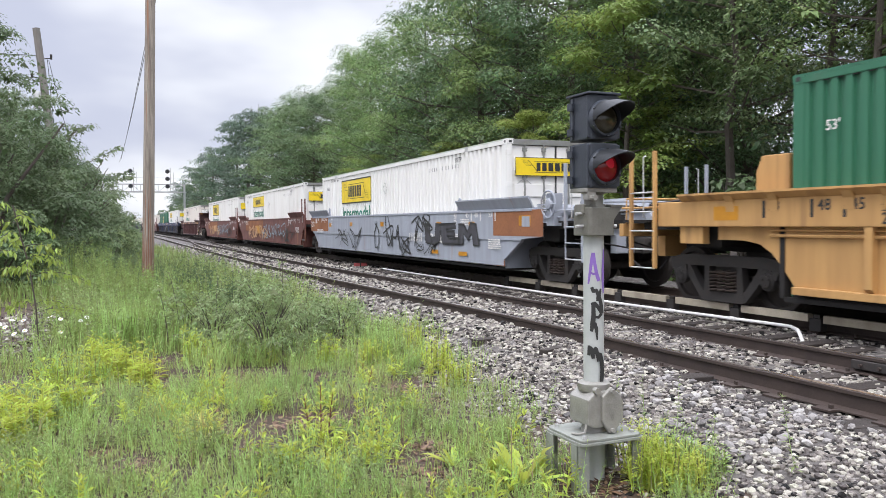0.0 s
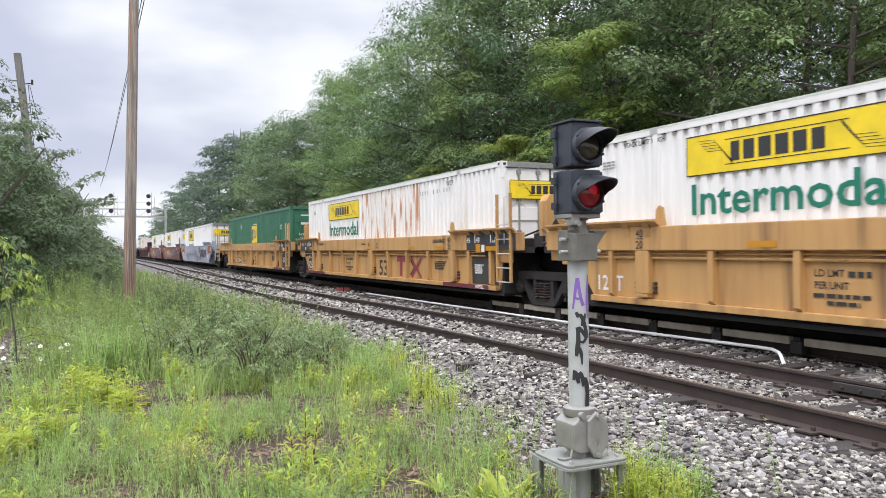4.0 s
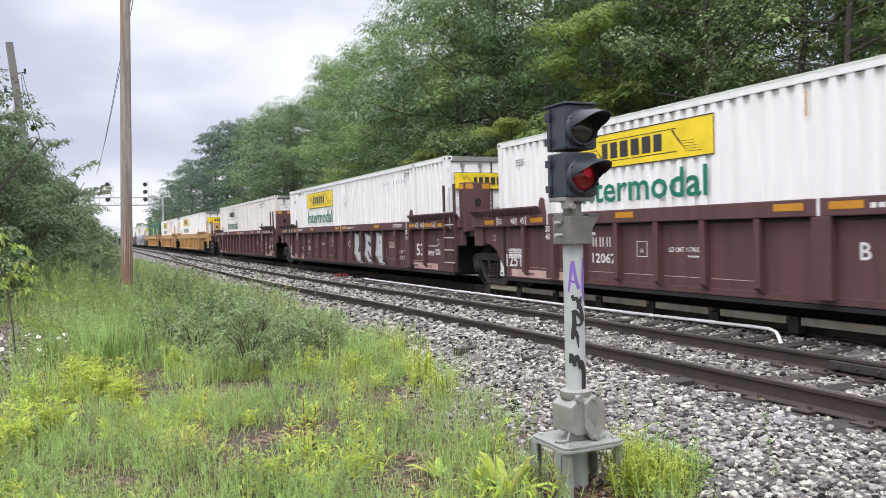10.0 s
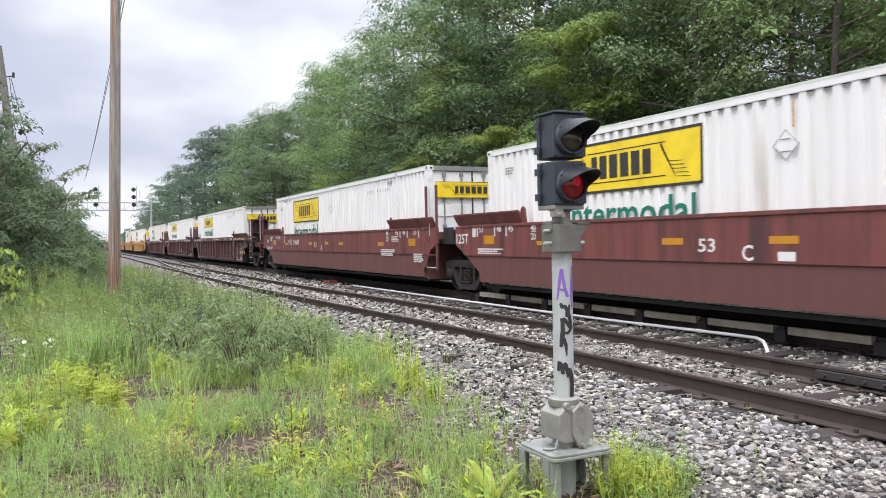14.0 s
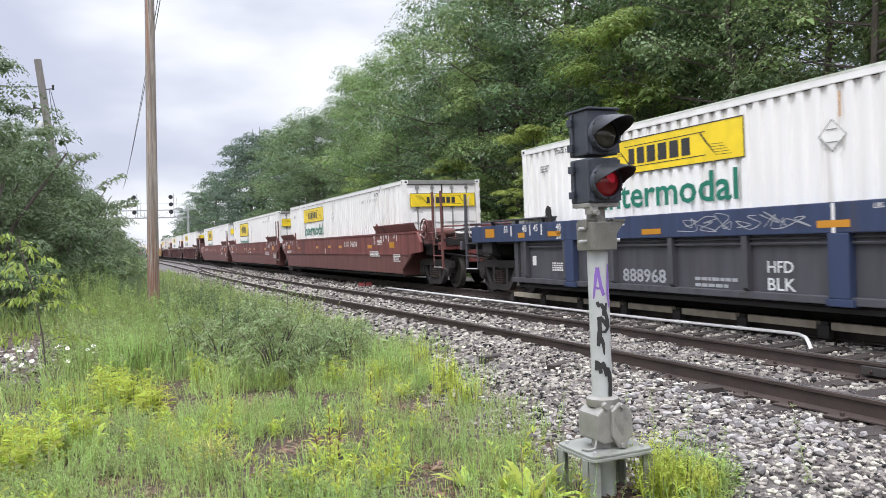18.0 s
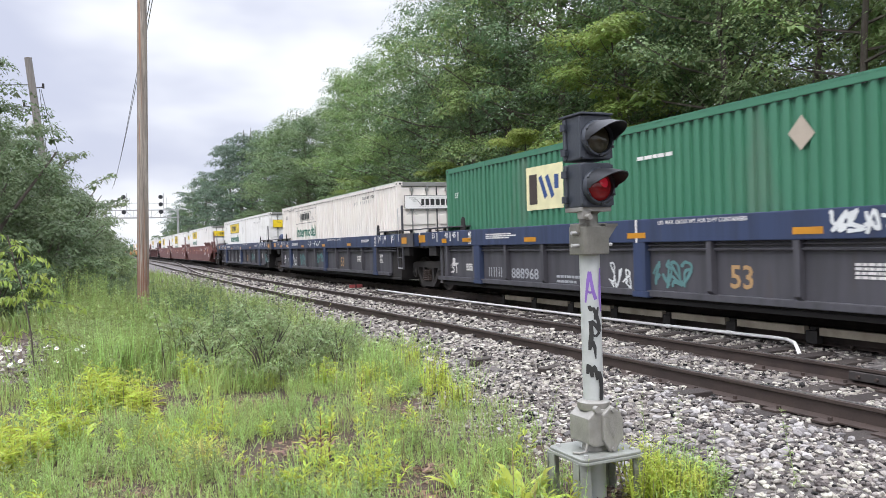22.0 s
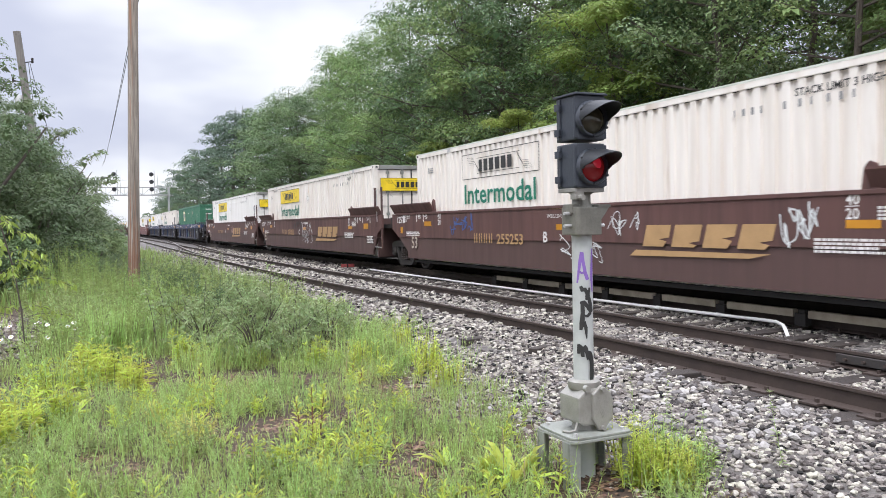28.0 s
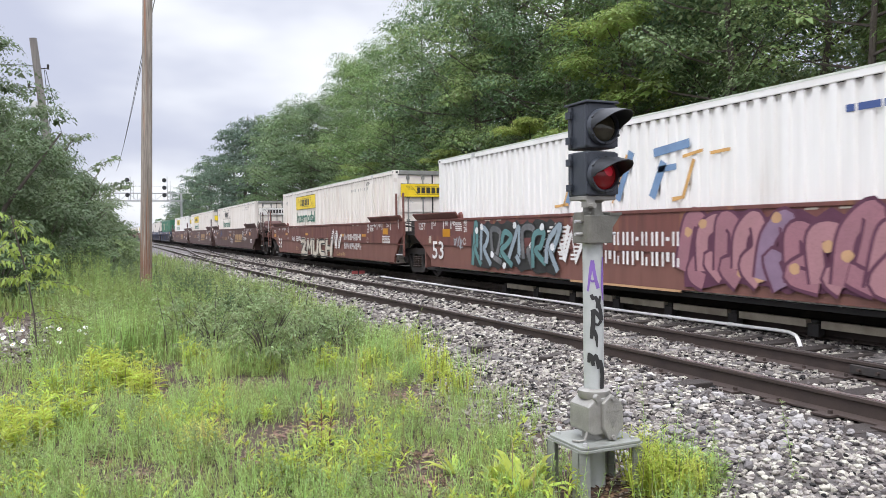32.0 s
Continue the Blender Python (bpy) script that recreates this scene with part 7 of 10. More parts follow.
put_unit(-322.6, well_unit(nwc + " in pink and teal", end_far="joint", end_near="joint", seed=83, limit_y=-0.29, limit_z=1.31, letter="C", letter_at=(10.66, 0.83), extra=(faded_marks((13.51, 1.77, 15.53)), two_bar_name(9.7, 0.64, 4.0, 0.74, M_MARK), wild(13.2, 0.33, 3.9, 1.15, 84, (P_TEAL, P_GREYB, P_SLATE), M_BLACK, P_WHITE, 8, 0.13), wild(5.8, 0.34, 5.65, 1.16, 86, (P_PINK, P_ROSE, P_PINK, P_ROSE, P_LILAC), P_PLUM, P_TAN, 14, 0.24), slab("rust_patch", 8.9, 5.8, 0.27, 0.47, P_TAN, False), slab("letter_ground", 10.80, 10.28, 0.77, 1.10, M_CNWC_OLD, True, 0.012), spray(8.85, 1.33, 0.95, 0.2, 87, P_ROSE, 5, 0.02, True), spray(14.16, 0.8, 0.55, 0.36, 90, P_GREYM, 3, 0.03, True)), **dict(ncar, far=(CL - 0.83, CL - 1.59, CL - 2.06, CL - 2.67), refl=((14.83, 1.11, 1.31, 0.46), (12.72, 1.13, 1.22, 0.46), (10.34, 1.12, 1.21, 0.43), (8.23, 1.13, 1.22, 0.45), (5.6, 1.11, 1.2, 0.5), (3.4, 1.12, 1.21, 0.45), (0.23, 1.17, 1.36, 0.49)))), container("white container with faded blue and amber strokes, in a well car", WH, "slashes", 22), -0.65)
# the car ahead of the yellow one, with its older paint
put_unit(31.6, well_unit("blue-grey smooth-sided well car with black graffiti and rusty ends", "plain", M_CSIL, None, "joint", "coupler", 91, extra=(slab("rust_panel", 0.3, -1.9, 0.98, 1.54, P_RUST, True, -0.001), slab("rust_panel", 0.2, -0.2, 0.3, 0.85, P_RUST, False, -0.002), slab("rust_panel", CL + 1.2, CL - 1.6, 0.98, 1.54, P_RUST, True, -0.001), number_bars(5.6, 1.0, 4, 0.24, "732506", M_MARK, True), spray(13.8, 0.30, 3.4, 0.95, 92, M_BLACK, 4, 0.04, True), spray(9.0, 0.30, 5.0, 1.2, 93, M_BLACK, 6, 0.06, True), throw_up(4.4, 0.72, 3.3, 0.55, "UEM", M_CGRY, M_BLACK, 94), spray(5.2, 0.38, 1.6, 0.4, 97, M_BLACK, 3, 0.03, True)), refl=((14.4, 1.16, 1.30, 0.32), (11.6, 1.18, 1.32, 0.32), (8.2, 1.18, 1.32, 0.32), (3.6, 1.16, 1.30, 0.34), (1.6, 1.16, 1.30, 0.34), (-0.9, 1.20, 1.42, 0.5), (4.0, 0.46, 0.56, 0.5), (2.2, 0.46, 0.56, 0.5))), container(T_WHITE, WH, "yellow", 13))
rust_u = well_unit("rust-brown smooth-sided well car with orange graffiti", "plain", M_CNWC, None, "joint", "joint", 95, extra=(slab("rust_panel", 14.8, 9.0, 0.9, 1.5, P_RUST), spray(14, 0.4, 6, 0.9, 96, P_TAN, 7, 0.08, True), spray(9.5, 0.45, 6, 0.9, 98, P_GREYB, 7, 0.07, True), spray(5.5, 0.4, 4, 0.9, 99, M_BLACK, 5, 0.06, True), slab("tan_panel", 7.5, 2.0, 0.40, 0.85, P_TAN, False), slab("firm_board", 11.4, 9.8, 0.75, 1.2, M_ORANGE, True, 0.004)))
rust_load = container(T_WHITE, WH, "yellow", 15)
put_unit(51.0, rust_u, rust_load)


def repeat_unit(s_far, unit, load):
    put_unit(s_far, copy_thing(unit, pose(0, 0, 0)), copy_thing(load, pose(0, 0, 0)) if load else None)


near_things = dict((round(s + CL, 1), (c, l)) for (c, s), (l, _) in zip(CARS, LOADS))
c, l = near_things[31.6]
repeat_unit(70.3, rust_u, l)
# older part of the train, already far away
s = 93.9
for pattern in ((-92.6, -54.3), (-197.5, -30.8), (-217.0, 8.0), (-115.6, -54.3), (-134.9, -30.8), (-154.2, -73.7), (-177.8, -197.5), (-197.5, -30.8), (-217.0, -73.7), (-241.0, -54.3), (-260.4, -197.5)):
    repeat_unit(s, near_things[pattern[0]][0], near_things[pattern[1]][1] if s < 280 else None)
    s += 23.6 if pattern[0] in (-92.6, -154.2, -217.0) else 19.35
LOCO_S = s + 3.6


def locomotive():
    """A helper engine in the middle of the train, its headlamp lit, facing the cars behind it."""
    e = thing("locomotive", "dark diesel locomotive with a lit headlamp, far down the line", "locomotive")
    part("frame", Form().box(-1.5, 1.5, -11, 11, 0.9, 1.4), M_DARK, e, bevel=0.03)
    part("hood", Form().box(-0.95, 0.95, -3, 10, 1.4, 4.3).box(-1.4, 1.4, 5, 9, 3.3, 4.4), M_CBLK, e, bevel=0.08)
    part("cab", Form().prism([(-8.0, 1.4), (-3.0, 1.4), (-3.0, 4.6), (-6.2, 4.6), (-6.4, 3.3), (-8.0, 3.2)], -1.5, 1.5), M_CMAR, e, bevel=0.06)
    part("nose", Form().box(-1.0, 1.0, -9.6, -8.0, 1.4, 3.0), M_CMAR, e, bevel=0.1)
    part("windscreen", Form().box(-1.2, 1.2, -6.48, -6.38, 3.5, 4.3), M_LENS_D, e)
    part("fuel_tank", Form().box(-1.3, 1.3, -3, 3, 0.25, 0.9), M_DARK, e, bevel=0.1)
    for x in (-0.26, 0.26):
        part("headlamp", Form().turned([(0.24, 0.0), (0.20, -0.05), (0.06, -0.09)], 16, (x, -9.62, 2.75), "y"), glowing("headlamp_glow", (1.0, 0.78, 0.48), 60.0), e, "lit warm headlamp")
    for y in (-6.6, 6.6):
        t = part("truck", truck_meshes()[0][0], None, e)
        t.location = (0, y, 0)
        for d in (-0.89, 0.89):
            w = part("wheelset", wheelset_mesh(), None, t)
            w.location = (0, d, RAIL + WHEEL_R)
    return e


loco = locomotive()
CARS.append((loco, LOCO_S + 11))

# ---- the dwarf signal beside the siding ----
SX, SY, SG = 2.90, 4.23, -0.36


def at_signal(form):
    form.v = [(x + SX, y + SY, z) for x, y, z in form.v]
    return form


def rounded(w, d, r, n=4):
    """Outline of a rounded rectangle w x d about the origin."""
    out = []
    for cx, cy, a0 in ((w / 2 - r, d / 2 - r, 0), (-w / 2 + r, d / 2 - r, 90), (-w / 2 + r, -d / 2 + r, 180), (w / 2 - r, -d / 2 + r, 270)):
        for i in range(n + 1):
            a = radians(a0 + 90 * i / n)
            out.append((cx + r * math.cos(a), cy + r * math.sin(a)))
    return out


def build_signal():
    s = thing("railway_signal", "two-lens dwarf signal, red lit, with tagged post", "railway signal")
    part("post", at_signal(Form().turned([(0.066, 0.28), (0.066, 1.28)], 28)), M_POST, s, "pale grey painted steel post", smooth=True)
    part("collar", at_signal(Form().prism(rounded(0.20, 0.20, 0.03), 1.26, 1.44, "z").prism(rounded(0.24, 0.10, 0.02), 1.40, 1.46, "z")), M_CAST_D, s, "grimy cast collar", bevel=0.006)
    for z in (1.32, 1.40):
        for q in (-1, 1):
            part("bolt", at_signal(Form().rod((q * 0.09, -0.03, z), (q * 0.155, -0.03, z), 0.011, 8)), M_GALV, s)
    part("gusset", at_signal(Form().prism([(0.07, 1.34), (0.15, 1.44), (0.07, 1.44)], -0.10, -0.06, "y").box(0.06, 0.155, -0.105, -0.055, 1.44, 1.455)), M_CAST_D, s)
    part("neck", at_signal(Form().turned([(0.075, 1.44), (0.06, 1.47), (0.06, 1.52), (0.09, 1.54)], 20)), M_CAST_D, s, smooth=True)
    part("mounting_plate", at_signal(Form().prism(rounded(0.24, 0.20, 0.02), 1.535, 1.562, "z")), M_CAST, s, bevel=0.004)
    part("mounting_lug", at_signal(Form().box(-0.11, -0.05, -0.10, -0.04, 1.49, 1.54).rod((-0.08, -0.10, 1.50), (-0.08, -0.14, 1.50), 0.018, 10)), M_CAST, s)
    part("cap", at_signal(Form().prism(rounded(0.255, 0.27, 0.02), 2.148, 2.162, "z")), M_SIG, s, bevel=0.004)
    for z0, z1, lens in ((1.865, 2.148, M_LENS_D), (1.562, 1.845, M_LENS_R)):
        zc = (z0 + z1) / 2 - 0.01
        head = part("signal_head", at_signal(Form().prism(rounded(0.225, 0.235, 0.02), z0, z1, "z")), M_SIG, s, "dark blue-grey cast housing", bevel=0.01)
        part("cover_flange", at_signal(Form().box(-0.122, 0.122, -0.115, -0.095, z0 + 0.01, z1 - 0.01)), M_SIG, head, bevel=0.006)
        part("back_flange", at_signal(Form().box(-0.124, 0.124, 0.05, 0.068, z0 + 0.01, z1 - 0.01)), M_SIG, head, bevel=0.006)
        for z in (z0 + 0.055, z1 - 0.065):
            part("hinge_lug", at_signal(Form().rod((-0.135, 0.06, z - 0.022), (-0.135, 0.06, z + 0.022), 0.022, 10).box(-0.135, -0.11, 0.045, 0.075, z - 0.015, z + 0.015)), M_SIG, head)
        bez = Form()
        bez.turned([(0.118, 0.0), (0.118, -0.022), (0.110, -0.034), (0.098, -0.034), (0.095, -0.020), (0.095, 0.0)], 32, (0, -0.118, zc), "y")
        part("bezel", at_signal(bez), M_SIG, head, smooth=True)
        part("lens", at_signal(Form().turned([(0.094, -0.010), (0.085, -0.022), (0.06, -0.036), (0.03, -0.043), (0.008, -0.045)], 28, (0, -0.118, zc), "y")), lens, head, "red lit glass lens" if lens is M_LENS_R else "dark unlit glass lens", smooth=True)
        # added glowing disc puts the bright upper-right spot on the lens
        if lens is M_LENS_R:
            part("lit_patch", at_signal(Form().turned([(0.040, -0.036), (0.033, -0.0425), (0.02, -0.0455), (0.005, -0.0465)], 18, (0.012, -0.118, zc + 0.016), "y")), M_LENS_HOT, head, "added glowing disc for the lens's bright spot", smooth=True)
        for i in range(6):
            a = radians(30 + 60 * i)
            part("bolt", at_signal(Form().rod((0.108 * math.cos(a), -0.145, zc + 0.108 * math.sin(a)), (0.108 * math.cos(a), -0.162, zc + 0.108 * math.sin(a)), 0.009, 6)), M_HOOD, head)
        # the hood: an open shell over the lens, longest at the top
        v, f, n = [], [], 18
        for k, rad in enumerate((0.112, 0.106)):
            for i in range(n + 1):
                a = radians(-8 + 196 * i / n)
                reach = 0.03 + 0.21 * max(0.0, math.sin(a)) ** 0.7
                for q in (0.0, 0.5, 1.0):
                    drop = 0.030 * q * max(0.0, math.sin(a))
                    v.append((rad * math.cos(a) * (1 - 0.08 * q), -0.142 - reach * q, zc + rad * math.sin(a) * (1 - 0.05 * q) - drop * q))
        m = (n + 1) * 3
        for k in (0, m):
            for i in range(n):
                for q in range(2):
                    c = k + i * 3 + q
                    f.append((c, c + 1, c + 4, c + 3))
        for i in range(n):
            f.append((i * 3 + 2, m + i * 3 + 2, m + i * 3 + 5, i * 3 + 5))
        for i in (0, n):
            for q in range(2):
                f.append((i * 3 + q, i * 3 + q + 1, m + i * 3 + q + 1, m + i * 3 + q))
        part("hood", at_signal(Form().add(v, f)), M_HOOD, head, "black metal hood", smooth=True)
    # junction box at the foot of the post
    jb = part("junction_box", at_signal(Form().prism([(-0.125, 0.06), (-0.125, 0.22), (-0.06, 0.27), (0.09, 0.27), (0.145, 0.20), (0.145, 0.06), (0.08, 0.035), (-0.08, 0.035)], -0.12, 0.10, "y")), M_CAST, s, "cast aluminium junction box", bevel=0.014)
    part("lid", at_signal(Form().prism([(-0.03, 0.24), (0.04, 0.295), (0.11, 0.24), (0.12, 0.08), (0.06, 0.0), (0.02, 0.0), (-0.03, 0.08)], -0.145, -0.115, "y")), M_CAST, jb, bevel=0.008)
    tri = Form()
    for a, b in (((0.0, 0.19), (0.10, 0.19)), ((0.10, 0.19), (0.05, 0.085)), ((0.05, 0.085), (0.0, 0.19)), ((0.03, 0.175), (0.05, 0.11)), ((0.07, 0.175), (0.05, 0.11))):
        tri.ribbon([a, b], 0.006, lambda u, w: (u - 0.01, -0.148, w))
    part("raised_emblem", at_signal(tri), M_CAST, jb)
    for x, z in ((0.04, 0.27), (0.04, 0.02)):
        part("bolt", at_signal(Form().rod((x, -0.14, z), (x, -0.165, z), 0.015, 8)), M_CAST, jb)
    part("clamp", at_signal(Form().turned([(0.10, 0.255), (0.105, 0.265), (0.105, 0.305), (0.085, 0.315), (0.068, 0.32)], 24).rod((-0.06, -0.10, 0.275), (-0.06, -0.135, 0.275), 0.022, 12)), M_CAST, s, smooth=True)
    part("neck_pipe", at_signal(Form().turned([(0.085, -0.006), (0.075, 0.045)], 20)), M_CAST, s, smooth=True)
    part("base_plate", at_signal(Form().prism(rounded(0.465, 0.425, 0.05), -0.020, -0.005, "z")), M_BASE, s, "weathered grey-green base plate", bevel=0.004)
    part("plate_rim", at_signal(Form().prism(rounded(0.48, 0.44, 0.05), -0.041, -0.022, "z")), M_BASE, s, bevel=0.004)
    part("cable_riser", at_signal(Form().turned([(0.055, SG - 0.05), (0.055, -0.041)], 20, (0.03, 0.02, 0))), M_POST, s, "green-grey cable tube", smooth=True)
    for x, y in ((-0.205, -0.185), (0.205, -0.185), (-0.205, 0.185), (0.205, 0.185)):
        part("leg", at_signal(Form().box(x - 0.04, x + 0.04, y - 0.007, y + 0.007, SG - 0.05, -0.039).box(x - 0.006 + math.copysign(0.034, x), x + 0.006 + math.copysign(0.034, x), min(y, y - math.copysign(0.075, y)), max(y, y - math.copysign(0.075, y)), SG - 0.05, -0.039)), M_BASE, s)
    part("conduit", at_signal(Form().path([(-0.11, -0.09, 0.08), (-0.14, -0.10, 0.012), (-0.18, -0.09, 0.006), (-0.20, -0.05, 0.004)], 0.008, 8)), M_CAST, s)
    for x, y in ((-0.18, -0.16), (0.18, -0.16), (0.18, 0.16), (-0.18, 0.16)):
        part("nut", at_signal(Form().rod((x, y, -0.006), (x, y, 0.012), 0.014, 6)), M_GALV, s)
    # sprayed tags on the post, wrapped round it
    def wrap(d):
        return lambda u, w: (SX + (0.0672 + d) * math.sin(u / 0.066 - 1.73), SY - (0.0672 + d) * math.cos(u / 0.066 - 1.73), w)
    strokes = (
        ("purple_tag", M_PURPLE, "purple sprayed tag", (
            ([(0.040, 0.95), (0.052, 1.03), (0.062, 1.10), (0.072, 1.15)], [0.012, 0.018, 0.022, 0.022]),
            ([(0.072, 1.15), (0.080, 1.09), (0.092, 1.02), (0.108, 0.97)], [0.022, 0.020, 0.022, 0.024]),
            ([(0.050, 1.03), (0.070, 1.015), (0.098, 1.02)], [0.012, 0.014, 0.014]),
            ([(0.150, 1.17), (0.144, 1.06), (0.140, 0.98), (0.146, 0.89)], [0.016, 0.026, 0.026, 0.012]))),
        ("black_tag", M_BLACK, "black sprayed tag", (
            ([(0.062, 0.93), (0.072, 0.905), (0.090, 0.91), (0.106, 0.88), (0.100, 0.84)], [0.020, 0.026, 0.024, 0.028, 0.02]),
            ([(0.122, 0.92), (0.110, 0.87), (0.128, 0.81), (0.144, 0.76)], [0.014, 0.026, 0.03, 0.022]),
            ([(0.058, 0.82), (0.080, 0.825), (0.104, 0.80), (0.128, 0.76)], [0.018, 0.028, 0.026, 0.022]),
            ([(0.072, 0.82), (0.074, 0.75), (0.068, 0.69), (0.060, 0.645)], [0.024, 0.028, 0.032, 0.018]),
            ([(0.128, 0.76), (0.104, 0.735), (0.082, 0.74)], [0.022, 0.018, 0.014]),
            ([(0.076, 0.70), (0.092, 0.66), (0.096, 0.59)], [0.03, 0.022, 0.008]),
            ([(0.042, 0.49), (0.050, 0.545), (0.064, 0.52), (0.072, 0.47)], [0.018, 0.03, 0.03, 0.02]),
            ([(0.068, 0.50), (0.086, 0.535), (0.096, 0.50), (0.100, 0.45)], [0.022, 0.03, 0.024, 0.01]),
            ([(0.092, 0.50), (0.112, 0.495), (0.128, 0.45), (0.134, 0.37), (0.128, 0.29)], [0.024, 0.034, 0.036, 0.032, 0.016]),
            ([(0.124, 0.40), (0.118, 0.34), (0.116, 0.30)], [0.02, 0.014, 0.006]))))
    for name, paint, label, lines in strokes:
        for k, (pts, wide) in enumerate(lines):
            part(name, Form().sprayed(pts, wide, wrap(0.0006 * k)), paint, s, label)
    return s


build_signal()

# ---- white pipe, heater ducts, joint bar and marker by the tracks ----
pipe = thing("pipe", "white plastic pipe lying beside the main track", "pipe", at=(0.05, 0, 0.055))
pts = [(8.25, 24.0, -0.19), (8.27, 17.0, -0.18), (8.30, 12.4, -0.17), (8.32, 10.4, -0.16), (8.34, 9.0, -0.145), (8.36, 7.9, -0.135), (8.32, 7.62, -0.13), (8.18, 7.38, -0.14), (8.02, 7.2, -0.17), (7.95, 7.1, -0.24)]
part("pipe_run", Form().path(pts, 0.024, 10), M_PIPE, pipe, smooth=True)
for p in ((8.27, 17.0, -0.18), (8.32, 10.0, -0.157), (8.345, 8.7, -0.142)):
    part("coupling", Form().rod((p[0], p[1] - 0.05, p[2]), (p[0], p[1] + 0.05, p[2]), 0.030, 10), M_PIPE, pipe)

duct_me = Form().prism([(-0.05, -0.105), (0.05, -0.105), (0.05, -0.012), (0.03, 0.0), (-0.05, 0.0)], -0.6, 0.6, "y").mesh("cover", M_DUCT, 0.006)
foot_me = Form().box(-0.06, 0.06, -0.09, 0.09, -0.22, -0.05).box(-0.03, 0.05, -0.05, 0.05, -0.05, 0.0).mesh("foot", M_STEEL, 0.01)
y = 2.4
while y < 16:
    d = thing("heater_duct", "beige metal duct cover along the main rail", "duct", "duct covers along the rail", at=(8.66, y, RISE + 0.02))
    part("cover", duct_me, None, d)
    ft = part("foot", foot_me, None, d)
    ft.location = (0, 0.72, 0)
    y += 1.44

joint = thing("rail_joint", "dark bolted joint bar on the siding rail", "rail joint", at=(near_x(5.2) + 0.7535 - 0.045, 5.2, RAIL - 0.09))
part("joint_bar", Form().box(-0.022, 0.022, -0.45, 0.45, -0.045, 0.045), M_STEEL, joint, bevel=0.008)
for q in (-0.33, -0.12, 0.12, 0.33):
    part("bolt", Form().rod((-0.02, q, 0), (-0.055, q, 0), 0.018, 6), M_RAIL, joint)

marker = thing("track_marker", "small faded red marker board between the tracks", "marker", at=(8.15, 26.0, -0.26))
part("stake", Form().box(-0.02, 0.02, -0.02, 0.02, 0, 0.3), M_DARK, marker)
part("board", Form().box(-0.24, 0.24, -0.015, 0.0, 0.12, 0.23), material("marker_red", (0.32, 0.06, 0.06), 0.7, 0, (0.2, 0.05, 0.05), 6, 60, 0.7, 0.15, 0.1), marker)

wood = thing("plank", "weathered grey plank lying on gravel", "plank", at=(-1.75, 12.2, -0.30))
wood.rotation_euler = (0, 0, radians(12))
part("board", Form().box(-0.11, 0.11, -1.3, 1.2, 0, 0.06), M_POLEG, wood, bevel=0.008)


# ---- poles and wires ----
def utility_pole(label, foot, top, r0, r1, mat, arm):
    p = thing("utility_pole", label, "utility pole")
    foot, top = Vector(foot), Vector(top)
    f = Form()
    pts = [foot.lerp(top, i / 10) for i in range(11)]
    f.loft(pts, [r0 + (r1 - r0) * i / 10 for i in range(11)], 18)
    part("shaft", f, mat, p, smooth=True)
    for k, (z, side) in enumerate(arm):
        b = foot.lerp(top, (z - foot.z) / (top.z - foot.z))
        part("bracket", Form().rod(b, b + Vector((side * 0.42, 0, 0.08)), 0.022).rod(b + Vector((side * 0.40, 0, 0.02)), b + Vector((side * 0.40, 0, 0.22)), 0.045, 10), M_STEEL, p)
    return p


pole = utility_pole("tall brown wooden utility pole with split grain", (0.93, 20.5, -0.45), (1.22, 20.5, 10.2), 0.145, 0.105, M_POLE, ((8.15, 1), (8.0, -1), (8.9, 1)))
r_pole = random.Random(8)
for k in range(9):
    # bare reddish strips where the weathered skin has split away, low on the shaft
    a0, half, z0, z1 = radians(-160 + 17 * k), radians(r_pole.uniform(6, 9.5)), -0.4, r_pole.uniform(0.9, 2.5)
    v = []
    for i in range(9):
        z = z0 + (z1 - z0) * i / 8
        t = (z + 0.45) / 10.65
        cx, rad, h = 0.93 + 0.29 * t, 0.145 - 0.04 * t + 0.003, half * (1 - 0.95 * (i / 8) ** 3) * r_pole.uniform(0.75, 1.1)
        for q in (-1, 0, 1):
            v.append((cx + rad * math.cos(a0 + q * h), 20.5 + rad * math.sin(a0 + q * h), z))
    part("bare_strip", Form().add(v, [(3 * i + q, 3 * i + q + 1, 3 * i + q + 4, 3 * i + q + 3) for i in range(8) for q in (0, 1)]), M_POLER, pole, "bare reddish wood")
leaner = utility_pole("leaning grey weathered utility pole among bushes", (-1.45, 36, -0.5), (-2.43, 36, 9.45), 0.18, 0.14, M_POLEG, ((8.2, 1), (7.4, -1), (6.3, -1)))


can = part("transformer", Form().turned([(0.05, -0.36), (0.13, -0.34), (0.14, -0.30), (0.14, 0.30), (0.12, 0.36), (0.04, 0.38)], 14, (-2.44, 35.9, 6.5)), M_GALV, leaner, "small grey transformer can", smooth=True)
part("strap", Form().box(-2.40, -2.14, 35.86, 35.94, 6.55, 6.60), M_STEEL, can)


def cable(label, points, r=0.014, sag=0.3):
    c = thing("cable", label, "cable")
    f = Form()
    a, b = Vector(points[0]), Vector(points[1])
    pts = []
    for i in range(17):
        t = i / 16
        q = a.lerp(b, t)
        pts.append((q.x, q.y, q.z - sag * 4 * t * (1 - t)))
    part("strand", f.path(pts, r, 5), M_WIRE, c)


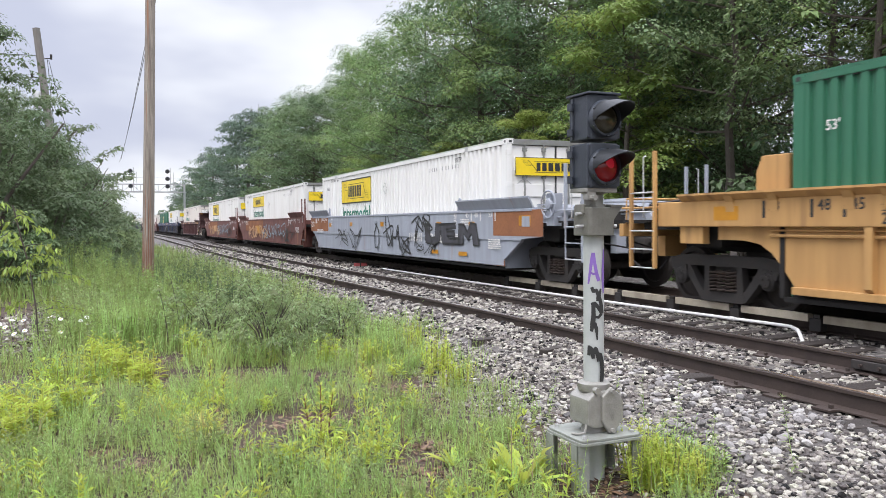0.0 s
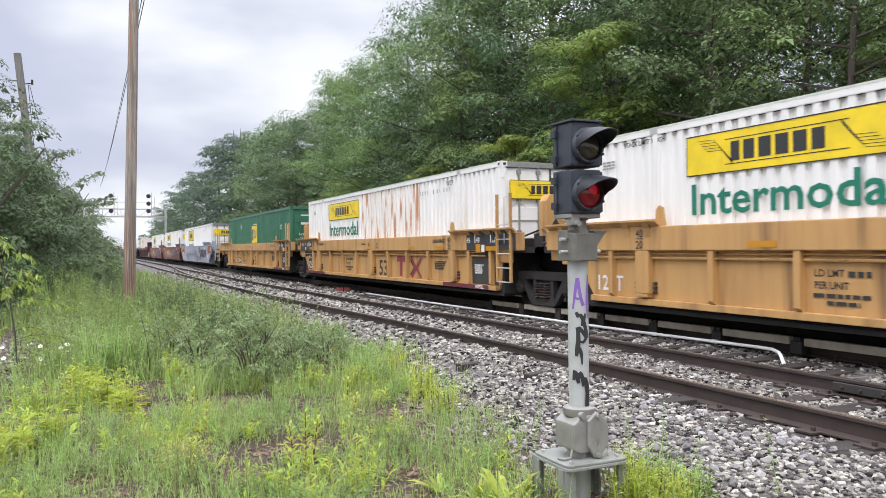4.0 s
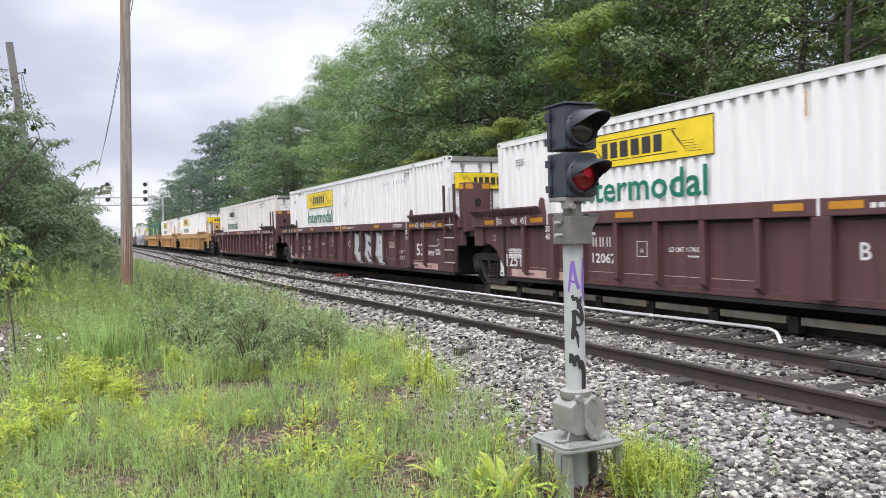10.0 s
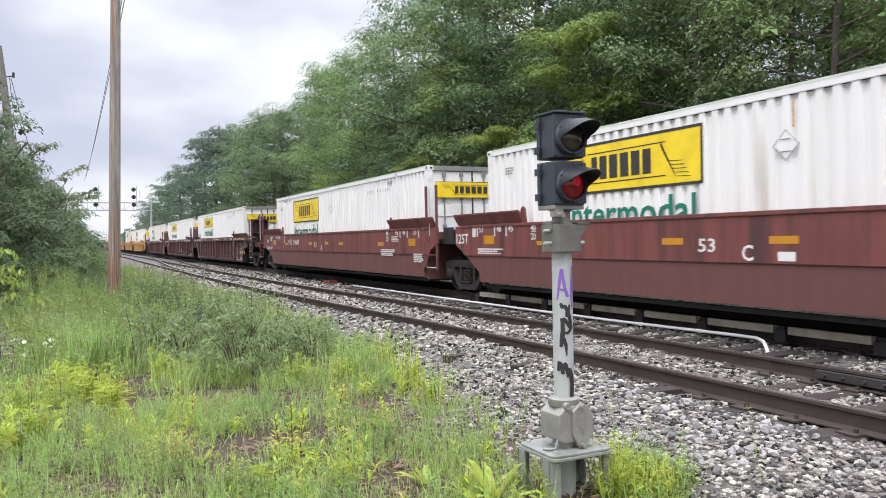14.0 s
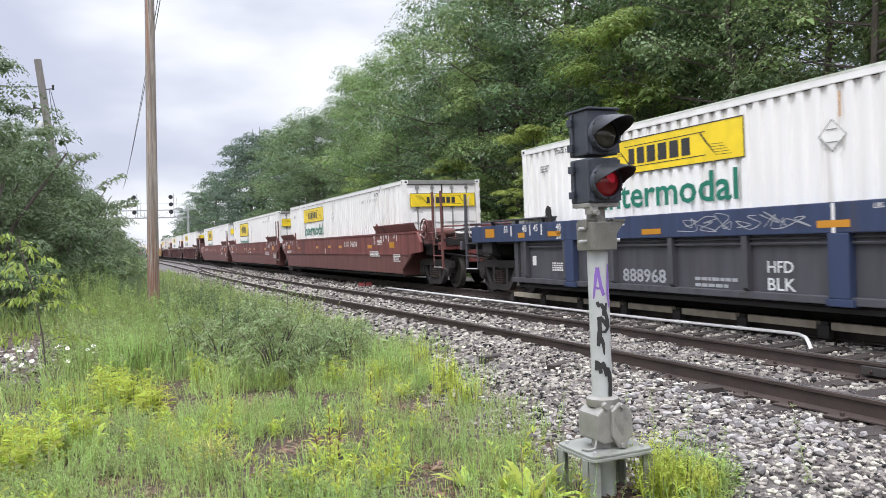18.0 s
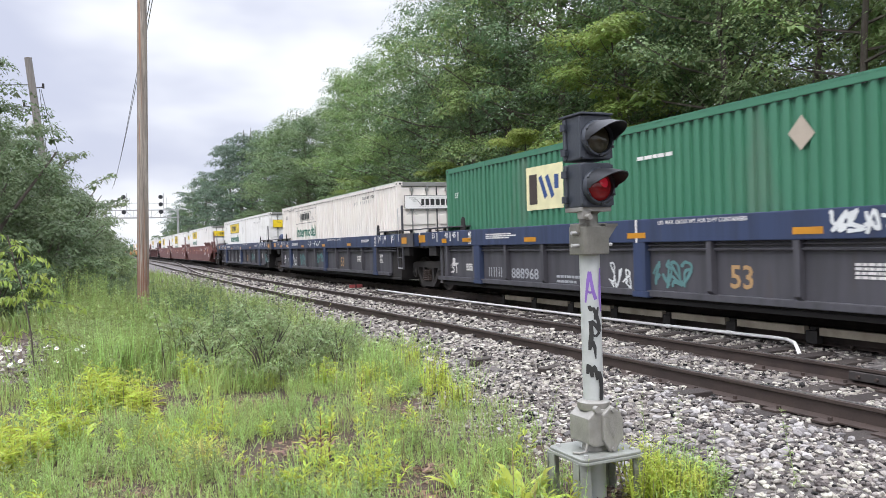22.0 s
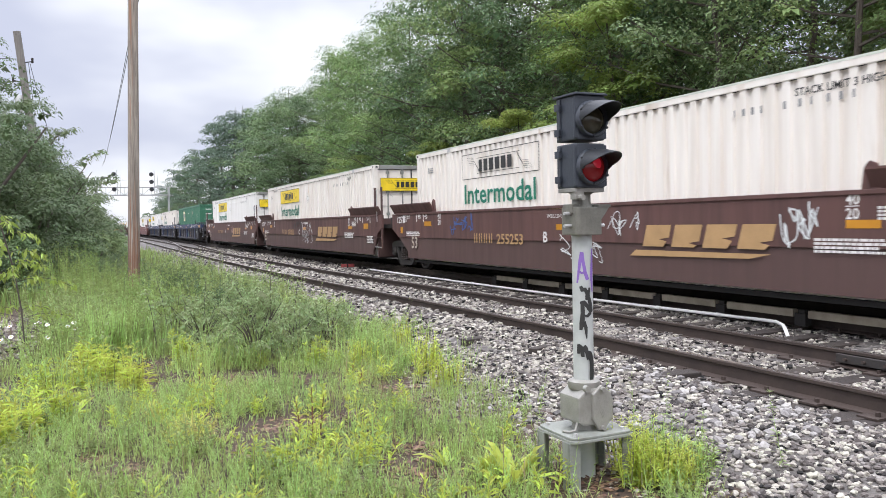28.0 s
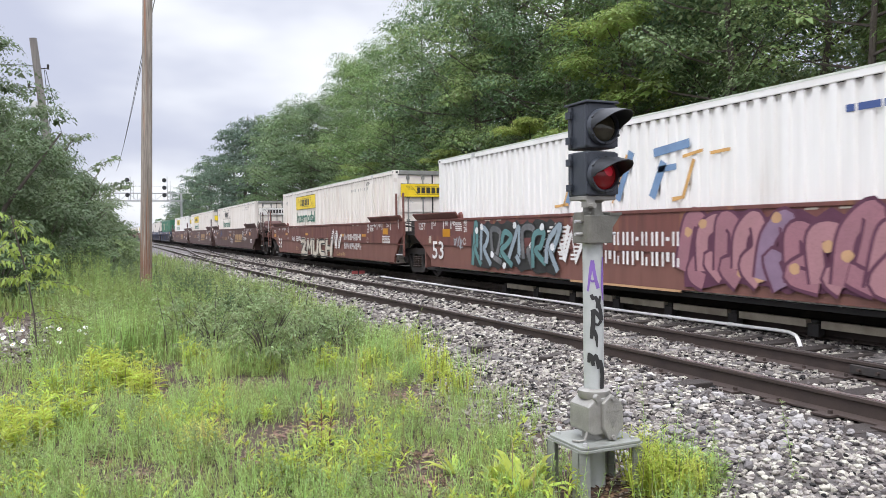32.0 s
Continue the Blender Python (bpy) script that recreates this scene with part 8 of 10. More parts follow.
cable("black overhead wire to the leaning pole", ((-2.25, 36, 8.35), (-14, 33, 8.4)), 0.014, 0.25)
cable("black overhead wire to the leaning pole", ((-2.22, 36, 7.42), (-14, 33, 7.5)), 0.014, 0.12)
cable("black overhead wire along the line", ((1.55, 20.5, 8.35), (1.25, 75, 7.0)), 0.012, 0.5)
cable("black overhead wire along the line", ((1.60, 20.5, 8.95), (1.4, 75, 7.3)), 0.012, 0.4)
cable("slack service wire between poles", ((-2.05, 36, 8.2), (-1.75, 36, 3.6)), 0.012, -0.1)
cable("slack service wire between poles", ((-2.0, 36, 8.2), (-1.2, 37.5, 4.4)), 0.012, 0.1)


# ---- signal gantry down the line ----
def gantry():
    g = thing("signal_gantry", "grey steel signal bridge spanning the tracks", "signal gantry")
    y = 129.0
    for x in (1.2, 11.55):
        part("column", Form().rod((x, y, -0.4), (x, y, 7.7), 0.17, 10), M_GANTRY, g)
    for z in (6.5, 7.7):
        for yy in (y - 0.45, y + 0.45):
            part("chord", Form().box(0.9, 11.9, yy - 0.06, yy + 0.06, z - 0.06, z + 0.06), M_GANTRY, g)
    for i in range(9):
        x = 1.2 + i * 1.29
        part("post", Form().rod((x, y - 0.45, 6.5), (x, y - 0.45, 7.7), 0.04, 6), M_GANTRY, g)
        if i < 8:
            part("brace", Form().rod((x, y - 0.45, 6.5 if i % 2 else 7.7), (x + 1.29, y - 0.45, 7.7 if i % 2 else 6.5), 0.035, 6), M_GANTRY, g)
    part("walkway", Form().box(1.0, 11.8, y - 0.4, y + 0.4, 6.56, 6.60), M_GANTRY, g)
    part("handrail", Form().path([(1.5, y - 0.6, 7.7), (1.5, y - 0.6, 8.7), (10.3, y - 0.6, 8.7), (10.3, y - 0.6, 7.7)], 0.025), M_GANTRY, g)
    for x in (3.65, 9.02):
        part("mast", Form().rod((x + 0.45, y - 0.3, 6.6), (x + 0.45, y - 0.3, 10.3), 0.05, 6).rod((x + 0.9, y - 0.3, 6.6), (x + 0.9, y - 0.3, 9.6), 0.03, 6), M_GANTRY, g)
        for z in (9.7, 8.55, 7.38):
            h = part("signal_head", Form().turned([(0.10, 0.3), (0.33, 0.05), (0.33, -0.04), (0.1, -0.05)], 16, (x, y - 0.7, z), "y"), M_HOOD, g, "round black signal head")
            part("hood", Form().turned([(0.17, -0.06), (0.17, -0.35)], 12, (x, y - 0.7, z + 0.02), "y"), M_HOOD, h)
    return g


gantry()

# dark timber ends that show through the ballast beside the siding
for x, y, l, w, rz in ((5.36, 4.22, 0.85, 0.23, -6), (5.14, 6.06, 0.72, 0.20, -4), (4.88, 7.95, 0.42, 0.12, 25), (4.72, 9.3, 0.5, 0.16, 8)):
    t = thing("timber_end", "dark worn timber end half buried in ballast", "timber", "timber ends in the ballast", at=(x, y, bed(x, y) + 0.012))
    t.rotation_euler = (0, 0, radians(rz))
    part("timber", Form().box(-l / 2, l / 2, -w / 2, w / 2, -0.10, 0.02), M_TIE, t, bevel=0.012)

# ---- plants ----
def rows_norm(a):
    return a / np.maximum(np.linalg.norm(a, axis=1, keepdims=True), 1e-9)


def leaf_quads(base, way, side, length, width, droop=0.0):
    """Pointed leaves, one four-sided face each: base, flank, tip, flank."""
    way, side = rows_norm(way), rows_norm(side)
    L, W = length[:, None], width[:, None]
    mid = base + way * L * 0.45
    tip = base + way * L
    tip[:, 2] -= droop * length
    v = np.stack([base, mid + side * W / 2, tip, mid - side * W / 2], 1).reshape(-1, 3)
    return v, np.arange(len(v)).reshape(-1, 4)


def leaf_points(base, way, side, length, width, droop=0.0):
    """Small pointed leaves, one triangle each."""
    way, side = rows_norm(way), rows_norm(side)
    L, W = length[:, None], width[:, None]
    mid = base + way * L * 0.4
    tip = base + way * L
    tip[:, 2] -= droop * length
    v = np.stack([mid + side * W / 2 - way * L * 0.3, tip, mid - side * W / 2 - way * L * 0.1], 1).reshape(-1, 3)
    return v, np.arange(len(v)).reshape(-1, 3)


def join(parts):
    vs, fs, n = [], [], 0
    for v, f in parts:
        vs.append(v)
        fs.append(f + n)
        n += len(v)
    return np.concatenate(vs), np.concatenate(fs)


def clump_leaves(rng, centres, radii, per, size, flat=0.4, up=1.0, core=0.07, slim=1.0):
    """Leafy sprays: flattened clumps whose leaves lie like shingles, drooping at the rim, over a core of larger leaves."""
    n = len(centres) * per
    c, r = np.repeat(centres, per, 0), np.repeat(radii, per)[:, None]
    d = rows_norm(rng.normal(size=(n, 3)))
    d[:, 2] = np.abs(d[:, 2]) * 1.1 - 0.25
    u = rng.uniform(0.25, 1.0, (n, 1)) ** 0.5
    u *= 1 + 0.25 * np.sin(3 * np.arctan2(d[:, 1:2], d[:, :1]) + 40 * np.repeat(radii, per)[:, None])
    inner = rng.uniform(0, 1, n) < core
    u[inner] *= 0.5
    at = c + d * r * u * np.array([1, 1, flat])
    at[:, 2] -= (0.22 * r * u * u)[:, 0] + inner * 0.25 * r[:, 0]
    out = rows_norm(d * np.array([1, 1, 0.2]) + rng.normal(size=(n, 3)) * 0.45)
    nrm = rows_norm(d * np.array([0.75, 0.75, 0.4]) * u + rng.normal(size=(n, 3)) * 0.30 + np.array([0, 0, up]))
    way = out - nrm * np.sum(out * nrm, 1, keepdims=True)
    side = np.cross(way, nrm)
    L = size * rng.uniform(0.6, 1.3, n) * np.where(inner, 2.0, 1.0)
    return leaf_points(at, way, side, L * 1.15, L * rng.uniform(0.55, 0.85, n) * slim, 0.18)


def tree_parts(seed, height, reach, clear, clumps, per, leaf, foliage, pointed=0.0, trunk=0.16, lean=0.3):
    """Meshes of a tree: a tapered trunk with limbs, and a ragged crown of leaves."""
    rng = np.random.default_rng(seed)
    wood = Form()
    spine, x, y = [], 0.0, 0.0
    for i in range(9):
        z = height * 0.92 * i / 8
        spine.append(Vector((x, y, z)))
        x += rng.uniform(-lean, lean) * height * 0.025
        y += rng.uniform(-lean, lean) * height * 0.025
    wood.loft(spine, [trunk * (1 - i / 8.6) * (1.25 if i == 0 else 1) for i in range(9)], 7)
    centres, radii = [], []
    n_limb = max(6, clumps // 4)
    for k in range(n_limb):
        f = clear + (0.97 - clear) * ((k + rng.uniform(0, 0.8)) / n_limb)
        z = height * f
        i = min(7, int(f / 0.92 * 8))
        root = spine[i].lerp(spine[min(8, i + 1)], 0.5)
        root = Vector((root.x, root.y, z * 0.9))
        q = (f - clear) / (1 - clear)
        out = reach * (math.sin(math.pi * min(1, 0.22 + 0.78 * q)) ** 0.6 * (1 - pointed) + pointed * (1.05 - q)) * rng.uniform(0.65, 1.15)
        az = k * 2.4 + rng.uniform(-0.5, 0.5)
        tip = root + Vector((math.cos(az) * out, math.sin(az) * out, out * rng.uniform(0.15, 0.5) * (1 - pointed) - pointed * 0.2))
        bend = root.lerp(tip, 0.5) + Vector((0, 0, -0.06 * out))
        w = trunk * 0.32 * (1 - 0.6 * q)
        wood.rod(root, bend, w, 4, w * 0.65)
        wood.rod(bend, tip, w * 0.65, 4, w * 0.2)
        for j in range(4):
            t = 0.35 + 0.65 * (j + rng.uniform(0, 1)) / 4
            c = root.lerp(tip, t) + Vector(rng.normal(size=3) * 0.14 * reach * np.array([1, 1, 0.6]))
            centres.append(c)
            radii.append(reach * rng.uniform(0.16, 0.34))
    v, f = clump_leaves(rng, np.array(centres), np.array(radii), per, leaf, 0.55, 0.75)
    return wood.mesh("trunk", M_BARK), big_mesh("crown", v, f, foliage)


def plant(name, label, category, group, meshes, parts, m, scale=1.0):
    ob = thing(name, label, category, group)
    ob.matrix_basis = m @ Matrix.Diagonal((scale, scale, scale, 1))
    for n, me in zip(parts, meshes):
        part(n, me, None, ob)
    return ob


# name: meshes near by, the height they were drawn at, and a label
KINDS = {
    "oak": (tree_parts(1, 14.0, 3.6, 0.10, 176, 300, 0.088, L_OAK, trunk=0.20), 14.0, "large dark green oak at the edge of the wood"),
    "oak_wide": (tree_parts(3, 14.0, 4.2, 0.12, 184, 300, 0.092, L_OAK, trunk=0.22), 14.0, "broad dark green oak at the edge of the wood"),
    "maple": (tree_parts(2, 14.0, 3.4, 0.10, 176, 300, 0.086, L_MAPLE, trunk=0.18), 14.0, "tall green maple at the edge of the wood"),
    "ash": (tree_parts(5, 14.0, 3.9, 0.07, 180, 310, 0.080, L_ASH, 0.12, trunk=0.16), 14.0, "tall light green ash at the edge of the wood"),
    "lime": (tree_parts(6, 9.0, 1.9, 0.18, 84, 260, 0.080, L_LIME, trunk=0.10), 9.0, "slim yellow-green young tree before the dark wood"),
    "far_oak": (tree_parts(32, 14.0, 3.7, 0.08, 128, 120, 0.15, L_OAK, trunk=0.2), 14.0, "distant dark green tree beside the railway"),
    "far_pine": (tree_parts(34, 14.0, 3.6, 0.06, 132, 130, 0.14, L_PINE, 0.45, trunk=0.2), 14.0, "distant tall dark pine beside the railway"),
    "far_round": (tree_parts(33, 14.0, 4.3, 0.06, 112, 90, 0.19, L_PINE, trunk=0.2), 14.0, "distant dark green tree far down the line"),
    "thin": (tree_parts(11, 14.0, 3.3, 0.34, 96, 210, 0.086, L_THIN, trunk=0.17, lean=0.6), 14.0, "slender tree with a bare trunk in the wood"),
    "thin_tall": (tree_parts(12, 15.0, 3.0, 0.40, 96, 210, 0.086, L_MAPLE, trunk=0.15, lean=0.4), 15.0, "tall slender tree with a bare trunk in the wood"),
    "thin_bent": (tree_parts(13, 13.0, 3.5, 0.28, 92, 210, 0.086, L_THIN, trunk=0.14, lean=0.9), 13.0, "bent slender tree with thin foliage in the wood"),
}
rt = random.Random(5)


def wood_tree(kind, x, y, height, group, widen=1.0, turn=None):
    meshes, tall, label = KINDS[kind]
    k = (height + 0.7) / tall
    ob = plant("tree", label, "tree", group, meshes, ("trunk", "crown"), pose(x, y, -0.7, 0, 0, rt.uniform(0, 360) if turn is None else turn))
    ob.scale = (k * widen, k * widen, k)
    return ob


EDGE = "trees at the edge of the wood"
# the front row, from the far end towards the camera: kind, place, height, breadth
for q in (("far_round", 18.5, 205, 13.0, 1.1), ("far_round", 17.5, 192, 12.0, 1.1), ("far_oak", 18.0, 178, 14.0, 1.1), ("far_round", 18.0, 165, 14.8, 1.15), ("far_oak", 18.5, 152, 16.4, 1.1), ("far_round", 17.5, 141, 15.0, 1.1), ("far_round", 18.0, 131, 15.8, 1.1),
          ("far_pine", 18.0, 118, 19.4, 1.05), ("far_pine", 18.4, 109, 19.4, 1.15), ("far_pine", 17.8, 101, 18.2, 1.1), ("far_pine", 18.4, 93, 16.6, 1.1), ("far_oak", 17.2, 87, 15.4, 1.0),
          ("far_oak", 18.2, 80, 15.6, 1.05), ("oak", 17.8, 73.5, 15.6, 1.05), ("oak", 17.0, 68, 14.5, 0.95), ("oak_wide", 18.6, 64, 15.2, 0.9), ("oak", 18.8, 58, 16.6, 0.80)):
    wood_tree(*q[:4], "distant trees", q[4])
for q in (("ash", 17.0, 51.5, 15.0, 1.0), ("ash", 16.6, 45.5, 14.6, 1.0), ("ash", 16.8, 40.5, 15.2, 1.0), ("oak_wide", 17.8, 35.5, 16.8, 1.0), ("maple", 17.0, 31.0, 16.6, 1.0), ("oak", 17.4, 27.0, 16.8, 1.05), ("maple", 17.6, 23.2, 16.0, 1.0), ("oak_wide", 19.6, 19.6, 16.4, 0.95)):
    wood_tree(*q[:4], EDGE, q[4])
wood_tree("lime", 14.9, 20.0, 9.4, "young trees", 1.25)
wood_tree("lime", 14.8, 25.4, 6.4, "young trees", 1.1)
wood_tree("lime", 15.2, 33.5, 6.0, "young trees", 1.2)
wood_tree("lime", 15.4, 47.0, 6.6, "young trees", 1.3)
# slender trees, bare below, with sky between them
for i, q in enumerate(((16.4, 17.4, 13.5), (18.0, 15.2, 14.5), (16.8, 12.6, 14.0), (17.6, 9.8, 14.5), (16.2, 7.0, 13.5), (20.0, 12.0, 15.0), (21.5, 16.0, 15.5), (22.5, 9.5, 15.0), (19.0, 5.5, 14.5), (17.5, 3.0, 14.0), (20.5, 1.0, 14.0))):
    wood_tree(("thin", "thin_tall", "thin_bent")[(i * 2) % 3], *q, "slender trees")
# deeper in the wood
for i in range(14):
    y = 24 + i * 5.2 + rt.uniform(-1.5, 1.5)
    wood_tree(("far_oak", "far_round")[i % 2], 23.5 + rt.uniform(-1, 2.5), y, (16.5 if y < 60 else 14.5) * rt.uniform(0.9, 1.0), "trees of the inner wood", 1.05)
for i in range(6):
    wood_tree(("far_round", "far_oak")[i % 2], 29.0 + rt.uniform(-1, 3), 26 + i * 5.5, 17.0, "trees of the inner wood", 1.1)
for q in ((30.0, 20.5, 13.5), (33.0, 13.0, 12.0), (31.0, 4.0, 13.0)):
    wood_tree("far_oak", *q, "trees of the inner wood")


def shrub_parts(seed, height, reach, clumps, per, leaf, foliage, stems=7, flat=0.6, up=0.7, slim=1.0):
    rng = np.random.default_rng(seed)
    wood, centres, radii = Form(), [], []
    for k in range(stems):
        az, out = k * 2.4 + rng.uniform(-0.4, 0.4), reach * rng.uniform(0.3, 0.9)
        tip = Vector((math.cos(az) * out, math.sin(az) * out, height * rng.uniform(0.6, 0.95)))
        mid = Vector((tip.x * 0.35, tip.y * 0.35, tip.z * 0.55))
        wood.rod((tip.x * 0.06, tip.y * 0.06, -0.05), mid, 0.012 * height, 5, 0.008 * height)
        wood.rod(mid, tip, 0.008 * height, 5, 0.003 * height)
    for k in range(clumps):
        az, q = rng.uniform(0, 6.3), rng.uniform(0.08, 1.0)
        out = reach * rng.uniform(0.2, 1.0) ** 0.6 * math.sin(math.pi * (0.30 + 0.62 * q)) ** 0.7
        centres.append((math.cos(az) * out, math.sin(az) * out, height * q * rng.uniform(0.85, 1.05)))
        radii.append(reach * rng.uniform(0.14, 0.28))
    v, f = clump_leaves(rng, np.array(centres), np.array(radii), per, leaf, flat, up, 0.06, slim)
    return wood.mesh("stems", M_BARK), big_mesh("foliage", v, f, foliage)


SHRUBS = [shrub_parts(21, 5.0, 2.4, 130, 190, 0.068, L_BUSH), shrub_parts(22, 6.0, 2.2, 130, 190, 0.068, L_BUSH), shrub_parts(23, 3.6, 2.2, 110, 190, 0.066, L_BUSH), shrub_parts(24, 2.2, 1.8, 64, 150, 0.07, L_THIN)]
FAR_SHRUBS = [shrub_parts(41, 5.0, 2.4, 64, 48, 0.21, L_BUSH), shrub_parts(42, 6.0, 2.2, 64, 48, 0.21, L_OAK), shrub_parts(43, 3.6, 2.2, 60, 48, 0.2, L_BUSH), shrub_parts(44, 2.2, 1.8, 46, 48, 0.17, L_MAPLE)]
rs = random.Random(8)
left = [(-3.2, 24, 1, 1.0), (-3.6, 26, 0, 1.0), (-5.4, 30, 1, 1.0), (-2.9, 31, 0, 1.05), (-1.3, 34, 2, 1.05), (-4.0, 37, 1, 1.05), (-0.6, 40, 2, 1.0), (-2.4, 43, 0, 1.1), (0.1, 48, 2, 1.1), (-1.8, 52, 0, 1.1), (0.9, 57, 2, 1.1), (-0.8, 62, 1, 1.05), (1.2, 70, 2, 1.1), (0.6, 80, 0, 1.0), (1.6, 92, 2, 1.1), (1.2, 104, 0, 1.0), (-2.4, 22, 3, 0.9), (-0.9, 27, 3, 0.95), (0.1, 33, 3, 0.95), (0.8, 40, 3, 0.9), (1.4, 49, 3, 0.9), (2.0, 60, 3, 0.9), (2.3, 75, 3, 0.9), (-4.5, 20, 3, 1.0), (-2.6, 33, 1, 0.95), (-1.9, 29.5, 2, 1.0), (-4.6, 33.5, 0, 1.0), (-0.9, 36.5, 2, 1.0)]
for x, y, k, sc in left:
    x -= (1.5 if k < 3 else 0.9) if y > 45 else 0.45 if y > 33 else 0.0
    plant("bush", "tall green bush on the verge" if k < 3 else "low bright green bush on the verge", "bush", "bushes on the verge", (SHRUBS if y < 45 else FAR_SHRUBS)[k], ("wood", "foliage"), pose(x, y, -0.45, 0, 0, rs.uniform(0, 360)), sc * (1.2 if k < 3 and y < 45 else 0.95) * rs.uniform(0.95, 1.06))
for i in range(24):
    y = 1 + i * 3.4 + rs.uniform(-1, 1)
    plant("bush", "dense green undergrowth behind the main track", "bush", "undergrowth by the wood", FAR_SHRUBS[(2, 3, 2, 0)[i % 4]], ("wood", "foliage"), pose(14.6 + rs.uniform(-0.4, 0.8), y, -0.6, 0, 0, rs.uniform(0, 360)), rs.uniform(0.6, 0.85))
for i in range(30):
    y = 84 + i * 6 + rs.uniform(-1, 1)
    plant("bush", "dense green undergrowth far down the line", "bush", "undergrowth by the wood", FAR_SHRUBS[(0, 1, 2)[i % 3]], ("wood", "foliage"), pose(15.0 + rs.uniform(-0.6, 1.0), y, -0.6, 0, 0, rs.uniform(0, 360)), rs.uniform(0.9, 1.2))


# ---- weeds and grass on the verge ----
def verge_edge(y):
    return 3.9 + 0.5 * np.exp(-((y - 16) / 7.0) ** 2) - 0.9 * np.exp(-((y - 5.0) / 2.5) ** 2)


# bare patches of soil: place and radius
BARE = ((0.54, 10.2, 0.30), (0.56, 9.3, 0.34), (0.62, 8.8, 0.42), (1.30, 8.9, 0.34), (1.60, 8.75, 0.42), (1.98, 8.55, 0.38), (-0.06, 6.36, 0.20), (0.19, 5.85, 0.26), (0.98, 5.88, 0.26), (1.45, 6.55, 0.28), (1.99, 6.44, 0.26), (2.95, 7.6, 0.3), (1.9, 4.8, 0.28), (2.9, 4.15, 0.34), (2.72, 3.75, 0.30), (2.75, 7.0, 0.28), (2.2, 5.4, 0.2))


def verge_points(rng, n, y0, y1, power=1.6, over=0.25, seed=5.0, cut=-0.1, size=0.9):
    """Places on the verge, thicker towards the near end."""
    y = y0 + (y1 - y0) * rng.uniform(0, 1, n) ** power
    lo, hi = -0.14 * y - 1.2, verge_edge(y) + rng.normal(0, over, n) - 0.1
    x = lo + (hi - lo) * rng.uniform(0, 1, n)
    ok = ~((x < -0.75) & (y > 11.2) & (y < 17.5) & (rng.uniform(0, 1, n) < 0.85))
    for bx, by, r in BARE:
        ok &= np.hypot((x - bx) / 1.15, y - by) > r * rng.uniform(0.6, 1.35, n)
    x, y = x[ok], y[ok]
    gap = np.array([noise.noise((a * 1.3, b * 1.3, 40.0)) for a, b in zip(x, y)])
    ok = gap < rng.uniform(0.22, 0.5, len(x))
    x, y = x[ok], y[ok]
    patch = np.array([noise.noise((a * size, b * size, seed)) for a, b in zip(x, y)])
    ok = patch > rng.uniform(-0.65, 0.15, len(x)) + cut
    x, y = x[ok], y[ok]
    z = np.array([hump(a, b) for a, b in zip(x, y)])
    return np.stack([x, y, z - 0.01], 1)


def tufts(rng, centres, per, radius, sides=1.0):
    """Stems bunched round tuft centres: their feet, the way they lean and each tuft's own height."""
    n = len(centres) * per
    off = rng.normal(0, 1, (n, 2)) * np.repeat(radius * rng.uniform(0.5, 1.4, len(centres)), per)[:, None]
    base = np.repeat(centres, per, 0)
    base[:, :2] += off
    return base, np.arctan2(off[:, 1], off[:, 0]) + rng.normal(0, 0.7, n), np.repeat(rng.uniform(0.55, 1.5, len(centres)), per)


def blades(rng, base, height, width, spread, az=None, tall=1.0):
    n = len(base)
    az = rng.uniform(0, 2 * np.pi, n) if az is None else az
    height = height * tall
    lean = np.abs(rng.normal(0, spread, n))
    h = height * rng.uniform(0.45, 1.25, n)
    w = width * rng.uniform(0.7, 1.3, n)
    d = np.stack([np.cos(az), np.sin(az), np.zeros(n)], 1)
    s = np.stack([-np.sin(az), np.cos(az), np.zeros(n)], 1)
    zz = np.array([0, 0, 1.0])
    mid = base + zz * (h * 0.6)[:, None] + d * (h * lean * 0.3)[:, None]
    tip = base + zz * (h * (1 - 0.3 * lean))[:, None] + d * (h * lean)[:, None]
    W = w[:, None]
    v = np.stack([base - s * W / 2, base + s * W / 2, mid + s * W * 0.4, mid - s * W * 0.4, tip + s * W * 0.06, tip - s * W * 0.06], 1).reshape(-1, 3)
    k = np.arange(n)[:, None] * 6
    return v, np.concatenate([k + [0, 1, 2, 3], k + [3, 2, 4, 5]], 0)


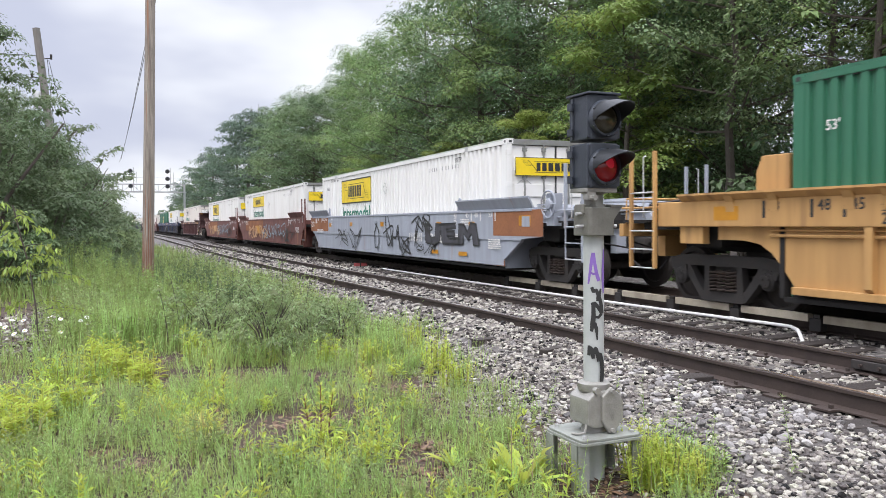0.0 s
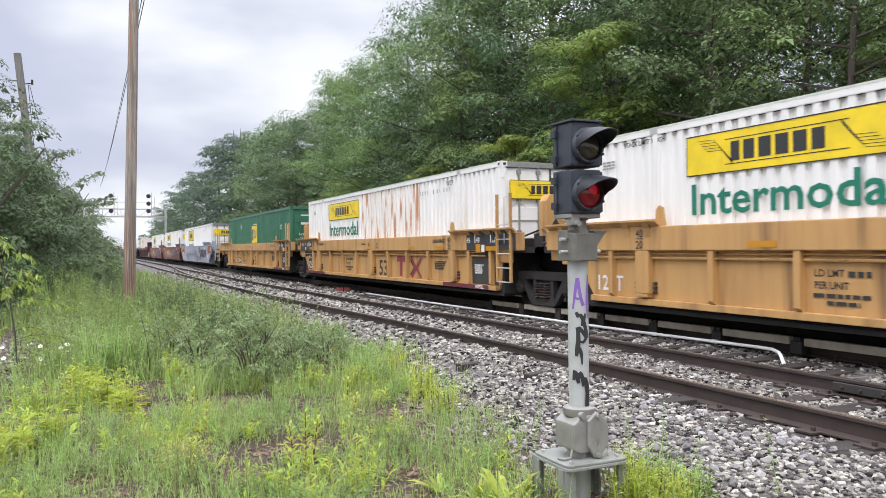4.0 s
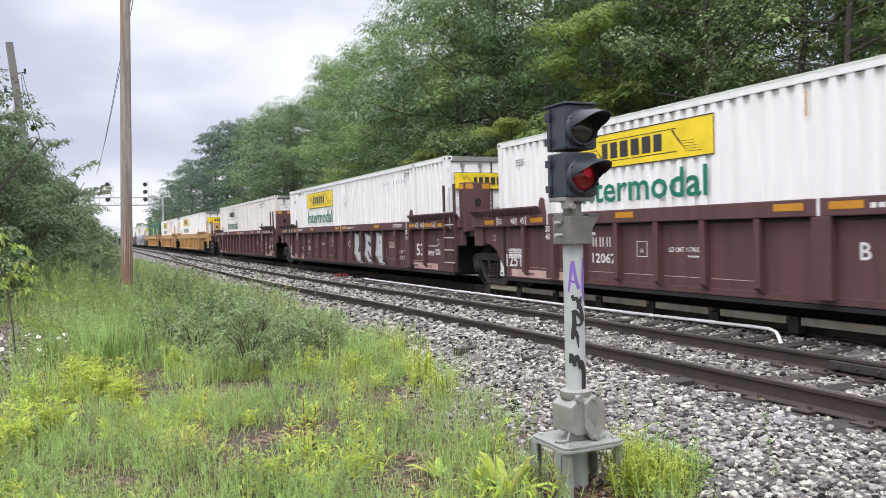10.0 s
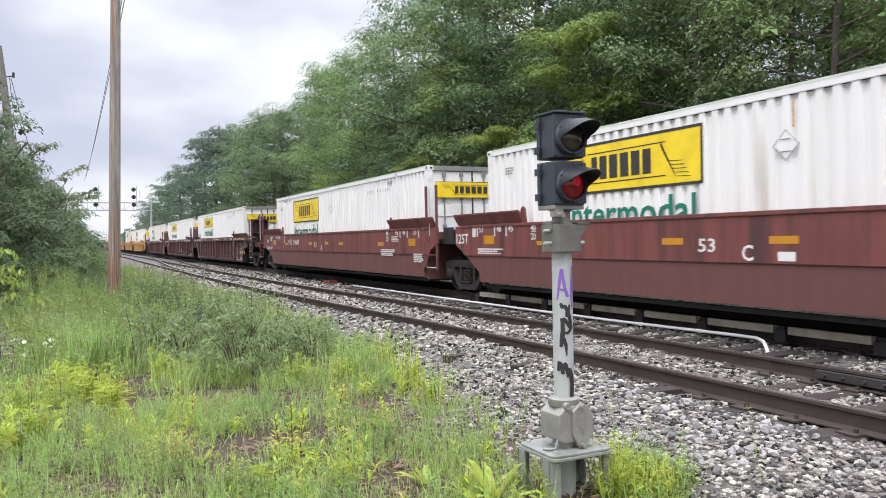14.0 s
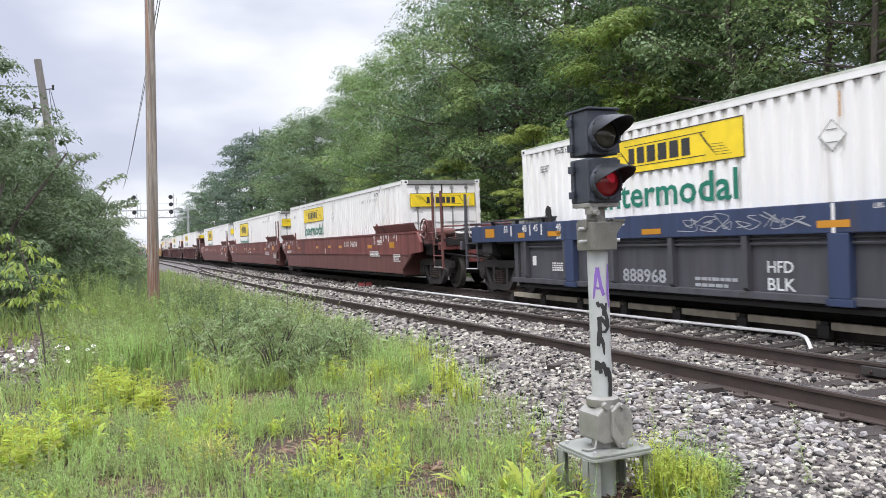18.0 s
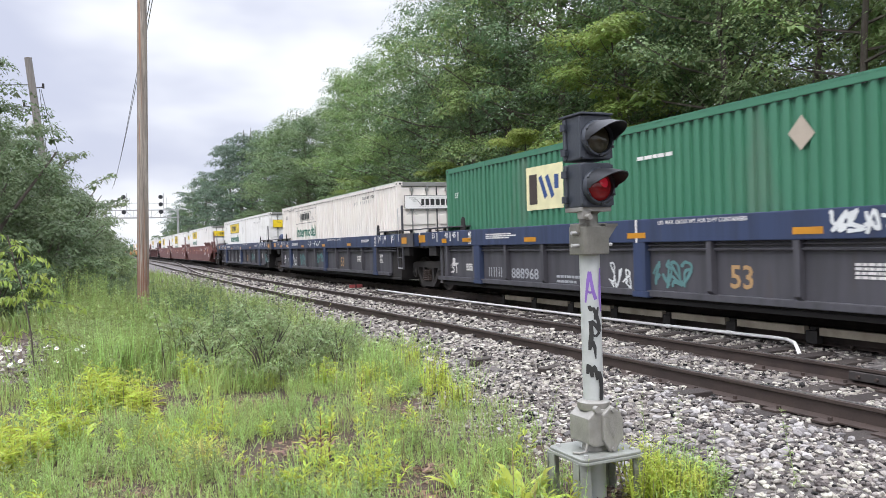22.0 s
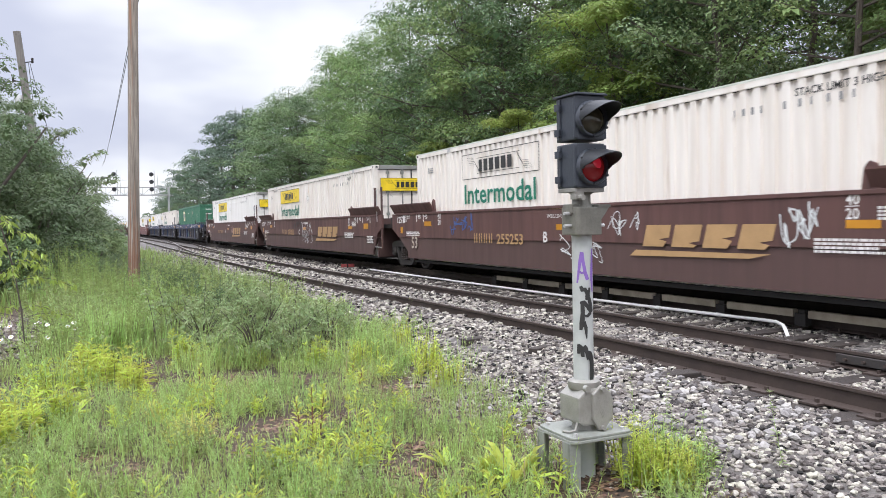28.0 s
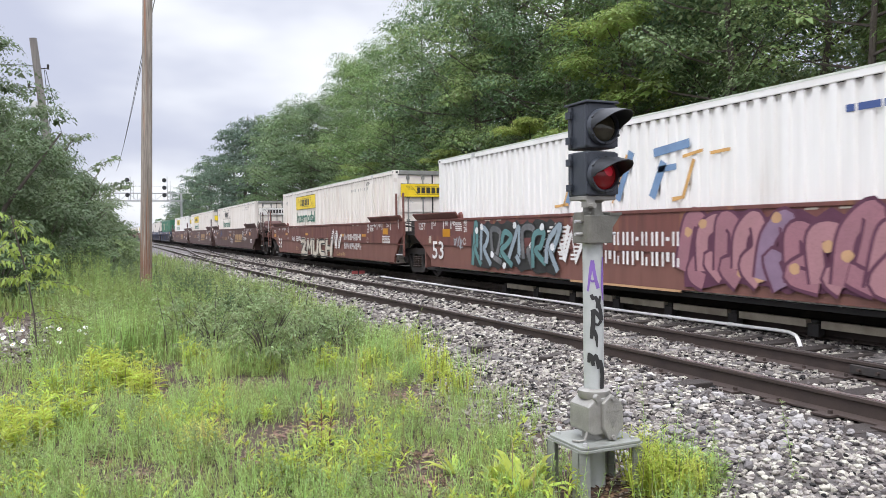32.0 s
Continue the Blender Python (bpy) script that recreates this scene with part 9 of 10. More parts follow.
def herbs(rng, base, height, leaves, length, width, rise=0.5, stem=0.006, low=0.15, lean=None, tall=1.0):
    """Leafy stems: a thin upright stem with pointed leaves round it."""
    n = len(base)
    h = height * tall * rng.uniform(0.55, 1.2, n)
    tilt = rng.normal(0, 0.12, (n, 2))
    if lean is not None:
        tilt += np.stack([np.cos(lean), np.sin(lean)], 1) * rng.uniform(0.1, 0.5, (n, 1))
    axis = np.concatenate([tilt, np.ones((n, 1))], 1)
    f = low + (1 - low) * rng.uniform(0, 1, (n, leaves))
    az = rng.uniform(0, 2 * np.pi, (n, leaves))
    at = (base[:, None] + axis[:, None] * (f * h[:, None])[..., None]).reshape(-1, 3)
    up = (rise * (0.4 + f) + rng.normal(0, 0.15, f.shape)).ravel()
    way = np.stack([np.cos(az).ravel(), np.sin(az).ravel(), up], 1)
    side = np.stack([-np.sin(az).ravel(), np.cos(az).ravel(), rng.normal(0, 0.25, az.size)], 1)
    L = (length * (1.15 - 0.55 * f) * rng.uniform(0.7, 1.2, f.shape)).ravel()
    a = leaf_quads(at, way, side, L, L * width, 0.25)
    s = np.tile([[1.0, 0.2, 0.0]], (n, 1))
    b = leaf_quads(base, axis, s, h, np.full(n, stem * 2.2), 0.0)
    return join([a, b])


rng = np.random.default_rng(42)


def grass_tufts(n, y0, y1, per, radius, height, width, spread, **where):
    base, az, tall = tufts(rng, verge_points(rng, n, y0, y1, 1.1, **where), per, radius)
    return blades(rng, base, height, width, spread, az, tall)


def herb_tufts(n, y0, y1, per, radius, height, leaves, length, width, rise, stem, **where):
    base, az, tall = tufts(rng, verge_points(rng, n, y0, y1, 1.05, **where), per, radius)
    return herbs(rng, base, height, leaves, length, width, rise, stem, 0.12, az, tall)


# a low carpet of grass, and a few taller tufts of it
v, f = join([grass_tufts(900, 3.4, 11, 24, 0.06, 0.16, 0.006, 0.8, seed=6.0, cut=-0.05), blades(rng, verge_points(rng, 24000, 3.4, 11, 1.15), 0.085, 0.007, 0.9), grass_tufts(640, 9, 24, 24, 0.12, 0.28, 0.011, 0.6)])
tagged(new("grass", big_mesh("grass", v, f, L_GRASS)), "fresh green grass on the verge", "grass", kind="stuff")
v, f = blades(rng, verge_points(rng, 12000, 19, 60, 1.3), 0.5, 0.03, 0.5)
tagged(new("meadow_grass", big_mesh("meadow_grass", v, f, L_FERN)), "long green grass farther along the verge", "grass", kind="stuff")
# horsetail: upright feathery shoots, crowded into patches
v, f = join([herb_tufts(860, 3.4, 9.3, 8, 0.075, 0.23, 26, 0.050, 0.13, 1.25, 0.003, seed=31.0, cut=0.0, size=1.1), herb_tufts(300, 8.6, 15, 7, 0.12, 0.36, 20, 0.08, 0.15, 1.1, 0.004, seed=32.0, cut=0.05, size=1.2)])
tagged(new("horsetail", big_mesh("horsetail", v, f, L_TAIL)), "feathery green horsetail on the verge", "weeds", kind="stuff")
v, f = join([herb_tufts(260, 3.4, 8.6, 5, 0.06, 0.24, 18, 0.07, 0.24, 0.7, 0.004, seed=14.0, cut=0.3), herb_tufts(420, 10.5, 28, 6, 0.14, 0.50, 16, 0.13, 0.26, 0.6, 0.006, seed=15.0, cut=0.05)])
tagged(new("weeds", big_mesh("weeds", v, f, L_GREY)), "grey-green leafy weeds on the verge", "weeds", kind="stuff")
v, f = herb_tufts(170, 3.6, 9.5, 4, 0.05, 0.24, 15, 0.10, 0.24, 0.9, 0.004, seed=23.0, cut=0.3, size=0.8)
tagged(new("goldenrod", big_mesh("goldenrod", v, f, L_WEED)), "yellow-green young goldenrod shoots on the verge", "weeds", kind="stuff")
v, f = blades(rng, verge_points(rng, 2300, 4, 22, 1.1), 0.34, 0.006, 0.5)
tagged(new("dry_stalks", big_mesh("dry_stalks", v, f, L_DRY)), "dry tan stalks among the weeds", "grass", kind="stuff")


def weed_bush(label, x, y, w, h, seed, mat, n=70, length=0.13, width=0.22, leaves=22):
    """A thicket of leafy stems that stands out from the rest."""
    r = np.random.default_rng(seed)
    base = np.stack([r.normal(0, w * 0.45, n), r.normal(0, w * 0.45, n), np.zeros(n)], 1)
    v, f = herbs(r, base, h, leaves, length, width, 0.6, 0.006, 0.08)
    ob = thing("weed_bush", label, "bush", "weed thickets", at=(x, y, hump(x, y) - 0.01))
    part("foliage", big_mesh("foliage", v, f, mat), None, ob)
    st = Form()
    for i in range(8):
        a = i * 0.8
        st.rod((0.1 * math.cos(a), 0.1 * math.sin(a), 0), (w * 0.5 * math.cos(a), w * 0.5 * math.sin(a), h * 0.7), 0.006, 5, 0.003)
    part("wood", st, M_STEM, ob)
    return ob


LUSH, TALLG = "green leafy thicket on the verge", "tall green leafy thicket on the verge"
for q in ((LUSH, 0.9, 12.8, 0.8, 0.75, 3, L_FERN, 90), (LUSH, 2.2, 14.0, 0.9, 0.75, 5, L_BUSH, 110), (LUSH, 3.4, 13.0, 0.7, 0.45, 6, L_GREY, 80), (LUSH, 0.9, 15.8, 1.0, 0.85, 7, L_FERN, 110), (LUSH, 2.9, 16.8, 1.0, 0.7, 8, L_GREY, 110), (TALLG, 0.0, 18.0, 1.1, 1.0, 9, L_FERN, 110), (TALLG, 1.8, 20.0, 1.2, 0.85, 10, L_BUSH, 110), (TALLG, -0.6, 22.0, 1.3, 1.2, 12, L_FERN, 120), (TALLG, 2.4, 24.5, 1.4, 0.9, 13, L_GREY, 120), (TALLG, 0.3, 25.5, 1.4, 1.1, 14, L_BUSH, 120)):
    weed_bush(*q)
for i, q in enumerate(((3.55, 8.3, 0.20, 0.42), (3.75, 9.6, 0.22, 0.40), (3.35, 7.4, 0.16, 0.34), (2.9, 8.9, 0.16, 0.34))):
    weed_bush("bright green leafy tuft at the ballast edge", *q, 15 + i, L_WEED, 30, 0.08, 0.2, 20)
# feathery fern-like clumps, pale and upright
for i, (x, y, w, h, n) in enumerate(((0.30, 10.9, 0.42, 0.72, 90), (0.05, 11.4, 0.4, 0.66, 70), (0.72, 11.4, 0.35, 0.6, 60), (-0.35, 11.3, 0.3, 0.5, 40), (3.2, 9.3, 0.35, 0.42, 60), (3.5, 10.2, 0.3, 0.40, 50), (-0.15, 13.2, 0.5, 0.7, 60))):
    weed_bush("feathery pale green clump among the weeds", x, y, w, h, 300 + i, L_TAIL, n, 0.085, 0.13, 30)
# bright yellow-green leafy shoots
for i, (x, y, w, h, n) in enumerate(((-0.60, 7.2, 0.26, 0.36, 34), (-0.85, 6.8, 0.24, 0.34, 30), (-0.35, 7.6, 0.2, 0.32, 24), (-0.9, 7.5, 0.2, 0.36, 24), (0.17, 9.35, 0.28, 0.40, 34), (-0.10, 9.9, 0.28, 0.42, 34), (0.35, 8.9, 0.16, 0.3, 18), (-0.5, 9.2, 0.2, 0.32, 18), (1.14, 5.2, 0.14, 0.22, 14), (2.45, 9.2, 0.16, 0.34, 14), (1.0, 10.0, 0.2, 0.4, 18))):
    weed_bush("bright yellow-green leafy shoots on the verge", x, y, w, h, 340 + i, L_WEED, n, 0.125, 0.24, 16)


def shoot(x, y, h, seed):
    """One red-stemmed plant with long pointed leaves set round it."""
    r = np.random.default_rng(seed)
    ob = thing("weed_stalk", "red-stemmed weed with long pointed leaves", "weed", "red-stemmed weeds", at=(x, y, hump(x, y) - 0.01))
    dx, dy = r.normal(0, 0.05, 2)
    part("stem", Form().loft([(0, 0, 0), (dx * 0.4, dy * 0.4, h * 0.5), (dx, dy, h)], [0.006, 0.005, 0.003], 6), M_REDSTEM, ob)
    n = 26
    f = np.linspace(0.12, 1.0, n)
    az = np.arange(n) * 2.4
    base = np.stack([dx * f, dy * f, h * f], 1)
    way = np.stack([np.cos(az), np.sin(az), 0.35 + 0.9 * f], 1)
    side = np.stack([-np.sin(az), np.cos(az), r.normal(0, 0.15, n)], 1)
    L = 0.15 * (1.1 - 0.5 * f) * r.uniform(0.8, 1.15, n)
    part("leaves", big_mesh("leaves", *leaf_quads(base, way, side, L, L * 0.24, 0.35), L_WEED), None, ob)


for i, (x, y, h) in enumerate(((1.54, 6.0, 0.44), (1.62, 6.08, 0.36), (1.46, 6.06, 0.34), (0.95, 8.3, 0.3), (2.55, 8.1, 0.32), (2.3, 7.2, 0.3), (1.0, 7.6, 0.28))):
    shoot(x, y, h, 700 + i)
# a tuft of yellowing grass with dry blades at its heart
for i, (x, y, sz, mat, label) in enumerate(((0.67, 6.38, 1.0, L_YGRASS, "yellowing grass tuft with dry blades"), (0.72, 6.3, 0.7, L_DRY, "dry tan grass tuft"), (0.45, 7.3, 0.7, L_YGRASS, "yellowing grass tuft with dry blades"))):
    r = np.random.default_rng(720 + i)
    n = int(150 * sz)
    base = np.concatenate([r.normal(0, 0.07 * sz, (n, 2)), np.zeros((n, 1))], 1)
    ob = thing("grass_tuft", label, "grass", "grass tufts", at=(x, y, hump(x, y) - 0.01))
    part("tuft", big_mesh("tuft", *blades(r, base, 0.26 * sz, 0.007, 0.9, np.arctan2(base[:, 1], base[:, 0])), mat), None, ob)


# the dark olive-leaved shrub in the middle of the verge, and smaller ones round it
SMALL = [shrub_parts(51, 1.15, 0.70, 62, 84, 0.050, L_MID, 14, 0.8, 0.5, 0.66), shrub_parts(52, 0.8, 0.7, 50, 70, 0.048, L_MID, 12, 0.8, 0.5, 0.66), shrub_parts(53, 0.95, 0.6, 46, 70, 0.050, L_MID, 12, 0.8, 0.5, 0.66)]
for i, (x, y, k, sc) in enumerate(((1.85, 9.85, 0, 0.82), (2.55, 10.5, 1, 0.9), (3.1, 10.9, 1, 0.8), (1.35, 11.0, 2, 0.85), (2.0, 11.5, 0, 0.8), (1.2, 12.6, 2, 0.8))):
    plant("shrub", "olive-leaved dark green shrub among the weeds", "shrub", "small shrubs on the verge", SMALL[k], ("wood", "foliage"), pose(x, y, hump(x, y) - 0.02, 0, 0, i * 67), sc)
# bare and leafy twigs that stand above the shrub
for i, (x, y, dx, h) in enumerate(((2.05, 9.9, 0.03, 1.25), (1.95, 10.0, -0.42, 1.15), (0.75, 11.0, -0.12, 0.9), (1.35, 10.9, 0.05, 1.0), (2.5, 10.6, 0.1, 0.95), (1.0, 12.2, -0.15, 1.05))):
    r = np.random.default_rng(740 + i)
    ob = thing("twig", "thin dark twig standing above the shrub", "twig", "twigs above the shrub", at=(x, y, hump(x, y) - 0.02))
    pts = [(dx * t * t, 0.05 * t, h * t) for t in (0, 0.3, 0.6, 0.85, 1.0)]
    part("wood", Form().loft(pts, [0.008, 0.007, 0.005, 0.004, 0.002], 5), M_BARK, ob)
    c = np.array([(dx * t * t, 0.05 * t, h * t) for t in np.linspace(0.45, 1, 8)])
    part("foliage", big_mesh("foliage", *clump_leaves(r, c, np.full(8, 0.07), 7, 0.05, 0.8, 0.6, 0.0), L_MID), None, ob)
r = np.random.default_rng(15)
n = 3600
lx, ly = r.uniform(-0.5, 3.3, n), r.uniform(3.8, 12, n)
for k in range(2600):
    bx, by, br = BARE[k % len(BARE)]
    lx[k], ly[k] = bx + r.normal(0, br * 0.6), by + r.normal(0, br * 0.5)
lb = np.stack([lx, ly, np.array([hump(a, b) for a, b in zip(lx, ly)]) + 0.006], 1)
la = r.uniform(0, 6.28, n)
v, f = leaf_quads(lb, np.stack([np.cos(la), np.sin(la), r.normal(0.05, 0.2, n)], 1), np.stack([-np.sin(la), np.cos(la), r.normal(0, 0.2, n)], 1), r.uniform(0.03, 0.08, n), r.uniform(0.015, 0.04, n))
tagged(new("leaf_litter", big_mesh("leaf_litter", v, f, M_LITTER)), "brown dead leaves on bare soil", "leaf litter", kind="stuff")


def sprig(x, y, z, dx, dz, seed):
    """A bare arching branch with a few leaves that stands out of the bushes."""
    r = np.random.default_rng(seed)
    ob = thing("branch", "thin arching branch with sparse leaves above the bushes", "branch", "branches over the bushes", at=(x, y, z))
    pts = [(dx * t, 0.2 * t, dz * t - 0.25 * dz * t * t) for t in (0, 0.25, 0.5, 0.75, 1.0)]
    part("wood", Form().loft(pts, [0.02, 0.016, 0.012, 0.008, 0.004], 5), M_BARK, ob)
    c = np.array([(dx * t, 0.2 * t, dz * t - 0.25 * dz * t * t) for t in np.linspace(0.3, 1, 9)])
    v, f = clump_leaves(r, c, np.full(9, 0.22), 14, 0.13, 0.6, 0.6)
    part("foliage", big_mesh("foliage", v, f, L_BUSH), None, ob)


for q in ((-0.9, 34, 3.6, 1.5, 1.2, 1), (-0.6, 34, 3.0, 1.6, 0.7, 2), (-1.8, 33, 4.3, 1.4, 1.3, 3), (-0.3, 38, 3.0, 1.5, 0.8, 4)):
    sprig(*q)


def broadleaf(x, y, n, length, seed):
    """A tuft of long arching leaves."""
    r = np.random.default_rng(seed)
    az, up = r.uniform(0, 2 * np.pi, n), r.uniform(0.5, 1.6, n)
    L = length * r.uniform(0.6, 1.15, n)
    ob = thing("broadleaf_plant", "bright green broad-leaved plant by the signal", "plant", "broad-leaved plants", at=(x, y, hump(x, y) - 0.01))
    form = Form()
    for a, u, l in zip(az, up, L):
        d = Vector((math.cos(a), math.sin(a), u)).normalized()
        s = Vector((-math.sin(a), math.cos(a), 0))
        w = l * 0.085
        p = [Vector((0, 0, 0)), d * l * 0.4, d * l * 0.75 - Vector((0, 0, l * 0.06)), d * l - Vector((0, 0, l * 0.22))]
        k = (0.4, 1.0, 0.8, 0.05)
        vv = [q for c, m in zip(p, k) for q in (c - s * w * m, c + Vector((0, 0, -w * 0.35 * m)), c + s * w * m)]
        form.add(vv, [(3 * i + j, 3 * i + j + 1, 3 * i + j + 4, 3 * i + j + 3) for i in range(3) for j in (0, 1)])
    part("leaves", form, L_WEED, ob)
    return ob


for i, (x, y, n, l) in enumerate(((2.43, 4.35, 18, 0.36), (2.35, 4.55, 14, 0.32), (2.55, 4.6, 10, 0.26), (2.2, 4.9, 9, 0.25), (-0.2, 7.9, 12, 0.26), (1.35, 5.2, 9, 0.18), (0.9, 6.3, 8, 0.18), (0.3, 5.3, 9, 0.20), (-0.75, 7.0, 12, 0.26), (1.9, 5.6, 8, 0.18), (1.05, 4.75, 9, 0.2))):
    broadleaf(x, y, n, l, 60 + i)

# feathery clumps round the foot of the signal
for i, (x, y, w, h, n) in enumerate(((3.22, 4.12, 0.16, 0.36, 46), (3.42, 4.05, 0.16, 0.34, 46), (3.12, 3.92, 0.14, 0.30, 40), (3.55, 3.92, 0.14, 0.26, 34), (3.32, 3.82, 0.15, 0.30, 40))):
    weed_bush("bright green feathery weed clump at the signal's foot", x, y, w, h, 200 + i, L_TAIL if i % 2 else L_WEED, n, 0.075, 0.16, 24)

# tall single stalks with small leaves near the signal
for i, (x, y, h) in enumerate(((3.62, 4.62, 0.62), (3.25, 4.6, 0.70), (3.84, 4.53, 0.5), (4.0, 3.6, 0.4), (3.75, 4.1, 0.45), (2.55, 5.6, 0.5), (3.3, 5.5, 0.45))):
    r = np.random.default_rng(90 + i)
    v, f = herbs(r, np.zeros((1, 3)), h / 0.9, 46, 0.07, 0.2, 0.5, 0.004, 0.1)
    ob = thing("weed_stalk", "single tall leafy weed stalk on the ballast", "weed", "tall weed stalks", at=(x, y, hump(x, y) - 0.01))
    part("leaves", big_mesh("leaves", v, f, L_GREY), None, ob)


def sapling(x, y, h):
    """A young tree: a few arching branches hung with drooping leaves."""
    ob = thing("sapling", "young sapling with drooping yellow-green leaves on arching branches", "sapling", at=(x, y, -0.36))
    part("stem", Form().path([(0.06, 0, 0), (0.03, 0, h * 0.3), (-0.05, 0, h * 0.6), (-0.14, 0, h * 0.8), (-0.22, 0, h)], 0.011, 6), M_BARK, ob)
    r = np.random.default_rng(7)
    base, way, side, ln = [], [], [], []
    branches = [(0.24, 0.1, 0.85), (0.26, 3.1, 0.95), (0.30, 2.2, 0.6), (0.30, 0.8, 0.6)] + [(0.50 + 0.5 * k / 12, k * 2.4, 0.62 * (1.2 - 0.06 * k)) for k in range(13)]
    for f, a, l in branches:
        root = Vector((-0.05 * (f > 0.45) - 0.17 * max(0, (f - 0.55) / 0.45), 0, h * f))
        d = Vector((math.cos(a), math.sin(a), 0))
        curve = lambda t: root + d * l * t + Vector((0, 0, l * (0.42 * t - 0.55 * t * t)))
        part("branch", Form().path([curve(t) for t in (0, 0.25, 0.5, 0.75, 1)], 0.005, 4), M_BARK, ob)
        m = int(64 * l)
        for j in range(m):
            q = r.uniform(-1, 1)
            out = Vector((-math.sin(a), math.cos(a), 0)) * q
            w = out * 1.0 + d * r.uniform(-0.3, 0.9) + Vector((0, 0, r.uniform(-1.2, -0.1)))
            base.append(curve(r.uniform(0.2, 1.0)) + Vector(r.normal(0, 0.025, 3))), way.append(w), side.append(d * r.uniform(0.3, 1) + Vector(r.normal(0, 0.5, 3))), ln.append(0.11 * r.uniform(0.6, 1.2))
    v, f = leaf_quads(np.array(base), np.array(way), np.array(side), np.array(ln), np.array(ln) * 0.38, 0.2)
    part("foliage", big_mesh("foliage", v, f, L_SAP), None, ob)


sapling(-0.95, 12.3, 2.0)


def daisy(x, y, h, seed):
    r = random.Random(seed)
    ob = thing("daisy", "white daisy with a yellow centre on a thin stem", "flower", "daisies on the verge", at=(x, y, hump(x, y) - 0.01))
    dx, dy = r.uniform(-0.08, 0.08), r.uniform(-0.08, 0.08)
    part("stem", Form().rod((0, 0, 0), (dx, dy, h), 0.003, 5), M_STEM, ob)
    pet, t = Form(), Vector((dx, dy - 0.002, h))
    nx, ny = r.uniform(-0.5, 0.3), r.uniform(-0.9, -0.2)
    nrm = Vector((nx, ny, 0.8)).normalized()
    u = nrm.orthogonal().normalized()
    w = nrm.cross(u)
    for i in range(11):
        a = 2 * math.pi * i / 11
        d, s = u * math.cos(a) + w * math.sin(a), -u * math.sin(a) + w * math.cos(a)
        pet.add([t + d * 0.008, t + d * 0.025 + s * 0.008, t + d * 0.036, t + d * 0.025 - s * 0.008], [(0, 1, 2, 3)])
    part("petals", pet, M_PETAL, ob)
    part("disc", Form().rod(t - nrm * 0.002, t + nrm * 0.006, 0.010, 8, 0.006), M_DISC, ob)


rd = random.Random(3)
for i in range(12):
    daisy(rd.uniform(-1.4, 0.05), rd.uniform(10.2, 12.6), rd.uniform(0.25, 0.5), i)

# ---- loose stones of the ballast ----
def stone_shape(seed):
    r = np.random.default_rng(seed)
    bm = bmesh.new()
    bmesh.ops.create_icosphere(bm, subdivisions=1, radius=1.0)
    for v in bm.verts:
        v.co = Vector(np.array(v.co) * r.uniform(0.72, 1.12) * np.array([1.0, 0.8, 0.62]))
    vs = np.array([v.co for v in bm.verts])
    fs = np.array([[v.index for v in f.verts] for f in bm.faces])
    bm.free()
    return vs, fs


SHAPES = [stone_shape(i) for i in range(8)]


def octa_low(seed):
    """A sharp-edged crushed stone."""
    r = np.random.default_rng(seed)
    vs = np.array([(1, 0, 0), (-1, 0, 0), (0, 1, 0), (0, -1, 0), (0, 0, 1), (0, 0, -1)]) * r.uniform(0.75, 1.25, (6, 1)) + r.normal(0, 0.28, (6, 3))
    fs = np.array([(0, 2, 4), (2, 1, 4), (1, 3, 4), (3, 0, 4), (2, 0, 5), (1, 2, 5), (3, 1, 5), (0, 3, 5)])
    return vs * np.array([1.1, 0.9, 0.75]), fs


def chunk(seed, n):
    """A blunt crushed stone: a knocked-about block of 12 or 20 faces."""
    r = np.random.default_rng(seed)
    if n == 12:
        vs = np.array(list(itertools.product((-1, 1), (-1, 1), (-1, 1))), float) * 0.72
        fs = np.array([(0, 1, 3), (0, 3, 2), (4, 6, 7), (4, 7, 5), (0, 4, 5), (0, 5, 1), (2, 3, 7), (2, 7, 6), (0, 2, 6), (0, 6, 4), (1, 5, 7), (1, 7, 3)])
    else:
        q = (1 + 5 ** 0.5) / 2
        vs = np.array([(-1, q, 0), (1, q, 0), (-1, -q, 0), (1, -q, 0), (0, -1, q), (0, 1, q), (0, -1, -q), (0, 1, -q), (q, 0, -1), (q, 0, 1), (-q, 0, -1), (-q, 0, 1)]) / 1.9
        fs = np.array([(0, 11, 5), (0, 5, 1), (0, 1, 7), (0, 7, 10), (0, 10, 11), (1, 5, 9), (5, 11, 4), (11, 10, 2), (10, 7, 6), (7, 1, 8), (3, 9, 4), (3, 4, 2), (3, 2, 6), (3, 6, 8), (3, 8, 9), (4, 9, 5), (2, 4, 11), (6, 2, 10), (8, 6, 7), (9, 8, 1)])
    vs = vs * r.uniform(0.75, 1.2, (len(vs), 1)) + r.normal(0, 0.12, vs.shape)
    return vs * np.array([1.15, 0.85, 0.7]), fs


LOW = [octa_low(i) for i in range(16)]
MIDDLE = [chunk(i, 12) for i in range(16)]
NEAR = [chunk(40 + i, 20) for i in range(16)]


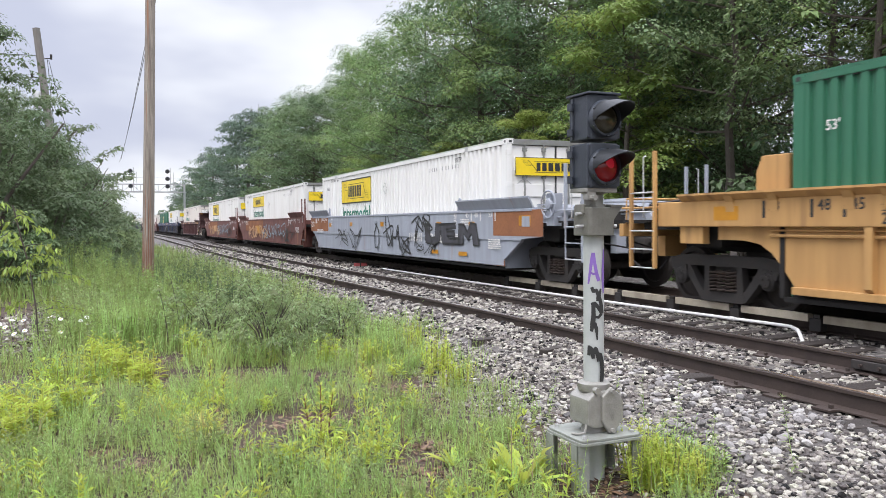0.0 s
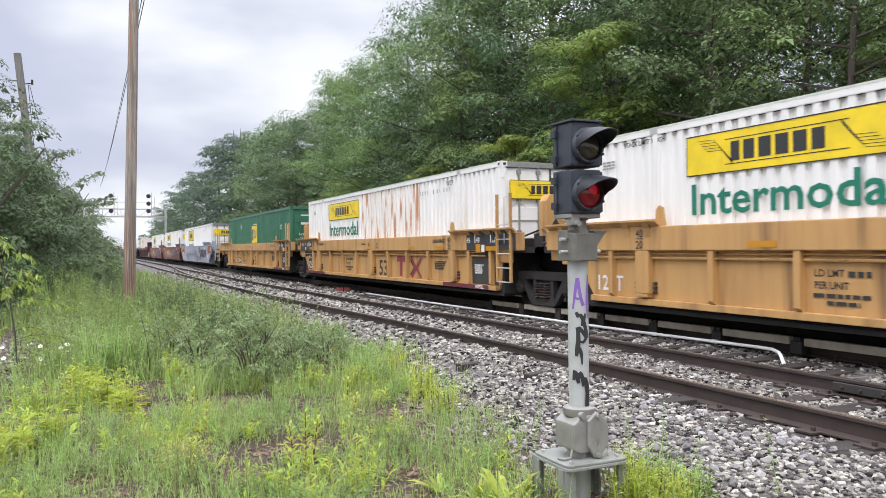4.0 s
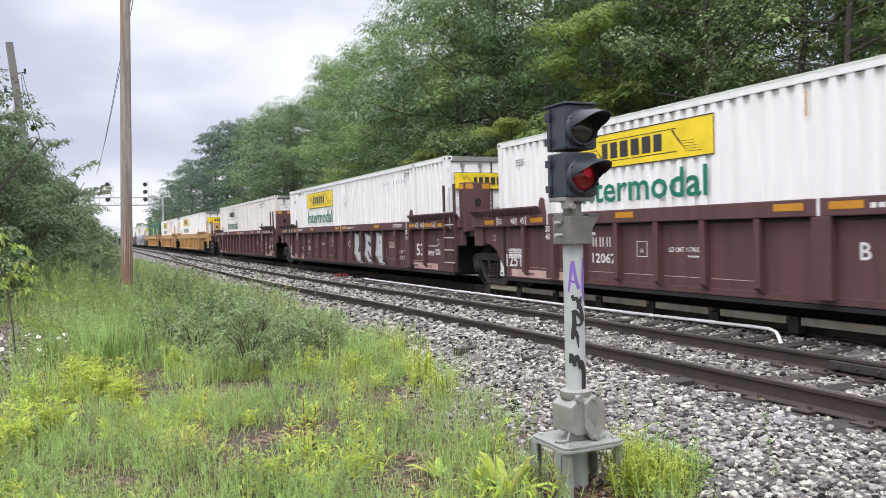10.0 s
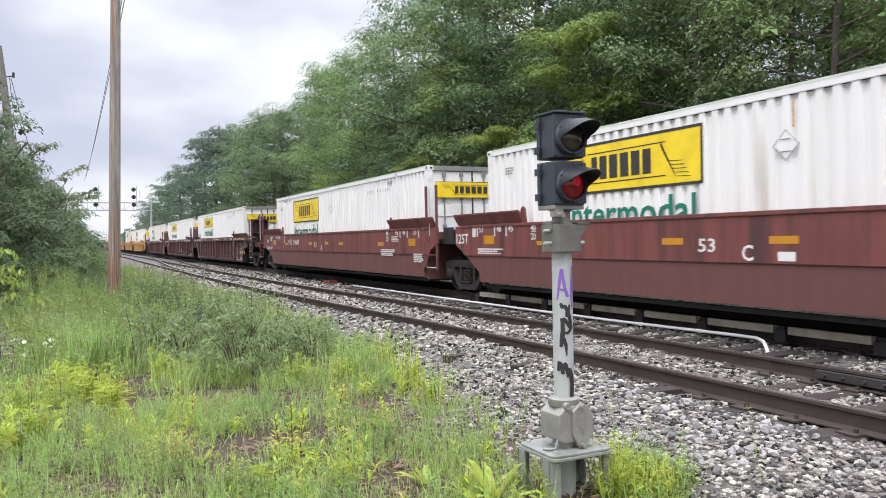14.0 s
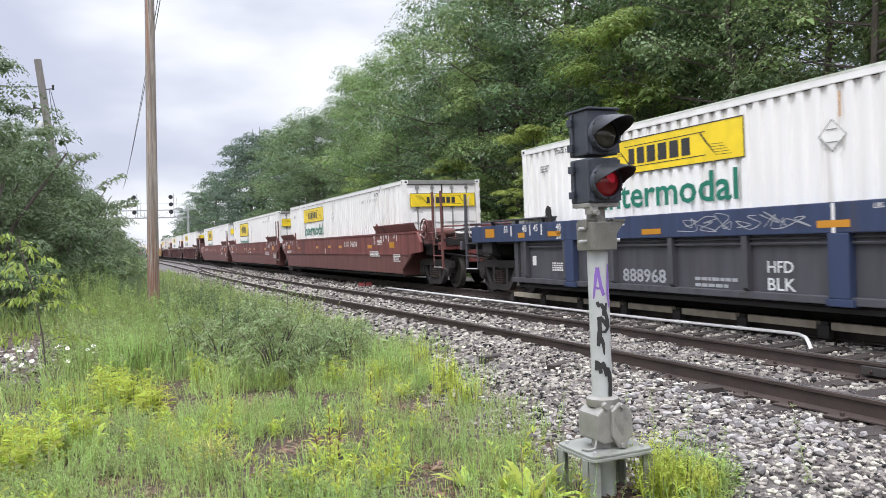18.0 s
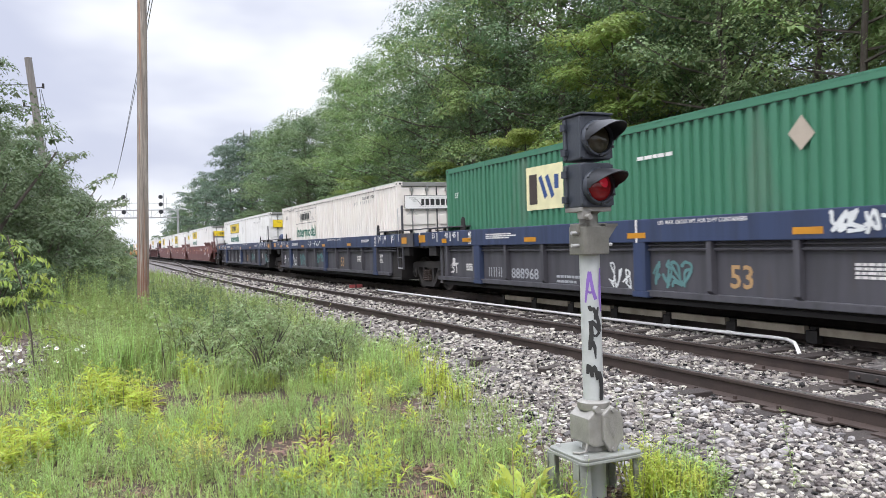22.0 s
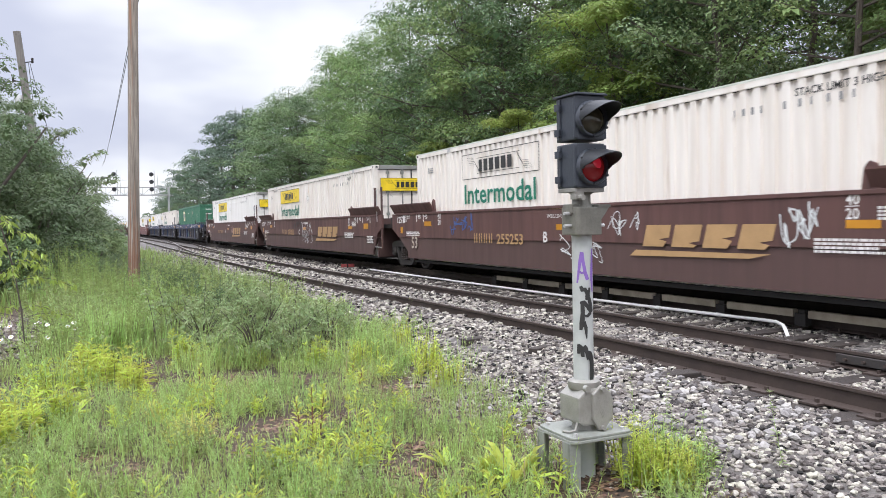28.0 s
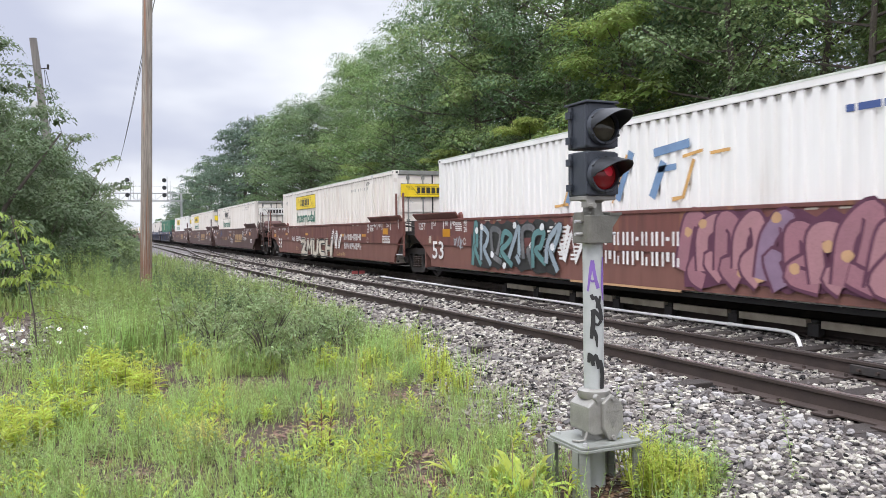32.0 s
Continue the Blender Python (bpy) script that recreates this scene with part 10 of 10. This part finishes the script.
def scatter_stones(rng, x, y, size, shapes):
    out = []
    n = len(x)
    pick = rng.integers(0, len(shapes), n)
    yaw, tip = rng.uniform(0, 6.28, n), rng.normal(0, 0.5, n)
    z = np.array([bed(a, b) for a, b in zip(x, y)]) + size * rng.uniform(-0.1, 0.45, n)
    for k, (vs, fs) in enumerate(shapes):
        i = np.where(pick == k)[0]
        c, s, ct, st = np.cos(yaw[i]), np.sin(yaw[i]), np.cos(tip[i]), np.sin(tip[i])
        p = vs[None] * size[i][:, None, None]
        py, pz = p[..., 1] * ct[:, None] - p[..., 2] * st[:, None], p[..., 1] * st[:, None] + p[..., 2] * ct[:, None]
        q = np.stack([p[..., 0] * c[:, None] - py * s[:, None] + x[i][:, None], p[..., 0] * s[:, None] + py * c[:, None] + y[i][:, None], pz + z[i][:, None]], -1)
        f = fs[None] + (np.arange(len(i)) * len(vs))[:, None, None]
        out.append((q.reshape(-1, 3), f.reshape(-1, 3)))
    return join(out)


rng = np.random.default_rng(77)


def ballast_points(n, y0, y1, power, size):
    y = y0 + (y1 - y0) * rng.uniform(0, 1, n) ** power
    lo = verge_edge(y) - 0.35 + np.abs(rng.normal(0, 0.3, n)) * -1
    x = lo + (8.75 - lo) * rng.uniform(0, 1, n)
    ok = np.ones(n, bool)
    for line, phase in ((np.array([near_x(b) for b in y]), 7.8), (np.full(n, MAIN_X), 24.8)):
        on_tie = (x - line > (-1.85 if phase > 20 else -1.32)) & (x - line < 1.32) & (np.abs(np.mod(y + phase + 0.27, 0.54) - 0.27) < 0.11)
        ok &= ~(on_tie & (rng.uniform(0, 1, n) < 0.85))
    x, y = x[ok], y[ok]
    return x, y, size * rng.uniform(0.6, 1.35, len(x))


v, f = join([scatter_stones(rng, *ballast_points(12500, 2.0, 5.2, 1.0, 0.0225), NEAR), scatter_stones(rng, *ballast_points(20500, 5.0, 11, 1.0, 0.025), MIDDLE), scatter_stones(rng, *ballast_points(15000, 10, 26, 1.2, 0.038), MIDDLE), scatter_stones(rng, *ballast_points(9000, 24, 60, 1.2, 0.055), LOW)])
tagged(new("ballast_stones", big_mesh("ballast_stones", v, f, M_STONE)), "loose grey, white and brown crushed stones", "stones", kind="stuff")
gx, gy = rng.uniform(-2.9, -0.8, 900), rng.uniform(11.4, 17.0, 900)
v, f = scatter_stones(rng, gx, gy, 0.04 * rng.uniform(0.6, 1.3, 900), LOW)
v[:, 2] += np.array([hump(a, b) for a, b in zip(gx, gy)]).mean() - np.median(v[:, 2])
tagged(new("path_gravel", big_mesh("path_gravel", v, f, M_STONE)), "patch of pale gravel among the weeds", "gravel", kind="stuff")

# the nearest stones one by one
NEAR = [big_mesh("stone", vs, fs, M_STONE) for vs, fs in SHAPES]
M_STONE_ONE = material("ballast_stone_single", (0.26, 0.245, 0.24), 0.85, 0, (0.13, 0.115, 0.112), 30, 90, 0.6, 0.1, 0.3, per="object", random=0.6)
for me in NEAR:
    me.materials[0] = M_STONE_ONE
for i in range(280):
    y = 3.9 + 2.6 * rng.uniform() ** 1.1
    x = 3.25 + 2.0 * rng.uniform()
    s = 0.036 * rng.uniform(0.7, 1.5)
    ob = part("stone", NEAR[i % 8], None, ballast)
    ob.matrix_basis = pose(x, y, bed(x, y) + s * 0.5, rng.uniform(-30, 30), rng.uniform(-30, 30), rng.uniform(0, 360)) @ Matrix.Diagonal((s, s, s, 1))


# ---- what moves: the train draws away along +y, its wheels roll ----
def motions():
    for ob, s in CARS + LOADS:
        walk(ob, [(t, pose(MAIN_X, s + SPEED * t, RISE)) for t in (0.0, 8.0, 16.0, 24.0, 32.0)])
    for w, d in TURNING:
        rows = []
        for k in range(0, 961, 2):
            t = k / FPS
            rows.append((t, Matrix.Translation((0, d, RAIL + WHEEL_R)) @ Matrix.Rotation(-SPEED / WHEEL_R * t, 4, "X")))
        walk(w, rows)


motions()
